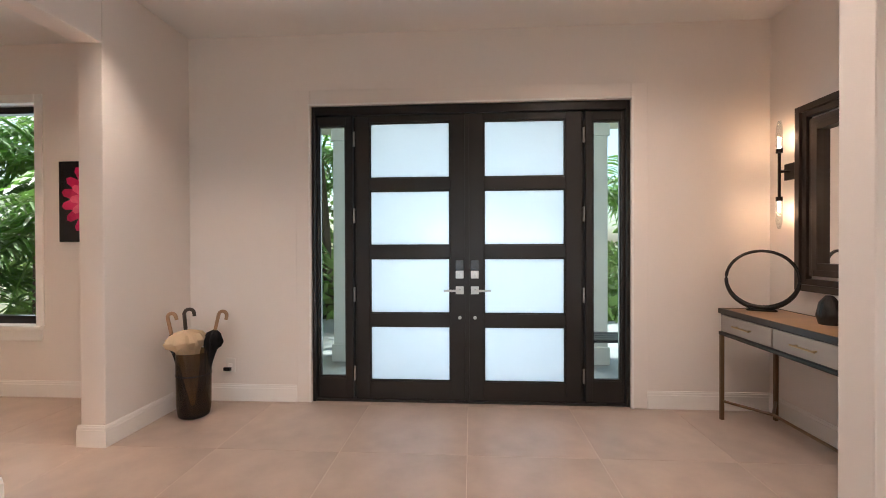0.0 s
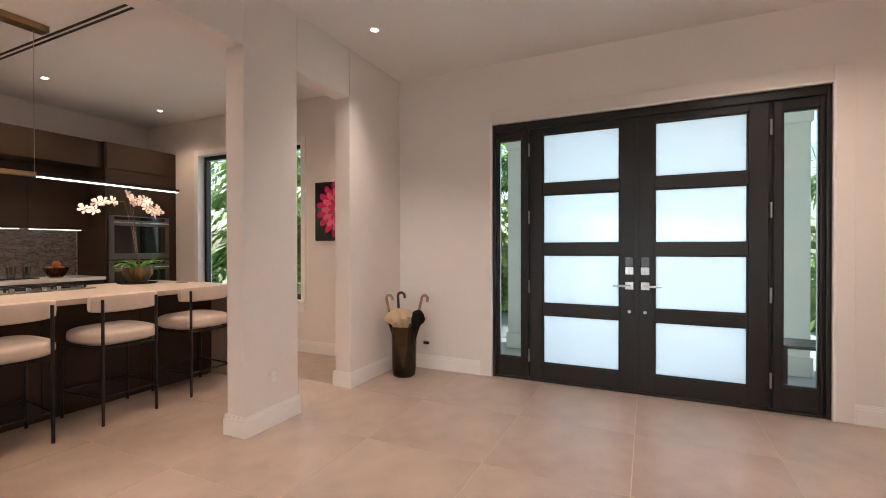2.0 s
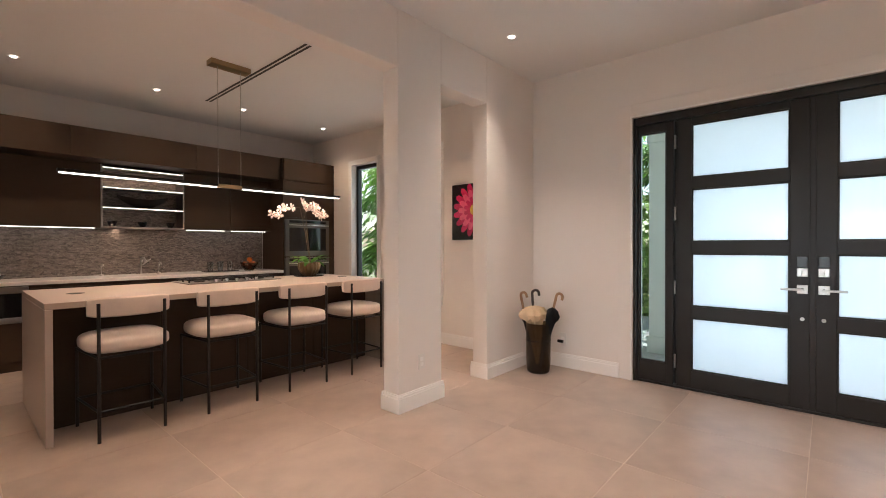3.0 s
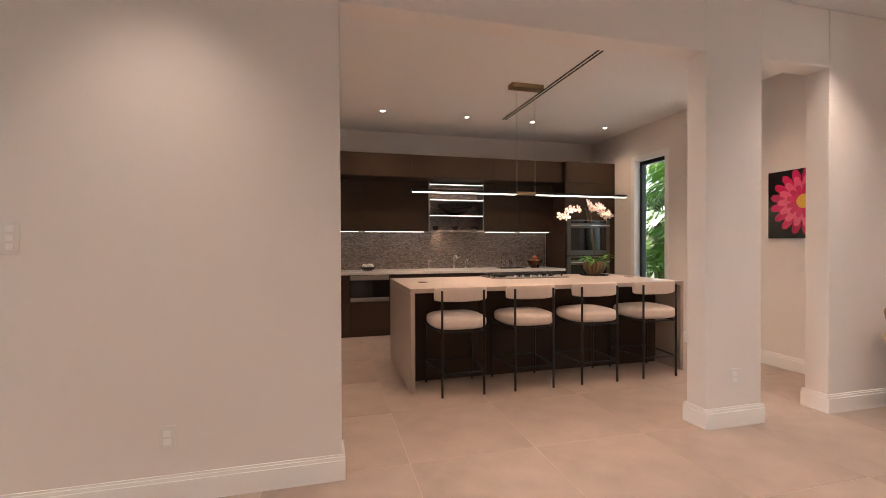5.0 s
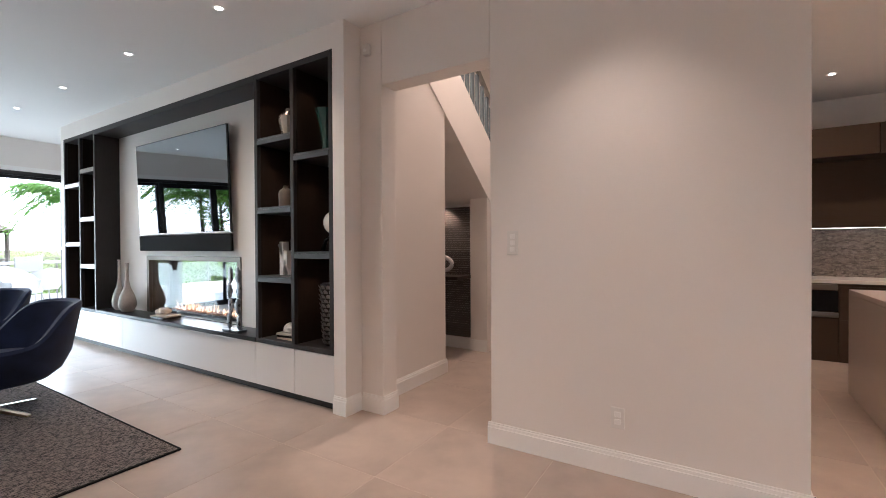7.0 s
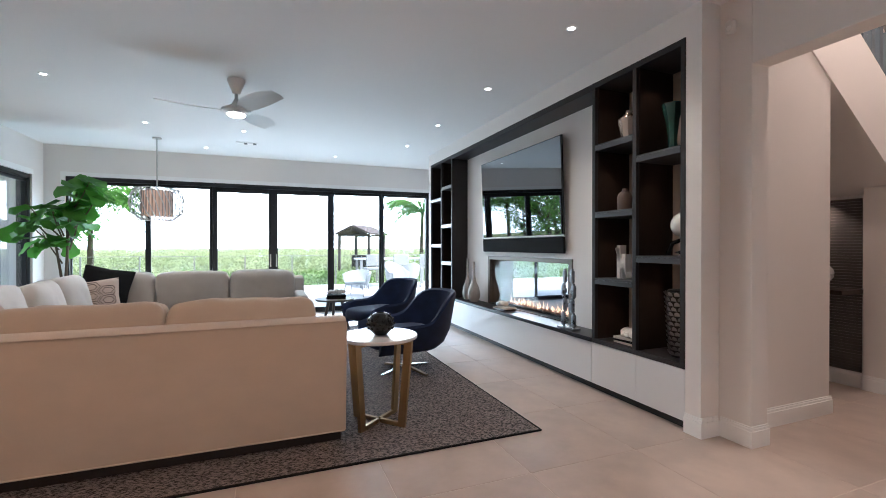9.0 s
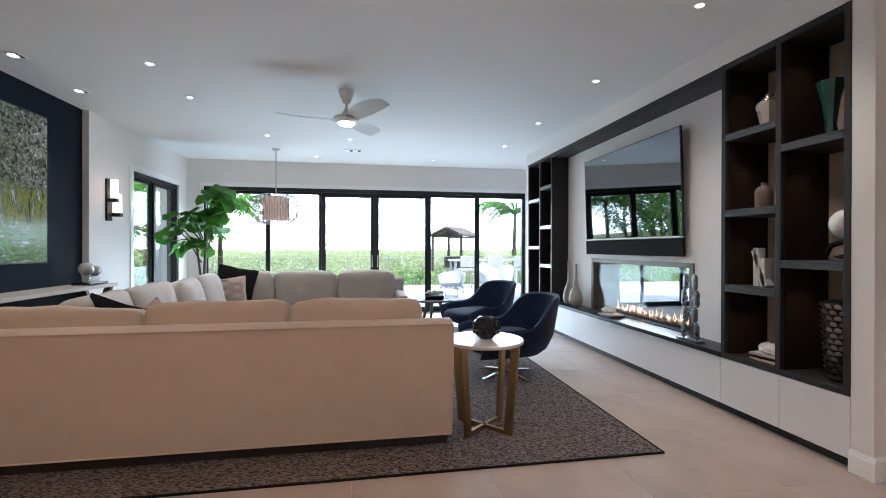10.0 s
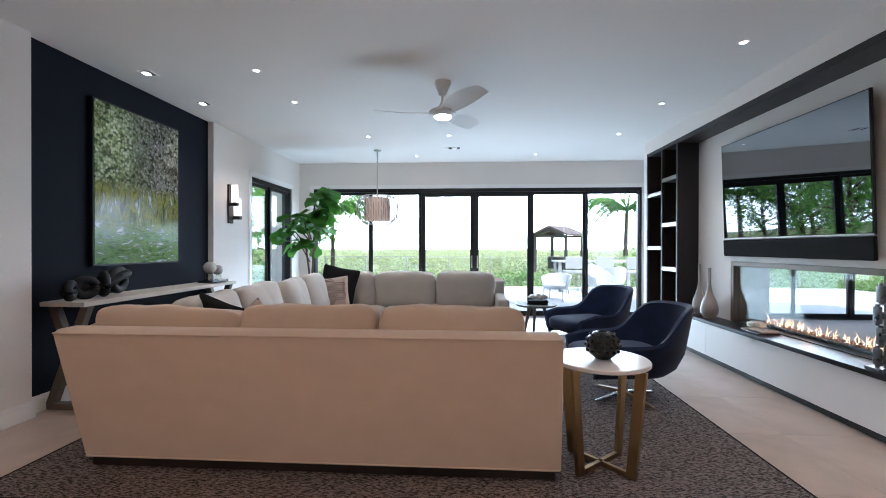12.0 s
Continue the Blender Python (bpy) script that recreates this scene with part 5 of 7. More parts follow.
for x, y, sway in ((-2.19, -5.17, 1), (-2.19, -5.03, -1)):
    ob = thing("metal_totem", "slender pewter totem of interlocking rounded plates", "sculpture", pose(x, y, 0.493), "pair of metal totems")
    part("foot", box(B(), -0.05, 0.05, -0.06, 0.06, 0, 0.02, 0.004), PEWTER, ob)
    for k in range(4):
        z = 0.02 + k * 0.15
        off = sway * (0.012 if k % 2 else -0.012)
        part("plate", box(B(), -0.012, 0.012, off - 0.032, off + 0.032, z + 0.012, z + 0.138, 0.011, 3), PEWTER, ob)
        part("neck", box(B(), -0.009, 0.009, off - 0.014, off + 0.014, z - 0.004, z + 0.155, 0.004), PEWTER, ob)
        if k in (1, 2):
            part("lug", box(B(), -0.011, 0.011, off + sway * 0.03 - 0.022, off + sway * 0.03 + 0.022, z + 0.05, z + 0.10, 0.01, 3), PEWTER, ob)

# things in the near bookshelf
SILVER = mat("silver_glaze", (0.62, 0.52, 0.46), 0.22, 0.7, var=0.15, bump=0.05)
GREENG = mat("dark_green_glass", (0.02, 0.07, 0.06), 0.12, var=0.4, scale=6, bump=0.05, coat=0.5)
BROWNC = mat("brown_stoneware", (0.10, 0.065, 0.05), 0.5, var=0.3, bump=0.2)


def jar(name, label, m, prof, material, n=28):
    ob = thing(name, label, "vase", m)
    part("body", lathe(B(), prof, n), material, ob)
    return ob


jar("faceted_vase", "silvery faceted vase with a narrow neck", pose(-2.24, -4.335, 2.288), [(0, 0.001), (0.055, 0), (0.09, 0.15), (0.085, 0.18), (0.05, 0.21), (0.03, 0.23), (0.03, 0.25), (0.0, 0.25)], SILVER, 9)
jar("green_vase", "tall dark green twisted glass vase", pose(-2.26, -3.90, 2.098), [(0, 0.001), (0.045, 0), (0.03, 0.08), (0.05, 0.24), (0.085, 0.37), (0.08, 0.37), (0.0, 0.2)], GREENG, 7)
jar("tall_jar", "cream and black tall jar in the top compartment", pose(-2.38, -3.78, 2.098), [(0, 0.001), (0.07, 0), (0.08, 0.30), (0.06, 0.46), (0.07, 0.50), (0, 0.50)], CERAMIC_W)
jar("brown_bottle", "small brown stoneware bottle on a shelf", pose(-2.22, -4.36, 1.668), [(0, 0.001), (0.06, 0), (0.062, 0.12), (0.05, 0.15), (0.02, 0.17), (0.022, 0.19), (0, 0.19)], BROWNC)
jar("brown_bottle", "taller brown stoneware bottle on a shelf", pose(-2.40, -4.25, 1.668), [(0, 0.001), (0.07, 0), (0.07, 0.2), (0.05, 0.26), (0.03, 0.29), (0, 0.29)], BROWNC)
for k, (y, h, tilt) in enumerate([(-4.44, 0.30, 0), (-4.38, 0.22, 0), (-4.31, 0.30, 20)]):
    solo("marble_block", box(B(), -0.035, 0.035, -0.022, 0.022, 0, h, 0.003), MARBLE, "pale stone bookend block on a shelf", "bookend", pose(-2.26, y - (0.05 if tilt else 0), 1.060, tilt, 0, 0), "stone bookends")
ob = thing("shell_ornament", "pale ruffled shell on stacked books", "ornament", pose(-2.26, -4.32, 0.553))
bm = B()
for k in range(12):
    a = k * 0.7
    puff(bm, (0.03 * math.cos(a), 0.07 * math.sin(a), 0.03 + 0.02 * (k % 2)), 0.09, 0.07, 0.035, 0.8, m=Euler((0.5 * math.sin(a), 0.4, a)).to_matrix().to_4x4(), nu=10, nv=6)
part("shell", bm, CERAMIC_W, ob)
for k in range(3):
    solo("book", box(B(), -0.10, 0.10, -0.13, 0.13, 0, 0.019, 0.002), (LINEN, BLACKCLOTH, LINEN_GREY)[k], "flat stacked book on the bottom shelf", "book", pose(-2.28, -4.32, 0.492 + 0.0198 * k, 0, 0, 4 * k), "stacked books")
ob = thing("ball_lamp", "white glass ball on a black sculpted stand", "ornament", pose(-2.27, -3.81, 1.275))
part("stand", tube(B(), [(-0.02, -0.16, 0.015), (0, -0.10, 0.10), (0, 0.0, 0.13), (0, 0.03, 0.05), (0, -0.06, 0.03), (0, 0.04, 0.012)], 0.018, 10), BLACKCER, ob)
part("ball", puff(B(), (0, -0.01, 0.24), 0.17, 0.17, 0.19, 1, nu=28, nv=16), mat("white_glass", (0.80, 0.78, 0.75), 0.15, var=0.02, bump=0, coat=0.5), ob)
ob = thing("scaled_vase", "tall dark vase covered in metal scales", "vase", pose(-2.28, -3.84, 0.492))
part("core", lathe(B(), [(0, 0.001), (0.07, 0), (0.095, 0.25), (0.105, 0.5), (0.09, 0.52), (0, 0.5)], 24), BLACK, ob)
bm = B()
for j in range(13):
    for k in range(14):
        a = 2 * math.pi * (k + 0.5 * (j % 2)) / 14
        r = 0.075 + 0.03 * j / 13
        c = Vector((r * math.cos(a), r * math.sin(a), 0.03 + j * 0.038))
        o = Vector((math.cos(a), math.sin(a), 0))
        t = Vector((-math.sin(a), math.cos(a), 0))
        bm.faces.new([bm.verts.new(c + t * u * 0.02 + Vector((0, 0, v)) + o * w) for u, v, w in ((-1, -0.012, 0.004), (1, -0.012, 0.004), (0.9, 0.012, 0.018), (0, 0.022, 0.022), (-0.9, 0.012, 0.018))])
tagged(part("scale_cover", bm, STEEL, ob), kind="stuff")
ob = thing("disc_ornament", "pale round disc standing in the far bookshelf", "ornament", pose(-2.3, -8.82, 2.219))
part("disc", puff(B(), (0, 0, 0.20), 0.03, 0.30, 0.40, 1.0, nu=30, nv=16), CERAMIC, ob)

# ---- navy bay: painting, console, ornaments ----
art = bpy.data.materials.new("painting_with_garden_reflection")
art.use_nodes = True
t = art.node_tree
b = t.nodes["Principled BSDF"]
co = t.nodes.new("ShaderNodeTexCoord")
sep = t.nodes.new("ShaderNodeSeparateXYZ")
t.links.new(co.outputs["Object"], sep.inputs[0])


def art_ramp(source, stops):
    r = t.nodes.new("ShaderNodeValToRGB")
    while len(r.color_ramp.elements) < len(stops):
        r.color_ramp.elements.new(0.5)
    for e, (q, c) in zip(r.color_ramp.elements, stops):
        e.position, e.color = q, (*c, 1)
    t.links.new(source, r.inputs["Fac"])
    return r.outputs[0]


def art_mix(fac, a, b, blend="MIX"):
    mx = t.nodes.new("ShaderNodeMix")
    mx.data_type, mx.blend_type = "RGBA", blend
    if isinstance(fac, float):
        mx.inputs["Factor"].default_value = fac
    else:
        t.links.new(fac, mx.inputs["Factor"])
    t.links.new(a, mx.inputs["A"])
    t.links.new(b, mx.inputs["B"])
    return mx.outputs["Result"]


def art_noise(scale, detail, distortion, squeeze=(1, 1, 1), offset=0.0):
    mp, n = t.nodes.new("ShaderNodeMapping"), t.nodes.new("ShaderNodeTexNoise")
    mp.inputs["Scale"].default_value, mp.inputs["Location"].default_value = squeeze, (offset, 0, 0)
    n.inputs["Scale"].default_value, n.inputs["Detail"].default_value, n.inputs["Distortion"].default_value = scale, detail, distortion
    n.inputs["Roughness"].default_value = 0.7
    t.links.new(co.outputs["Object"], mp.inputs[0])
    t.links.new(mp.outputs[0], n.inputs["Vector"])
    return n.outputs["Fac"]


# upper part: a wall of small leaves, greener to one side and greyer to the other
vo = t.nodes.new("ShaderNodeTexVoronoi")
vo.inputs["Scale"].default_value = 34
t.links.new(co.outputs["Object"], vo.inputs["Vector"])
leaf_tone = t.nodes.new("ShaderNodeSeparateColor")
t.links.new(vo.outputs["Color"], leaf_tone.inputs[0])
green_leaves = art_ramp(leaf_tone.outputs[0], [(0.0, (0.03, 0.05, 0.025)), (0.35, (0.20, 0.25, 0.12)), (0.7, (0.36, 0.43, 0.26)), (1.0, (0.52, 0.58, 0.44))])
grey_leaves = art_ramp(leaf_tone.outputs[1], [(0.0, (0.03, 0.03, 0.025)), (0.4, (0.20, 0.20, 0.17)), (0.75, (0.36, 0.35, 0.33)), (1.0, (0.52, 0.51, 0.50))])
side = t.nodes.new("ShaderNodeMapRange")
side.inputs["From Min"].default_value, side.inputs["From Max"].default_value = -0.25, 0.2
t.links.new(sep.outputs["X"], side.inputs["Value"])
gaps = art_ramp(vo.outputs["Distance"], [(0.35, (1, 1, 1)), (0.85, (0.40, 0.40, 0.36))])
masses = art_ramp(art_noise(5.0, 6, 0.6), [(0.36, (0.45, 0.43, 0.34)), (0.47, (0.95, 0.98, 0.85)), (0.60, (1.0, 1.0, 1.0))])
upper = art_mix(1.0, art_mix(1.0, art_mix(side.outputs[0], green_leaves, grey_leaves), gaps, "MULTIPLY"), masses, "MULTIPLY")
# lower part: garden reflection painted in as trunks, lawn and pale streaks
reflected_trunks = art_ramp(art_noise(5.0, 10, 0.9, (2.2, 1, 0.7), 3.0), [(0.36, (0.02, 0.03, 0.012)), (0.44, (0.11, 0.14, 0.03)), (0.50, (0.30, 0.30, 0.07)), (0.56, (0.07, 0.10, 0.04)), (0.64, (0.50, 0.55, 0.45))])
reflected_lawn = art_ramp(art_noise(6.0, 11, 1.8, (0.7, 1, 2.2), 7.0), [(0.36, (0.015, 0.03, 0.01)), (0.45, (0.09, 0.19, 0.04)), (0.51, (0.22, 0.36, 0.12)), (0.56, (0.05, 0.10, 0.04)), (0.62, (0.66, 0.72, 0.68))])
bands = []
for top, bottom in ((0.06, -0.06), (-0.28, -0.48)):
    mr = t.nodes.new("ShaderNodeMapRange")
    mr.inputs["From Min"].default_value, mr.inputs["From Max"].default_value = top, bottom
    t.links.new(sep.outputs["Z"], mr.inputs["Value"])
    bands.append(mr.outputs[0])
t.links.new(art_mix(bands[1], art_mix(bands[0], upper, reflected_trunks), reflected_lawn), b.inputs["Base Color"])
b.inputs["Roughness"].default_value = 0.12
b.inputs["Specular IOR Level"].default_value = 0.2
bp = t.nodes.new("ShaderNodeBump")
bp.inputs["Strength"].default_value, bp.inputs["Distance"].default_value = 0.12, 0.002
t.links.new(vo.outputs["Distance"], bp.inputs["Height"])
t.links.new(bp.outputs[0], b.inputs["Normal"])
ob = thing("large_painting", "large glossy green and grey abstract painting, garden reflection painted in below", "painting", Matrix.Translation((4.296, -6.33, 1.975)) @ Matrix.Rotation(radians(-90), 4, "Z"))
part("canvas", box(B(), -0.585, 0.585, -0.05, -0.012, -0.775, 0.785, 0.002), art, ob)
part("frame", box(box(box(box(B(), -0.60, -0.586, -0.045, 0, -0.79, 0.80), 0.586, 0.60, -0.045, 0, -0.79, 0.80), -0.586, 0.586, -0.045, 0, 0.786, 0.80), -0.586, 0.586, -0.045, 0, -0.79, -0.776), BLACK, ob)

ob = thing("sofa_console", "long pale-topped console table with angled grey wood legs", "console table", pose(4.09, -6.42, 0))
part("tabletop", box(B(), -0.20, 0.19, -1.17, 1.17, 0.87, 0.91, 0.004), mat("bleached_top", (0.55, 0.49, 0.43), 0.4, var=0.08, fine=60, stretch=(1, 0.1, 1), bump=0.03), ob)
for s in (-1, 1):
    y = s * 1.08
    bm = B()
    for x0, x1, d in ((0.15, -0.16, -0.03), (-0.15, 0.16, 0.03)):
        prism(bm, [(x0 - 0.035, 0.87), (x0 + 0.035, 0.87), (x1 + 0.035, 0.05), (x1 - 0.035, 0.05)], "y", y - 0.03 + d * 0.1, y + 0.03 + d * 0.1)
    part("leg", bm, WOOD_GREY, ob)
    part("foot_rail", box(B(), -0.20, 0.19, y - 0.035, y + 0.035, 0, 0.05, 0.003), WOOD_GREY, ob)
part("stretcher", box(B(), -0.03, 0.03, -1.05, 1.05, 0.40, 0.45, 0.003), WOOD_GREY, ob)
ob = thing("knot_sculpture", "black knotted sculpture lying on the console", "sculpture", pose(4.08, -5.62, 0.911, 0, 0, 90) @ Matrix.Scale(1.25, 4))
for cx, cz, r, tl in ((-0.16, 0.12, 0.085, 0.2), (-0.03, 0.10, 0.075, 0.9), (0.12, 0.085, 0.06, -0.4), (0.24, 0.075, 0.05, 0.5)):
    part("loop", tube(B(), [(cx + r * math.cos(a) * math.cos(tl), r * math.cos(a) * math.sin(tl), cz - 0.005 + r * 0.9 * math.sin(a)) for a in [k * 2 * math.pi / 20 for k in range(20)]], 0.030, 10, True), BLACKMATT, ob)
part("stem", tube(B(), [(-0.25, 0.0, 0.16), (-0.12, 0.05, 0.14), (0.0, 0.0, 0.07), (0.12, -0.05, 0.05), (0.27, 0.0, 0.06)], 0.032, 10), BLACKMATT, ob)
ob = thing("globe_tray", "dark tray with two clear glass globes on stands", "ornament", pose(4.05, -7.32, 0.911))
part("tray", box(B(), -0.10, 0.10, -0.18, 0.18, 0, 0.03, 0.006), BLACKCER, ob)
for y, r, z in ((0.08, 0.08, 0.19), (-0.09, 0.065, 0.155)):
    gl = part("globe", puff(B(), (0, y, z), 2 * r, 2 * r, 2 * r, 1, nu=24, nv=14), mat("iridescent_glass", (0.45, 0.43, 0.42), 0.08, var=0.1, bump=0, coat=1.0), ob)
    part("globe_stand", lathe(B(), [(0.05, 0.03), (0.05, z - r * 0.6), (0.046, z - r * 0.6), (0.046, 0.03)], 20, (0, y, 0), cap=False), CLEARG, ob)
ob = thing("wall_lamp", "polished bronze wall lamp with two lit glass cylinders", "wall lamp", Matrix.Translation((4.22, -8.0, 1.99)) @ Matrix.Rotation(radians(-90), 4, "Z"))
part("back_plate", box(B(), -0.06, 0.06, -0.025, 0, -0.28, 0.28, 0.004), BRONZE, ob)
for x, z in ((-0.015, 0.02), (0.075, -0.17)):
    part("bracket", box(B(), x - 0.035, x + 0.035, -0.13, -0.025, z - 0.05, z, 0.004), BRONZE, ob)
    part("glass_shade", lathe(B(), [(0.045, 0), (0.045, 0.25), (0.04, 0.25), (0.04, 0)], 20, (x, -0.085, z), cap=False), glow("opal_glass", (1.0, 0.76, 0.58), 0.8), ob)
lamp("wall_lamp_light", "POINT", pose(4.02, -8.0, 2.12), 0.7, WARM, 0.05)
ob = thing("ceiling_fan", "white three-bladed ceiling fan with a round light", "ceiling fan", pose(1.015, -6.35, CE))
part("canopy", lathe(B(), [(0.085, 0), (0.085, -0.02), (0.035, -0.15), (0.0, -0.15)], 28), PLASTIC_W, ob)
part("downrod", rod(B(), (0, 0, -0.14), (0, 0, -0.26), 0.017), PLASTIC_W, ob)
part("motor", lathe(B(), [(0.02, -0.20), (0.05, -0.26), (0.14, -0.305), (0.15, -0.33), (0.11, -0.355), (0.0, -0.36)], 32), PLASTIC_W, ob)
part("light_lens", lathe(B(), [(0.0, -0.361), (0.085, -0.361), (0.075, -0.375), (0.0, -0.38)], 28), LENS, ob)
for k in range(3):
    a0 = radians(-4 + 120 * k)
    bm = B()
    n, rows = 12, []
    for j in range(n + 1):
        u = j / n
        r = 0.10 + 0.62 * u
        w = 0.05 + 0.055 * math.sin(math.pi * min(1.0, u * 0.93)) ** 0.8
        bend = 0.25 * u * u
        row = []
        for v, th in ((-1, 0), (-0.3, 0.008), (0.3, 0.010), (1, 0.002)):
            x = r * math.cos(a0 + bend * 0.5) - v * w * math.sin(a0 + bend * 0.5)
            y = r * math.sin(a0 + bend * 0.5) + v * w * math.cos(a0 + bend * 0.5)
            row.append(bm.verts.new((x, y, -0.325 - v * w * 0.30 + th + 0.03 * u)))
        rows.append(row)
    for p, q in zip(rows, rows[1:]):
        for i in range(3):
            bm.faces.new((p[i], p[i + 1], q[i + 1], q[i]))
    bmesh.ops.solidify(bm, geom=bm.faces[:], thickness=0.008)
    part("blade", bm, PLASTIC_W, ob)
SILVERP = mat("silver_wire", (0.50, 0.50, 0.50), 0.35, 0.4, var=0.05, bump=0)
ob = thing("pendant_lamp", "caged fabric drum pendant lamp on a metal rod", "pendant lamp", pose(2.36, -9.45, CE))
part("canopy", lathe(B(), [(0.065, 0), (0.065, -0.02), (0, -0.022)], 24), NICKEL, ob)
part("rod", rod(B(), (0, 0, -0.02), (0, 0, -0.80), 0.010), NICKEL, ob)
part("drum_shade", lathe(B(), [(0.20, -0.85), (0.215, -1.24), (0.21, -1.24), (0.195, -0.85)], 40, cap=False), mat("warm_fabric_shade", (0.50, 0.36, 0.29), 0.8, var=0.06, scale=10, bump=0.2, emit=(1.0, 0.62, 0.42), power=0.13), ob, "lit blush fabric drum")
for k in range(30):
    a = 2 * math.pi * k / 30
    part("pleat_bar", box(B(), -0.006, 0.006, -0.005, 0.005, -1.245, -0.845), mat("pleat_bar", (0.30, 0.25, 0.23), 0.6, var=0.05, bump=0) if k == 0 else bpy.data.materials["pleat_bar"], ob).matrix_basis = Matrix.Rotation(a, 4, "Z") @ Matrix.Translation((0.216, 0, 0))
for k in range(26):
    a = 2 * math.pi * k / 26
    part("cage_rib", tube(B(), [(r * math.cos(a + tw), r * math.sin(a + tw), z) for r, z, tw in ((0.22, -0.80, 0), (0.30, -0.82, 0.05), (0.355, -0.92, 0.15), (0.375, -1.05, 0.28), (0.34, -1.20, 0.40), (0.22, -1.30, 0.5))], 0.0085, 5), SILVERP, ob)
for z in (-0.80, -1.30):
    part("cage_ring", tube(B(), [(0.22 * math.cos(a), 0.22 * math.sin(a), z) for a in [k * 2 * math.pi / 32 for k in range(32)]], 0.008, 6, True), STEEL, ob)
part("spider", box(box(B(), -0.22, 0.22, -0.006, 0.006, -0.81, -0.80), -0.006, 0.006, -0.22, 0.22, -0.809, -0.799), STEEL, ob)
for x, y, w, d in ((1.05, -9.33, 0.16, 0.08), ):
    ob = thing("ceiling_vent", "white slatted air vent in the ceiling", "air vent", pose(x, y, CE))
    part("frame", box(B(), -w, w, -d, d, -0.008, -0.001, 0.002), TRIM, ob)
    for k in range(4):
        part("slat", box(B(), -w + 0.02 + k * 0.07, -w + 0.07 + k * 0.07, -d + 0.02, d - 0.02, -0.012, -0.008), BRONZE if k % 2 == 0 else TRIM, ob)
for y in (-5.95, -6.85):
    ob = thing("picture_light", "square recessed adjustable spotlight in the ceiling", "spotlight", pose(3.88, y, CE), "recessed square spots")
    part("frame", box(B(), -0.07, 0.07, -0.07, 0.07, -0.006, -0.001, 0.002), TRIM, ob)
    part("opening", box(B(), -0.05, 0.05, -0.05, 0.05, -0.009, -0.006), BLACK, ob)
    part("lens", box(B(), -0.01, 0.04, -0.03, 0.03, -0.012, -0.009), LENS, ob)
    lamp("picture_beam", "SPOT", look((3.88, y, CE - 0.02), (4.25, y, 1.9)), 10, (1.0, 0.85, 0.7), 0.03, spot=60, blend=0.8)

# ---- rug and seating ----
RZ = 0.012
RUG = mat("woven_taupe_rug", (0.140, 0.112, 0.102), 0.95, var=0.97, scale=60, fine=150, bump=1.0, dist=0.010, stretch=(0.7, 2.4, 1), lo=0.65, hi=0.79)
bm = box(B(), -1.14, 3.47, -8.75, -4.07, 0.001, RZ, 0.003)
ob = thing("area_rug", "large flat-woven taupe and charcoal rug on the tiles", "rug")
part("woven_field", bm, RUG, ob)
part("binding", box(box(box(box(B(), -1.152, -1.141, -8.762, -4.058, 0.001, RZ + 0.001), 3.471, 3.482, -8.762, -4.058, 0.001, RZ + 0.001), -1.141, 3.471, -4.069, -4.058, 0.001, RZ + 0.001), -1.141, 3.471, -8.762, -8.751, 0.001, RZ + 0.001), BLACKCLOTH, ob, "dark bound edge")

sofa = thing("sectional_sofa", "large oatmeal linen U-shaped sectional sofa with loose cushions", "sofa", pose(1.7, -6.6, RZ))
SI = sofa.matrix_basis.inverted()


def spart(name, bm, material, label=""):
    ob = part(name, bm, material, sofa, label)
    ob.matrix_parent_inverse = SI
    return ob


XE = 3.08
part_z = RZ + 0.003
for q in [(0.24, XE - 0.01, -5.36, -4.43), (2.10, XE - 0.01, -8.95, -5.37), (0.22, 2.09, -8.95, -8.05)]:
    spart("plinth", box(B(), *q, part_z, 0.085, 0.003), WOOD_DARK, "dark recessed plinth")
for q in [(0.22, XE, -5.40, -4.58), (2.06, XE, -9.0, -5.41), (0.20, 2.05, -9.0, -8.0)]:
    spart("base", box(B(), *q, 0.085, 0.30, 0.012, 3), LINEN)
# backs lean outwards
bm = prism(B(), [(-4.58, 0.085), (-4.395, 0.085), (-4.335, 0.845), (-4.375, 0.865), (-4.50, 0.865), (-4.54, 0.84)], "x", 0.215, XE + 0.10)
for v in bm.verts:
    if v.co.x > 2:
        v.co.x += (v.co.z - 0.085) / 0.78 * 0.16 - 0.10
spart("back_frame", bm, LINEN)
bm = prism(B(), [(XE - 0.19, 0.085), (XE, 0.085), (XE + 0.165, 0.845), (XE + 0.12, 0.865), (XE + 0.02, 0.865), (XE - 0.02, 0.84)], "y", -9.05, -4.59)
spart("back_frame", bm, LINEN)
bm = prism(B(), [(-8.87, 0.085), (-9.05, 0.085), (-9.12, 0.845), (-9.09, 0.865), (-8.97, 0.865), (-8.93, 0.84)], "x", 0.20, XE)
spart("back_frame", bm, LINEN)
for x0 in (0.20,):
    spart("arm", box(B(), x0 - 0.02, x0 + 0.14, -8.86, -7.98, 0.086, 0.64, 0.04, 4), LINEN_GREY)
    spart("arm_top", box(B(), x0 - 0.02, x0 + 0.14, -9.0, -8.86, 0.30, 0.84, 0.03, 3), LINEN_GREY)
spart("piping", tube(tube(B(), [(0.217, -4.333, 0.847), (XE + 0.155, -4.333, 0.847)], 0.006, 6), [(0.214, -4.40, 0.09), (0.214, -4.34, 0.84)], 0.005, 6), LINEN)
spart("piping", tube(B(), [(0.22, -4.392, 0.088), (XE, -4.392, 0.088)], 0.005, 6), LINEN)
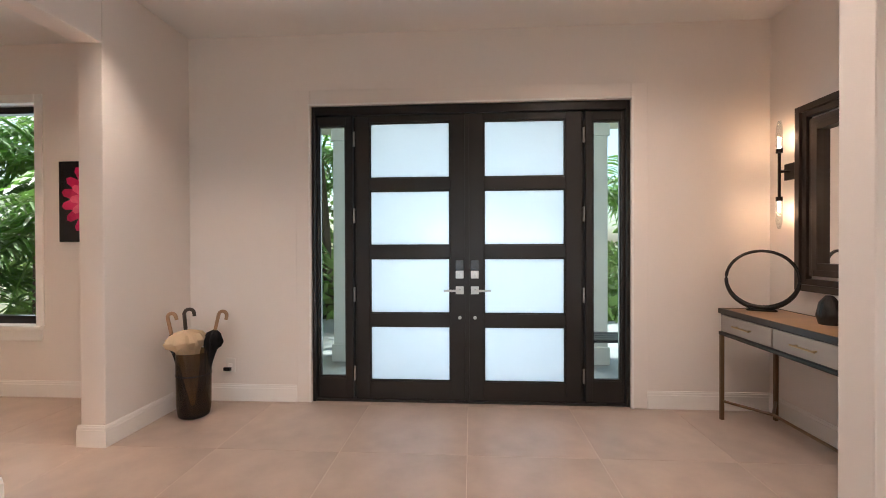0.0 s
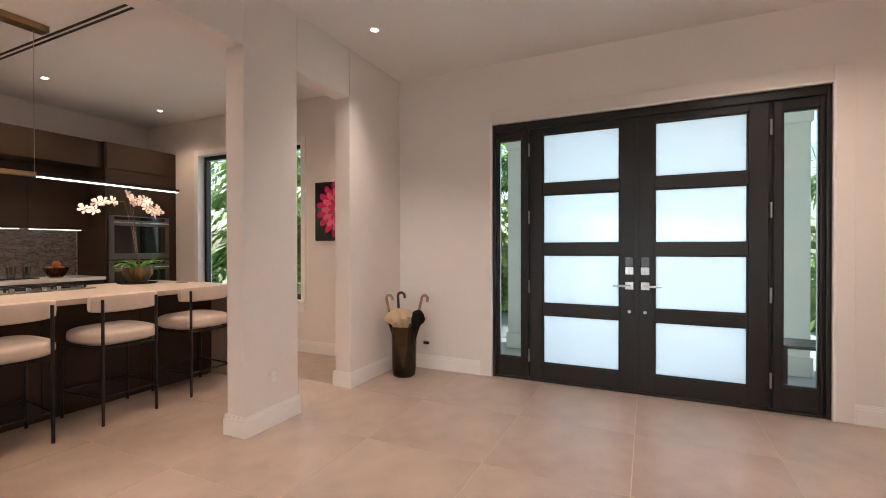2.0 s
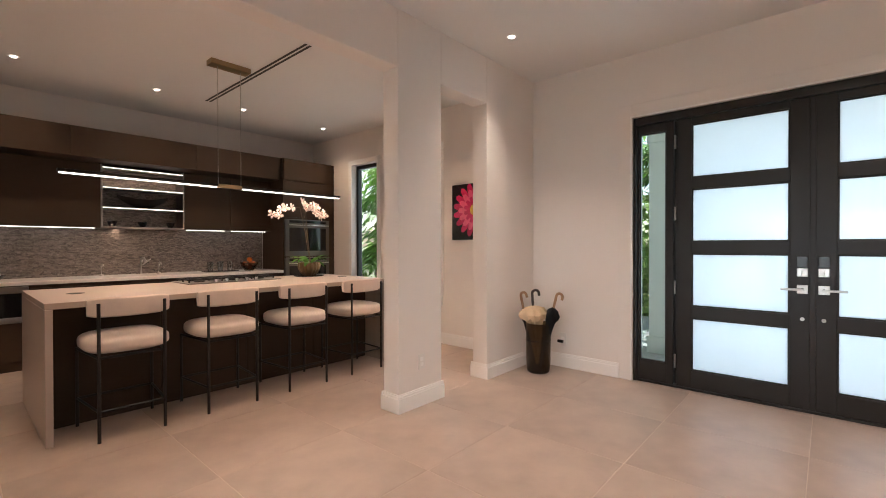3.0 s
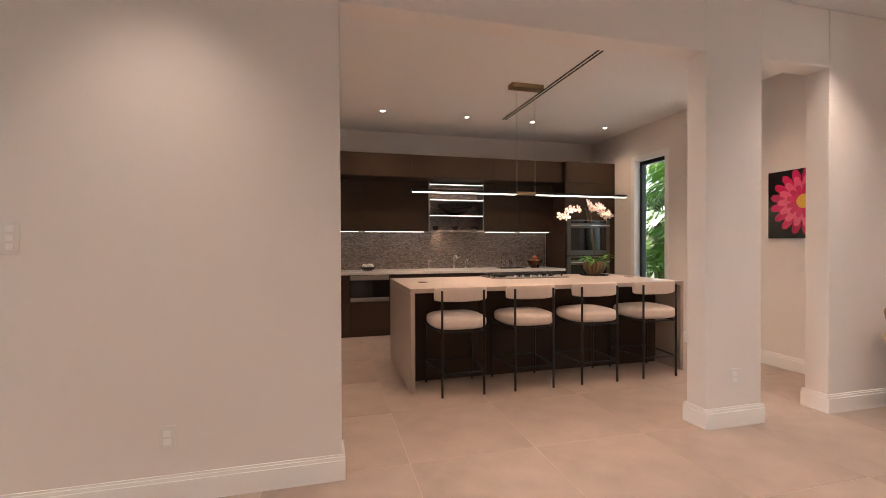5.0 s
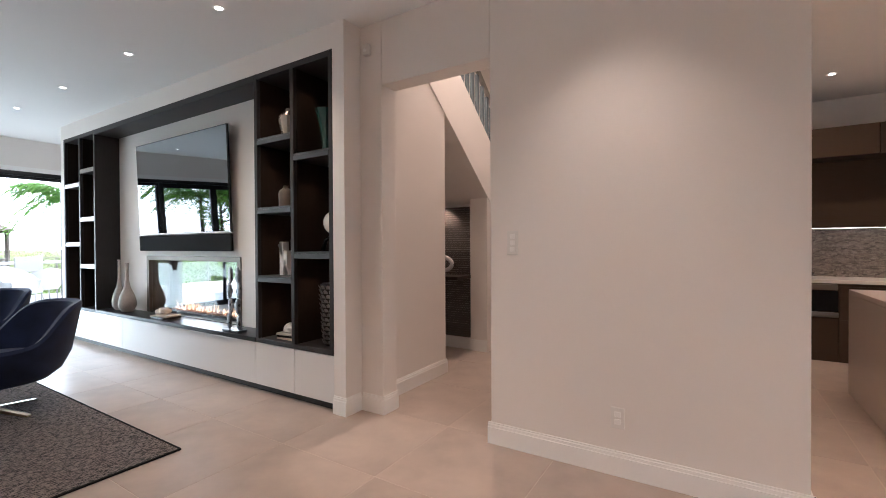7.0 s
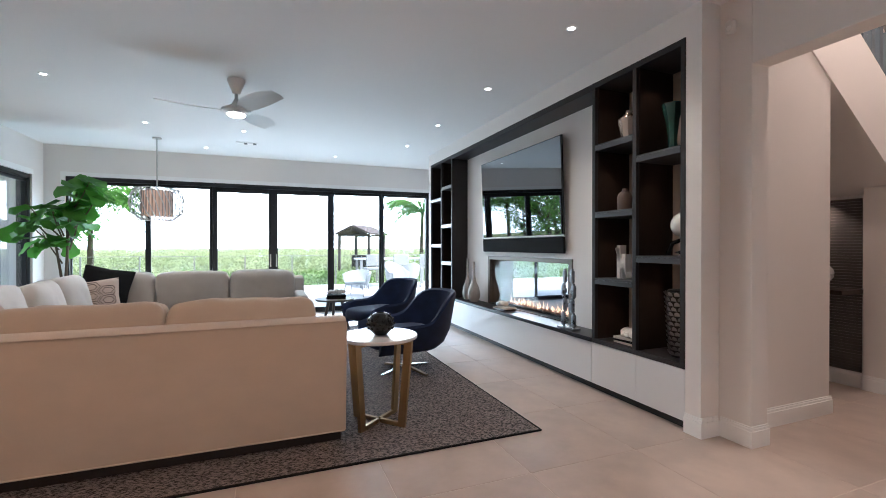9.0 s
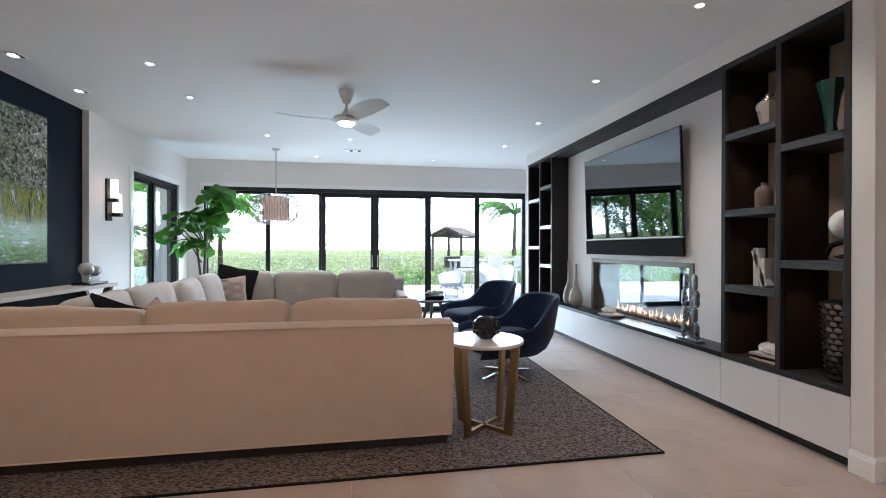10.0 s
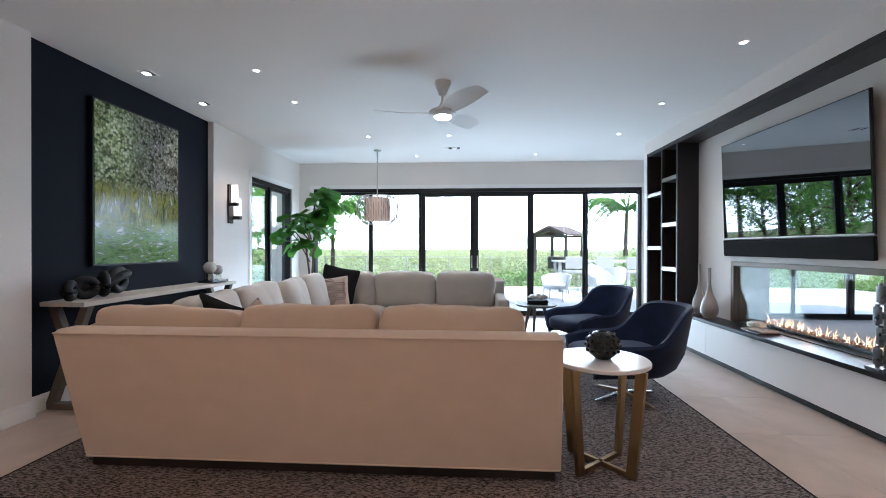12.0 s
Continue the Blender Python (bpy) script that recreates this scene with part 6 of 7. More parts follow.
for a, b in ((0.24, 1.22), (1.23, 2.10)):
    spart("seat_cushion", puff(B(), ((a + b) / 2, -5.02, 0.37), b - a, 0.86, 0.17, 0.22, q=0.4), LINEN)
for a, b in ((-5.45, -4.62), (-6.5, -5.46), (-7.6, -6.51), (-8.85, -7.61)):
    spart("seat_cushion", puff(B(), (2.48, (a + b) / 2, 0.37), 0.86, b - a, 0.17, 0.22, q=0.4), LINEN_GREY)
for a, b in ((0.36, 1.20), (1.21, 2.04)):
    spart("seat_cushion", puff(B(), ((a + b) / 2, -8.42, 0.37), b - a, 0.86, 0.17, 0.22, q=0.4), LINEN_GREY)
for k, (a, b, r, z) in enumerate(((0.40, 1.312, 0, 0.70), (1.328, 2.225, 1, 0.70), (2.235, 3.23, -1, 0.675))):
    spart("back_cushion", cushion(B(), ((a + b) / 2, -4.675, z), b - a + 0.01, 0.27, 0.57, 1, 9, 0.26, 0.018, k, Euler((radians(7), radians(0.8 * r), radians(r))).to_matrix().to_4x4(), 20), LINEN)
for k, (a, b) in enumerate(((-5.72, -4.85), (-6.54, -5.74), (-7.28, -6.56), (-7.98, -7.30))):
    spart("back_cushion", cushion(B(), (2.82 + 0.025 * (k % 2), (a + b) / 2, 0.70 + 0.012 * (k % 2)), 0.30, b - a, 0.58, 0, 6, 0.42, 0.018, 10 + k, Euler((0, radians(13), radians(5 - 4 * (k % 2)))).to_matrix().to_4x4(), 20), LINEN_GREY)
for k, (a, b) in enumerate(((0.34, 1.27), (1.28, 2.22), (2.23, 2.92))):
    spart("back_cushion", cushion(B(), ((a + b) / 2, -8.72, 0.70), b - a, 0.29, 0.57, 1, 6, 0.38, 0.014, 20 + k, Euler((radians(-8), 0, 0)).to_matrix().to_4x4(), 20), LINEN_GREY)


def pillow(label, m, material, w=0.5, h=0.5, stripes=None, t=0.16):
    ob = thing("throw_pillow", label, "pillow", m)
    bm = B()
    n, grid = 18, {}
    for s in (1, -1):
        for i in range(n + 1):
            for j in range(n + 1):
                u, v = -1 + 2 * i / n, -1 + 2 * j / n
                th = t / 2 * max(0, (1 - u * u) * (1 - v * v)) ** 0.42
                pinch = 1 - 0.06 * (1 - abs(u)) * abs(v) - 0.06 * (1 - abs(v)) * abs(u)
                grid[s, i, j] = bm.verts.new((u * w / 2 * pinch, s * th, v * h / 2 * pinch))
    for s in (1, -1):
        for i in range(n):
            for j in range(n):
                bm.faces.new((grid[s, i, j], grid[s, i + 1, j], grid[s, i + 1, j + 1], grid[s, i, j + 1]))
    bmesh.ops.remove_doubles(bm, verts=bm.verts[:], dist=1e-5)
    part("cover", bm, material, ob)
    if stripes:
        # nested hexagon outlines stitched over the front
        for row in range(-2, 3):
            for col in range(-2, 3):
                cu, cv = col * 0.165, row * 0.125 + (0.0625 if col % 2 else 0)
                for rad in (0.085, 0.052):
                    pts = []
                    for j in range(13):
                        a, f = math.pi / 3 * (j // 2), 0.5 * (j % 2)
                        u = cu + rad * 1.12 * ((1 - f) * math.cos(a) + f * math.cos(a + math.pi / 3))
                        v = cv + rad * 0.82 * ((1 - f) * math.sin(a) + f * math.sin(a + math.pi / 3))
                        uu, vv = u / (w / 2), v / (h / 2)
                        if max(abs(uu), abs(vv)) < 0.9:
                            th = t / 2 * max(0.0, (1 - uu * uu) * (1 - vv * vv)) ** 0.42
                            pts.append((u, th + 0.001, v))
                    if len(pts) > 10:
                        part("stitched_line", tube(B(), pts, 0.005, 5), stripes, ob)
    return ob


PATT = mat("blush_woven_cover", (0.58, 0.47, 0.41), 0.9, var=0.08, fine=300, bump=0.3)
pillow("large black velvet throw pillow leaning in the sofa corner", pose(2.74, -8.42, 0.79, 14, -12, 8), BLACKCLOTH, 0.56, 0.56)
pillow("blush throw pillow with stitched dark hexagons", pose(2.80, -8.20, 0.69, 16, 7, 6), PATT, 0.56, 0.46, BROWNC)
pillow("black throw pillow leaning behind the sofa back", pose(2.63, -5.06, 0.745, 8, -20, 6), BLACKCLOTH, 0.48, 0.42)
pillow("blush patterned throw pillow behind the sofa back", pose(2.42, -5.18, 0.675, 10, 42, 10), PATT, 0.42, 0.42, BROWNC)
pillow("cream and black fringed throw pillow at the sofa end", pose(0.52, -5.2, 0.64, 15, 12, 20), PATT, 0.42, 0.42, BLACKCLOTH)


def swivel_chair(m, label):
    ob = thing("swivel_chair", label, "armchair", m, "pair of swivel chairs")
    bm = B()
    n, rows = 48, []
    for j in range(n + 1):
        u = -1 + 2 * j / n
        f, sg = abs(u), (1 if u > 0 else -1)
        if f > 0.52:
            w = (f - 0.52) / 0.48
            cx, cy, ox, oy = 0.42 * w, 0.0, 0.0, sg * 1.0
        else:
            a = (f / 0.52) * math.pi / 2
            cx, cy, ox, oy = 0.0, 0.0, -math.cos(a), sg * math.sin(a)
        lift = 1 / (1 + math.exp((f - 0.37) * 24))
        top = 0.545 + 0.305 * lift - 0.05 * max(0, f - 0.8) * 5
        row = []
        for rr, z, bk in ((0.27, 0.25, 0.0), (0.33, 0.31, 0.01), (0.37, 0.44, 0.03), (0.385, top - 0.025, 0.085), (0.37, top, 0.09), (0.335, top - 0.02, 0.08), (0.31, 0.44, 0.03), (0.29, 0.34, 0.0)):
            back = bk * lift
            row.append(bm.verts.new((cx + ox * (rr + back) - 0.05, cy + oy * (rr + back * 0.4), z)))
        rows.append(row)
    for p, q in zip(rows, rows[1:]):
        for i in range(8):
            bm.faces.new((p[i], p[(i + 1) % 8], q[(i + 1) % 8], q[i]))
    bm.faces.new(rows[0])
    bm.faces.new(rows[-1][::-1])
    part("shell", bm, BLUE, ob)
    part("seat", puff(B(), (0.06, 0, 0.375), 0.72, 0.62, 0.19, 0.45, q=0.5, nu=32), BLUE, ob)
    part("underside", lathe(B(), [(0.0, 0.25), (0.22, 0.25), (0.30, 0.275), (0.30, 0.30), (0, 0.30)], 32), BLUE, ob)
    part("column", rod(B(), (0, 0, 0.02), (0, 0, 0.25), 0.028), CHROME, ob)
    for k in range(4):
        a = radians(20 + 90 * k)
        part("base_arm", prism(B(), [(0.02, 0.03), (0.30, 0.0), (0.30, 0.014), (0.02, 0.06)], "y", -0.016, 0.016), BRASS if k % 2 else CHROME, ob).matrix_basis = Matrix.Rotation(a, 4, "Z")
    return ob


swivel_chair(pose(-0.67, -5.92, RZ, 0, 0, 6) @ Matrix.Diagonal((1.1, 1.1, 1.0, 1)), "midnight blue velvet swivel armchair on a metal star base")
swivel_chair(pose(-0.80, -7.6, RZ, 0, 0, 22) @ Matrix.Diagonal((1.1, 1.1, 1.0, 1)), "midnight blue velvet swivel armchair beside the window end")

ob = thing("side_table", "round marble side table on angular brass legs", "side table", pose(-0.08, -4.64, RZ, 0, 0, -4))
bm = lathe(B(), [(0.0, 0.640), (0.285, 0.640), (0.292, 0.646), (0.292, 0.661), (0.286, 0.667), (0.0, 0.667)], 56)
part("tabletop", bm, MARBLE, ob)
for k in range(4):
    a = radians(45 + 90 * k)
    R = Matrix.Rotation(a, 4, "Z")
    fr = part("leg", prism(B(), [(0.235, 0.639), (0.298, 0.639), (0.235, 0.0), (0.175, 0.0)], "y", -0.0125, 0.0125), BRASS, ob)
    fr.matrix_basis = R
    part("top_bar", box(B(), 0.0, 0.25, -0.0125, 0.0125, 0.610, 0.639, 0.001), BRASS, ob).matrix_basis = R
    part("foot_bar", box(B(), 0.014, 0.18, -0.0125, 0.0125, 0.0, 0.03, 0.001), BRASS, ob).matrix_basis = R
ob = thing("studded_vase", "round black ceramic vase covered in knobs", "vase", pose(-0.09, -4.63, RZ + 0.668) @ Matrix.Scale(0.9, 4))
part("body", lathe(B(), [(0, 0.001), (0.05, 0), (0.095, 0.04), (0.112, 0.09), (0.10, 0.145), (0.06, 0.18), (0.035, 0.185), (0.03, 0.18), (0, 0.12)], 32), BLACKCER, ob)
for j, (r, z, cnt) in enumerate(((0.104, 0.055, 12), (0.113, 0.09, 12), (0.106, 0.128, 12), (0.078, 0.165, 9))):
    for k in range(cnt):
        a = 2 * math.pi * (k + 0.5 * (j % 2)) / cnt
        part("knob", puff(B(), (r * math.cos(a), r * math.sin(a), z), 0.022, 0.022, 0.022, 1, nu=8, nv=6), BLACKCER, ob)
ob = thing("dark_side_table", "low dark round side table with splayed legs", "side table", pose(-0.28, -8.62, RZ))
part("tabletop", lathe(B(), [(0, 0.46), (0.29, 0.46), (0.31, 0.475), (0.31, 0.49), (0, 0.492)], 40), WOOD_GREY, ob)
for k in range(3):
    a = radians(30 + 120 * k)
    part("leg", rod(B(), (0.24 * math.cos(a), 0.24 * math.sin(a), 0), (0.12 * math.cos(a), 0.12 * math.sin(a), 0.46), 0.018, 0.028), WOOD_GREY, ob)
for k in range(2):
    solo("book", box(B(), -0.11, 0.11, -0.15, 0.15, 0, 0.028, 0.003), BLACKCLOTH, "black book lying on the dark side table", "book", pose(-0.30, -8.60, RZ + 0.493 + 0.029 * k, 0, 0, 80 + 6 * k), "books on the side table")
ob = thing("conch_shell", "large pale conch shell on the black books", "shell", pose(-0.30, -8.60, RZ + 0.552))
bm = B()
for k in range(9):
    u = k / 8
    puff(bm, (0.12 * (u - 0.5) * 2, 0.01 * math.sin(k), 0.05 + 0.01 * math.sin(2 * k)), 0.07, 0.12 * (1 - abs(u - 0.4)), 0.10 * (1 - abs(u - 0.4)), 0.8, nu=12, nv=8)
part("shell", bm, CERAMIC_W, ob)

# ---- fiddle-leaf fig ----
ob = thing("fig_tree", "potted fiddle-leaf fig with broad glossy leaves", "potted plant", pose(3.47, -9.35, 0))
part("pot", lathe(B(), [(0, 0.001), (0.17, 0), (0.22, 0.36), (0.205, 0.36), (0.16, 0.30), (0, 0.30)], 36), CERAMIC, ob)
rnd = random.Random(21)
bm, leaves = B(), B()
tips = [((0.25, 0.1, 1.55), 7), ((0.42, 0.15, 1.75), 8), ((-0.05, 0.05, 2.05), 10), ((-0.30, 0.10, 2.30), 10), ((-0.15, -0.15, 2.38), 9), ((-0.38, 0.1, 2.05), 9), ((0.10, 0.2, 1.85), 9), ((0.22, -0.1, 1.95), 7), ((-0.2, 0.18, 1.75), 7), ((0.45, 0.0, 1.95), 6), ((-0.05, 0.15, 1.55), 6)]
tube(bm, [(0, 0, 0.28), (0.02, 0, 0.8), (0.0, 0.01, 1.2), (-0.03, 0.02, 1.6), (-0.1, 0, 2.0)], [0.026, 0.022, 0.020, 0.016, 0.01], 8)
tube(bm, [(0.04, 0.02, 0.28), (0.06, 0.03, 0.9), (0.12, 0.05, 1.4), (0.3, 0.1, 1.65)], [0.02, 0.018, 0.014, 0.008], 8)


def broad_leaf(bm, base, d, size, rnd):
    """A fiddle-shaped leaf with a raised rib and wavy rim."""
    d = Vector(d).normalized()
    up = Vector((rnd.uniform(-0.5, 0.5), rnd.uniform(-0.5, 0.5), 1)).normalized()
    sd = d.cross(up).normalized()
    nrm = sd.cross(d)
    prev = None
    for k, (u, w) in enumerate(((0, 0.02), (0.12, 0.16), (0.3, 0.27), (0.5, 0.30), (0.7, 0.40), (0.88, 0.34), (0.98, 0.14), (1.0, 0.03))):
        c = Vector(base) + d * (size * u) - nrm * (size * 0.28 * u * u)
        wv = 0.05 * size * math.sin(k * 2.1)
        a = bm.verts.new(c + sd * size * w + nrm * (0.16 * size * w + wv))
        m = bm.verts.new(c)
        b = bm.verts.new(c - sd * size * w + nrm * (0.16 * size * w - wv))
        if prev:
            bm.faces.new((prev[0], prev[1], m, a))
            bm.faces.new((prev[1], prev[2], b, m))
        prev = (a, m, b)


for (x, y, z), cnt in tips:
    tube(bm, [(x * 0.2, y * 0.2, z - 0.45), (x * 0.7, y * 0.7, z - 0.2), (x, y, z)], [0.012, 0.009, 0.005], 6)
    for k in range(int(cnt * 0.75)):
        a = rnd.uniform(0, 6.28)
        u = rnd.uniform(0.55, 1.0)
        broad_leaf(leaves, (x * u + rnd.uniform(-0.05, 0.05), y * u + rnd.uniform(-0.05, 0.05), z - 0.25 * (1 - u) + rnd.uniform(-0.08, 0.08)), (math.cos(a), math.sin(a), rnd.uniform(-0.9, 0.4)), rnd.uniform(0.28, 0.40), rnd)
part("trunk", bm, BARK, ob)
part("crown", leaves, LEAF, ob)

# ---- outdoors ----
GROUND = mat("dune_ground", (0.16, 0.17, 0.08), 0.95, var=0.5, scale=0.4, fine=6, bump=0.6, dist=0.05)
PAVING = mat("pale_limestone_paving", (0.60, 0.57, 0.53), 0.7, var=0.08, scale=1.0, fine=30, bump=0.1)
# straw green of sea-oats, made paler in colour to stand in for haze
DUNE_HAZED = mat("dune_grass_paled_for_haze", (0.40, 0.43, 0.20), 0.6, var=0.4, scale=0.5, fine=8, bump=0.1, island=0.6)
SHRUB = mat("shrub_leaf", (0.25, 0.36, 0.10), 0.5, var=0.5, scale=2, fine=20, bump=0.1, island=0.7)
PALM = mat("palm_frond", (0.15, 0.30, 0.05), 0.45, var=0.5, scale=2, fine=20, bump=0.1, island=0.7)
struct("backdrop", [(-500, 500, -421, -420, -40, 160)], glow("hazy_white_sky", (0.95, 0.98, 1.0), 3.6), "white hazy sky over the dunes", "sky")
struct("ground", [(-900, 900, -900, 900, -0.62, -0.60)], GROUND, "scrubby green dune ground", "ground")
struct("pavement", [(-12, 9, -17.6, YS - 0.21, -0.25, -0.03), (4.93, 9, YS - 0.2, 0, -0.25, -0.03)], PAVING, "pale limestone terrace outside the glass doors", "terrace")
struct("pavement", [(-3.4, 3.2, YN + 0.21, 8.0, -0.25, -0.03)], mat("slate_paving", (0.34, 0.345, 0.34), 0.6, var=0.25, scale=1.5, fine=20, bump=0.2), "grey stone porch floor", "porch floor")
# porch roof, and unseen eaves added to keep sun patches off the floors
struct("wall_added_eaves", [(-9.2, 5.1, YN + 0.2, YN + 1.3, CE + 0.0, CE + 0.2), (-3.6, 3.4, YN + 1.3, 7.0, CE + 0.0, CE + 0.2), (-9.2, 5.1, YS - 0.9, YS - 0.2, CE, CE + 0.2), (4.9, 6.2, YS - 0.9, YN + 0.2, CE, CE + 0.2), (-9.2, 5.1, YS - 0.2, YN + 0.2, 5.3, 5.5)], PAINT, "white porch roof, with unseen eaves added against the sun", "roof")
COLP = mat("porch_column_paint", (0.74, 0.76, 0.74), 0.5, var=0.03, bump=0.03)
for x, w in ((-1.30, 0.20), (1.41, 0.20)):
    ob = thing("porch_column", "square white porch column with a plain base", "column", pose(x, 5.35, -0.03), "porch columns")
    part("shaft", box(B(), -w, w, -w, w, 0.0, CE + 0.03, 0.006), COLP, ob)
    part("base", box(B(), -w - 0.02, w + 0.02, -w - 0.02, w + 0.02, 0, 0.2, 0.006), COLP, ob)
    part("capital", box(B(), -w - 0.02, w + 0.02, -w - 0.02, w + 0.02, 2.55, 2.68, 0.006), COLP, ob)
ob = thing("porch_bench", "dark slatted bench on the porch", "bench", pose(1.55, 4.55, -0.03))
for k in range(4):
    part("slat", box(B(), -0.35, 0.35, -0.2 + k * 0.1, -0.115 + k * 0.1, 0.42, 0.45, 0.003), BLACK, ob)
for sx in (-1, 1):
    part("leg_frame", box(box(B(), sx * 0.33 - 0.02, sx * 0.33 + 0.02, -0.2, -0.15, 0, 0.42, 0.002), sx * 0.33 - 0.02, sx * 0.33 + 0.02, 0.13, 0.18, 0, 0.42, 0.002), BLACK, ob)


def frond(bm, base, a, length, lift, droop, rnd, spread=0.34):
    """A feathered palm frond: an arching rib with leaflets on both sides."""
    n = 13
    o = Vector((math.cos(a), math.sin(a), 0))
    sd = Vector((-math.sin(a), math.cos(a), 0))
    pts = [Vector(base) + o * (length * u * (1 - 0.12 * u)) + Vector((0, 0, length * (lift * u - droop * u * u))) for u in [k / n for k in range(n + 1)]]
    tube(bm, pts, [0.014 * (1 - 0.85 * k / n) * max(1, length) for k in range(n + 1)], 4)
    for k in range(2, n + 1):
        u = k / n
        ln = length * spread * math.sin(math.pi * (0.15 + 0.8 * u)) ** 0.7
        for f in (0, 0.5):
            p = pts[k].lerp(pts[k - 1], f)
            for s in (1, -1):
                q = p + sd * s * ln * 0.8 + o * ln * 0.55 + Vector((0, 0, -ln * rnd.uniform(0.15, 0.55)))
                w = 0.028 * length / 1.6
                mid = p.lerp(q, 0.45) + Vector((0, 0, ln * 0.12))
                bm.faces.new([bm.verts.new(v) for v in (p, mid + o * w, q, mid - o * w)])


def palm(name, label, m, height, count, length, seed, lift=0.55, droop=0.75, r=0.11):
    rnd = random.Random(seed)
    ob = thing(name, label, "palm tree", m)
    lean = rnd.uniform(-0.2, 0.2)
    if height > 0.5:
        part("trunk", tube(B(), [(lean * (k / 8) ** 2, 0, height * k / 8) for k in range(9)], [r * (1.25 - 0.5 * k / 8) for k in range(9)], 10), BARK, ob)
    bm = B()
    for k in range(count):
        frond(bm, (lean, 0, height), 2.399 * k + rnd.uniform(-0.2, 0.2), length * rnd.uniform(0.8, 1.15), lift * rnd.uniform(0.3, 1.7), droop * rnd.uniform(0.7, 1.3), rnd)
    part("crown", bm, PALM, ob)
    return ob


for m in (LEAF, SHRUB, PALM, DUNE_HAZED):
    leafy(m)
# garden behind the kitchen windows and the porch
for k, (x, y, h, c, l) in enumerate([(-6.3, 6.3, 1.2, 20, 2.1), (-4.6, 7.0, 2.2, 22, 2.4), (-7.6, 7.6, 2.8, 20, 2.6), (-3.0, 9.5, 3.2, 22, 2.6), (-5.6, 8.8, 0.3, 18, 1.9), (2.9, 10.5, 2.4, 22, 2.6), (-1.6, 11.5, 2.8, 22, 2.6), (-9.0, 6.6, 0.8, 18, 2.2), (-5.4, 6.0, 1.6, 22, 2.0), (-8.2, 9.2, 3.6, 22, 2.8), (-6.6, 10.0, 2.2, 22, 2.8), (-10.4, 8.4, 2.4, 22, 2.8)]):
    palm("garden_palm", "leafy green garden palm beside the house", pose(x, y, -0.6), h + 0.6, c, l, 40 + k)
rnd = random.Random(8)


def shrubs(name, label, cells, seed, leaf=0.16, count=60, material=None):
    """Loose mounds of small leaves over a list of (x, y, z, radius, height)."""
    rg = np.random.default_rng(seed)
    verts, faces = [], []
    for x, y, z, r, h in cells:
        n = int(count * max(1.0, r))
        th, u = rg.uniform(0, 2 * math.pi, n), rg.uniform(0.0, 1.0, n)
        rad = r * np.sqrt(1 - u ** 2) * rg.uniform(0.75, 1.1, n)
        px, py, pz = x + rad * np.cos(th), y + rad * np.sin(th), z + h * u * rg.uniform(0.8, 1.1, n)
        for i in range(n):
            a, b = rg.uniform(-1, 1, 3), rg.uniform(-1, 1, 3)
            a, b = a / np.linalg.norm(a) * leaf, b / np.linalg.norm(b) * leaf * 0.6
            c = np.array((px[i], py[i], pz[i]))
            k = len(verts)
            verts += [tuple(c - a), tuple(c + b), tuple(c + a), tuple(c - b)]
            faces.append((k, k + 1, k + 2, k + 3))
    me = bpy.data.meshes.new(name)
    me.from_pydata(verts, [], faces)
    me.materials.append(material or SHRUB)
    return tagged(new(name, me), label, "shrubs", kind="stuff")


shrubs("garden_shrubs", "dense low green planting outside the kitchen", [(rnd.uniform(-10, 6), rnd.uniform(8, 13), -0.6, rnd.uniform(0.7, 1.3), rnd.uniform(0.8, 2.4)) for _ in range(70)] + [(rnd.uniform(-8, -3.6), rnd.uniform(5.0, 7), -0.6, 0.6, rnd.uniform(0.5, 1.1)) for _ in range(22)] + [(rnd.uniform(-14, -2), rnd.uniform(10.5, 13), 0.5, 1.3, rnd.uniform(2.6, 4.6)) for _ in range(46)], 1, 0.14, 120)
shrubs("hedge", "bright green sea-grape hedge past the terrace", [(rnd.uniform(-16, 14), rnd.uniform(-22, -18.2), -0.6, rnd.uniform(0.4, 0.9), rnd.uniform(0.35, 1.05)) for _ in range(80)], 2, 0.085, 240)
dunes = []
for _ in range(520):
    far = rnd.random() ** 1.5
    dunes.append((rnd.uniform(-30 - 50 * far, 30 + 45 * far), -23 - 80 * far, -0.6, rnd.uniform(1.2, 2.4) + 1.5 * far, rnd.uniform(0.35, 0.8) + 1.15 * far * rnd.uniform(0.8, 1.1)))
shrubs("dune_scrub", "rolling straw green dune scrub, paled in colour for distance haze", dunes, 3, 0.13, 110, DUNE_HAZED)
shrubs("side_shrubs", "green planting beside the terrace", [(rnd.uniform(9.0, 14), rnd.uniform(-20, -4), -0.6, rnd.uniform(0.8, 1.4), rnd.uniform(1.0, 2.6)) for _ in range(60)] + [(rnd.uniform(-14, -6), rnd.uniform(-26, -20), -0.6, 1.6, rnd.uniform(1.6, 2.7)) for _ in range(30)], 4, 0.10, 260)


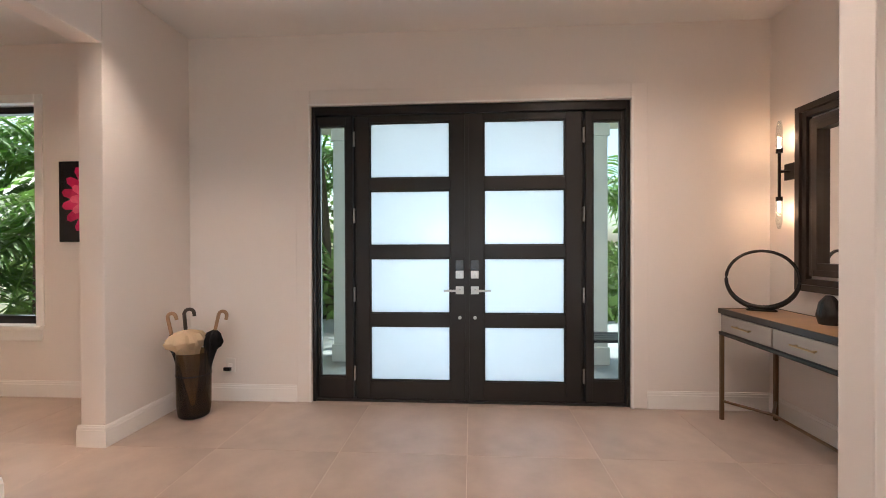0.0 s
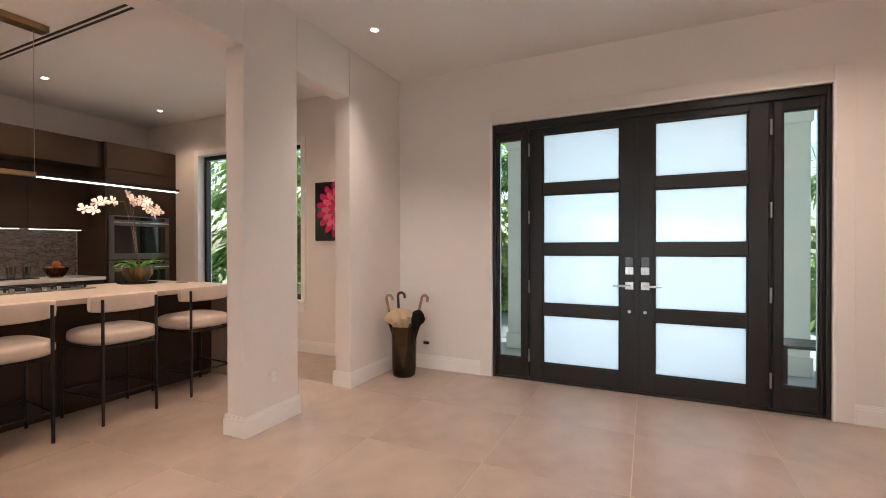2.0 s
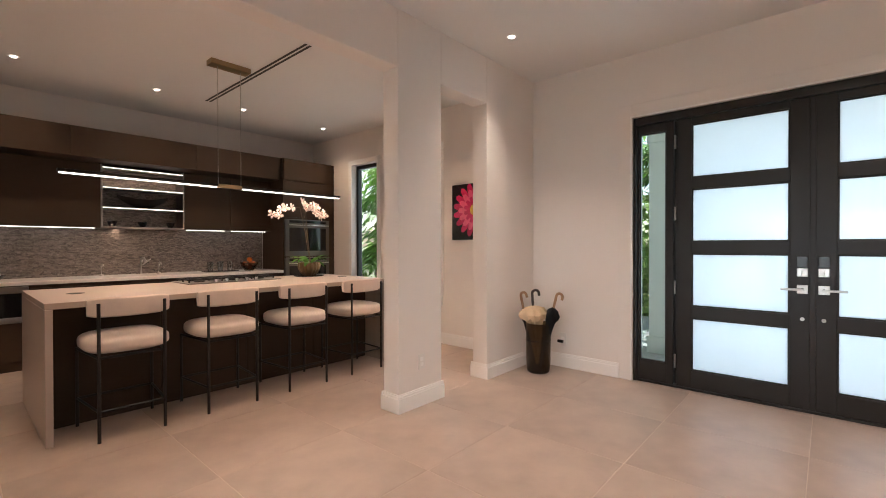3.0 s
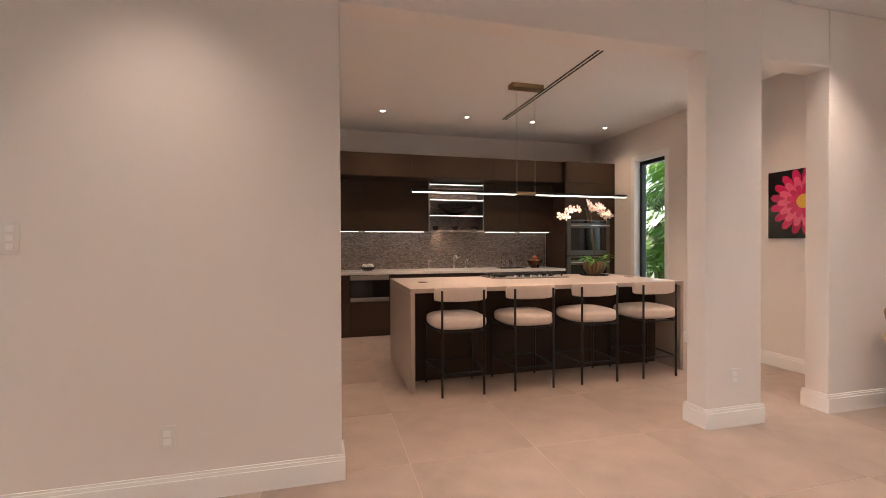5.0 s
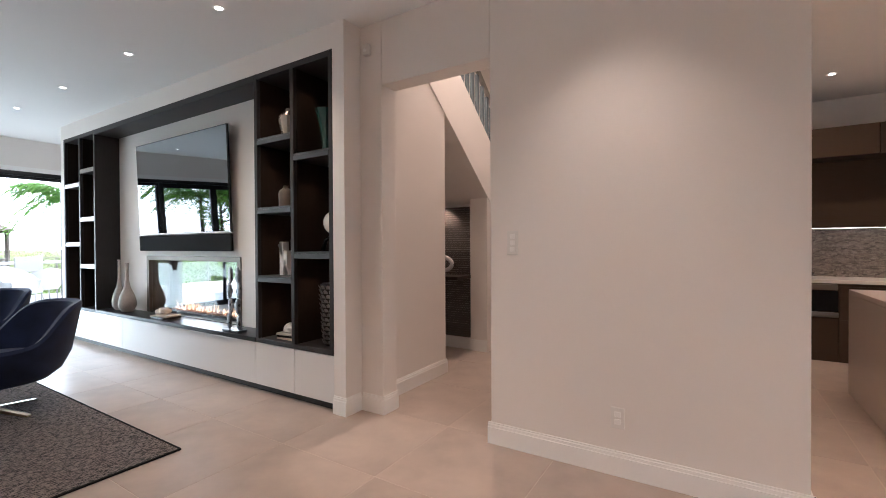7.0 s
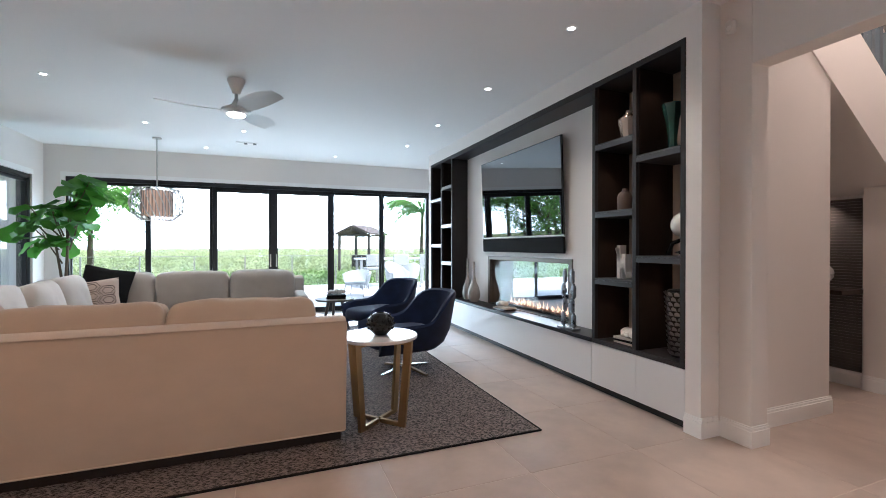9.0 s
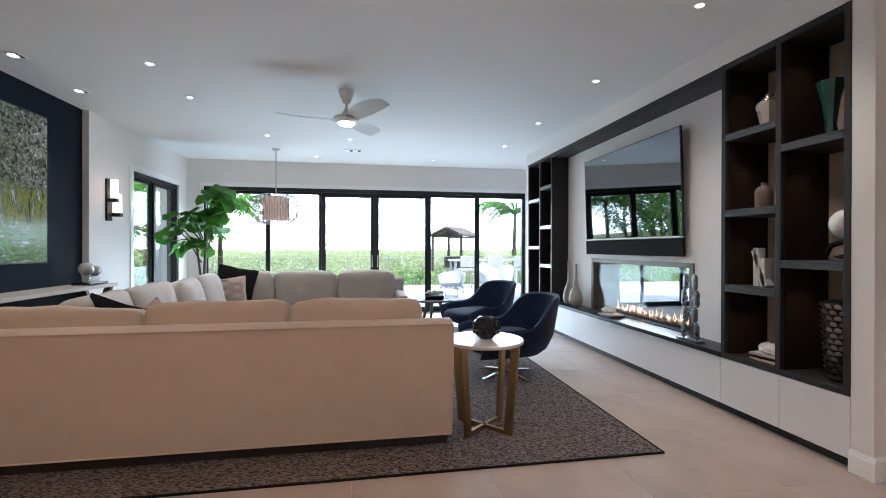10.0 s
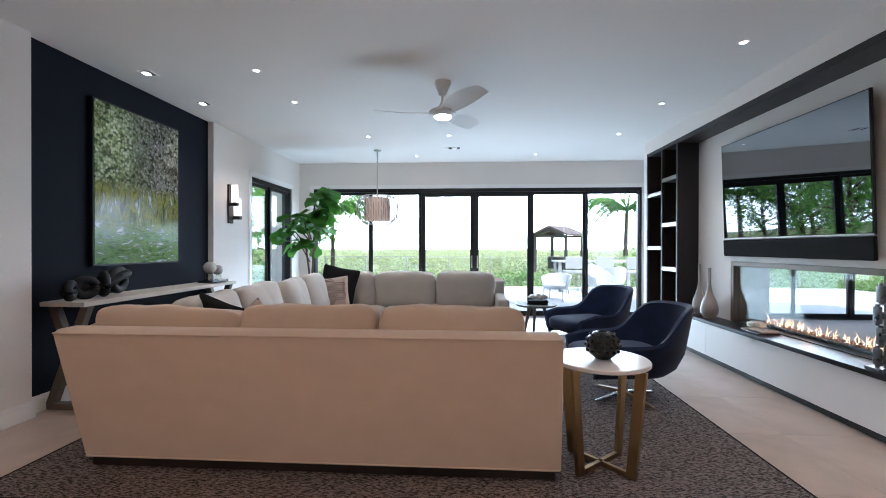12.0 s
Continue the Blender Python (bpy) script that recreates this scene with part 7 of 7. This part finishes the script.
def broadleaf(m, height, seed):
    """A slender tree with forked limbs and loose clumps of small leaves."""
    rg = random.Random(seed)
    ob = thing("garden_tree", "tall airy garden tree beside the terrace", "tree", m, "garden trees")
    bm, leaves = B(), B()
    tube(bm, [(0.05 * math.sin(k), 0.04 * math.cos(k), height * 0.75 * k / 6) for k in range(7)], [0.13 - 0.015 * k for k in range(7)], 8)
    for k in range(13):
        a, z = 2.4 * k, height * (0.28 + 0.045 * k)
        ln = rg.uniform(0.9, 1.9) * (1.15 - 0.05 * k)
        tip = (ln * math.cos(a), ln * math.sin(a), z + ln * rg.uniform(0.25, 0.8))
        tube(bm, [(0, 0, z), (tip[0] * 0.5, tip[1] * 0.5, (z + tip[2]) / 2 + 0.1), tip], [0.05, 0.03, 0.012], 5)
        for j in range(120):
            u = rg.uniform(0.35, 1.1)
            c = Vector((tip[0] * u, tip[1] * u, z + (tip[2] - z) * u)) + Vector([rg.gauss(0, 0.26) for _ in range(3)])
            d, e = Vector([rg.uniform(-1, 1) for _ in range(3)]).normalized() * 0.11, Vector([rg.uniform(-1, 1) for _ in range(3)]).normalized() * 0.05
            leaves.faces.new([leaves.verts.new(c + q) for q in (-d, e, d, -e)])
    part("trunk", bm, BARK, ob)
    part("crown", leaves, PALM, ob)


for k, (x, y, h) in enumerate([(8.9, -21.5, 5.5), (7.6, -17.5, 5.0), (8.8, -14.0, 5.6), (9.4, -11.2, 5.2), (10.8, -17.5, 6.0), (8.6, -23.5, 5.8), (11.5, -13.0, 6.0), (12.5, -20.5, 6.2), (10.2, -19.5, 6.0), (10.8, -23.5, 6.2), (13.0, -25.0, 6.4)]):
    broadleaf(pose(x, y, -0.6), h, 80 + k)
for k, (x, y, h, l) in enumerate([(-7.3, -25.0, 3.9, 2.5), (9.6, -12.5, 3.8, 2.6), (11.0, -9.5, 4.6, 2.6), (10.2, -16.0, 4.4, 2.6), (7.8, -24, 3.8, 2.6)]):
    palm("coconut_palm", "coconut palm with drooping fronds near the terrace", pose(x, y, -0.6), h, 30, l, 60 + k, 0.75, 1.0)

ob = thing("glass_railing", "frameless glass railing along the terrace edge", "railing")
for k in range(14):
    x = -12 + 1.5 * k
    part("glass_panel", box(B(), x + 0.02, x + 1.48, -17.506, -17.494, 0.03, 1.0), CLEARG, ob)
    part("post", box(B(), x - 0.02, x + 0.02, -17.52, -17.48, -0.03, 1.02, 0.003), STEEL, ob)
part("top_rail", box(B(), -12, 9, -17.51, -17.49, 1.02, 1.04, 0.003), STEEL, ob)
ob = thing("beach_pavilion", "dark gabled timber pavilion beyond the terrace", "pavilion", pose(-4.7, -29.0, -0.6, 0, 0, -40))
SHING = mat("weathered_shingle", (0.13, 0.10, 0.085), 0.9, var=0.3, scale=6, fine=40, bump=0.5)
for sg in (-1, 1):
    part("roof_slope", prism(B(), [(0, 3.28), (sg * 1.22, 2.76), (sg * 1.22, 2.66), (0, 3.14)], "y", -1.25, 1.25), SHING, ob)
    part("gable", prism(B(), [(0, 3.12), (1.0, 2.70), (0.62, 2.70), (0, 2.94), (-0.62, 2.70), (-1.0, 2.70)], "y", sg * 1.08 - 0.04, sg * 1.08 + 0.04), WOOD_GREY, ob)
    part("tie_beam", box(B(), -1.1, 1.1, sg * 1.02 - 0.06, sg * 1.02 + 0.06, 2.58, 2.699), WOOD_GREY, ob)
for x in (-1.02, 1.02):
    for y in (-1.02, 1.02):
        part("post", box(B(), x - 0.07, x + 0.07, y - 0.07, y + 0.07, 0, 2.58, 0.005), WOOD_GREY, ob)
part("bench", box(B(), -1.0, 1.0, -0.9, -0.4, 0.6, 1.4, 0.01), WOOD_GREY, ob)
WICKER = mat("white_wicker", (0.48, 0.49, 0.49), 0.7, var=0.12, scale=40, fine=120, bump=0.5)
POWDER = mat("grey_powder_coat", (0.35, 0.35, 0.34), 0.5, var=0.05, bump=0.02)


def patio_chair(m, label, high=0.72):
    ob = thing("patio_chair", label, "patio chair", m, "patio chairs")
    bm = B()
    n, rows = 24, []
    for j in range(n + 1):
        a = radians(-115 + 230 * j / n)
        f = abs(a) / radians(115)
        top = 0.60 + (high - 0.60) * max(0, 1 - f * 1.3) ** 0.6
        rows.append([bm.verts.new((-r * math.cos(a), r * math.sin(a), z)) for r, z in ((0.30, 0.30), (0.36, 0.42), (0.40, top), (0.36, top), (0.32, 0.42), (0.27, 0.33))])
    for p, q in zip(rows, rows[1:]):
        for i in range(6):
            bm.faces.new((p[i], p[(i + 1) % 6], q[(i + 1) % 6], q[i]))
    bm.faces.new(rows[0])
    bm.faces.new(rows[-1][::-1])
    part("shell", bm, WICKER, ob)
    part("seat", puff(B(), (0.03, 0, 0.37), 0.6, 0.58, 0.12, 0.5, nu=20, nv=8), WICKER, ob)
    for x in (-0.24, 0.24):
        for y in (-0.24, 0.24):
            part("leg", rod(B(), (x * 1.2, y * 1.2, 0), (x, y, 0.32), 0.012), POWDER, ob)
    return ob


for x, y, r, h in ((-1.55, -13.6, 60, 0.72), (-2.9, -14.2, 120, 0.95), (-4.1, -13.4, 170, 1.05), (-3.6, -15.4, -80, 0.85), (2.9, -14.8, -60, 0.72)):
    patio_chair(pose(x, y, -0.03, 0, 0, r), "white wicker patio chair on the terrace", h)
ob = thing("patio_table", "pale rectangular outdoor dining table", "patio table", pose(-3.3, -16.2, -0.03))
part("tabletop", box(B(), -1.3, 1.3, -0.5, 0.5, 0.93, 0.98, 0.006), WICKER, ob)
for sx in (-1, 1):
    for sy in (-1, 1):
        part("leg", box(B(), sx * 1.2 - 0.04, sx * 1.2 + 0.04, sy * 0.4 - 0.04, sy * 0.4 + 0.04, 0, 0.93, 0.004), POWDER, ob)
for k in range(3):
    ob = thing("dining_seat", "grey woven outdoor bar chair by the table", "patio chair", pose(-4.2 + 0.9 * k, -15.45, -0.03), "outdoor bar chairs")
    part("backrest", box(B(), -0.26, 0.26, 0.20, 0.25, 0.75, 1.12, 0.02, 3), POWDER, ob)
    part("seat", box(B(), -0.26, 0.26, -0.25, 0.25, 0.62, 0.70, 0.02, 3), POWDER, ob)
    for x in (-0.23, 0.23):
        for y in (-0.22, 0.22):
            part("leg", rod(B(), (x, y, 0), (x, y, 0.64 if y < 0 else 0.78), 0.012), POWDER, ob)

# ---- floor tiles, last ----
PITCH, PX, PY = 0.81, 0.06, 2.90
tile_mesh = mesh("tile", box(B(), 0.0019, PITCH - 0.0019, 0.0019, PITCH - 0.0019, -0.010, 0.0, 0.0015, 1), TILE, False)
k0, k1 = math.floor((-6.1 - PX) / PITCH), math.ceil((4.25 - PX) / PITCH)
j0, j1 = math.floor((YS - PY) / PITCH), math.ceil((YN - PY) / PITCH)
for k in range(k0, k1):
    for j in range(j0, j1):
        x, y = PX + k * PITCH, PY + j * PITCH
        if x < -2.9 and y < -4.7:
            continue
        ob = new("tile", tile_mesh)
        ob.parent = floor
        ob.location = (x, y, 0)
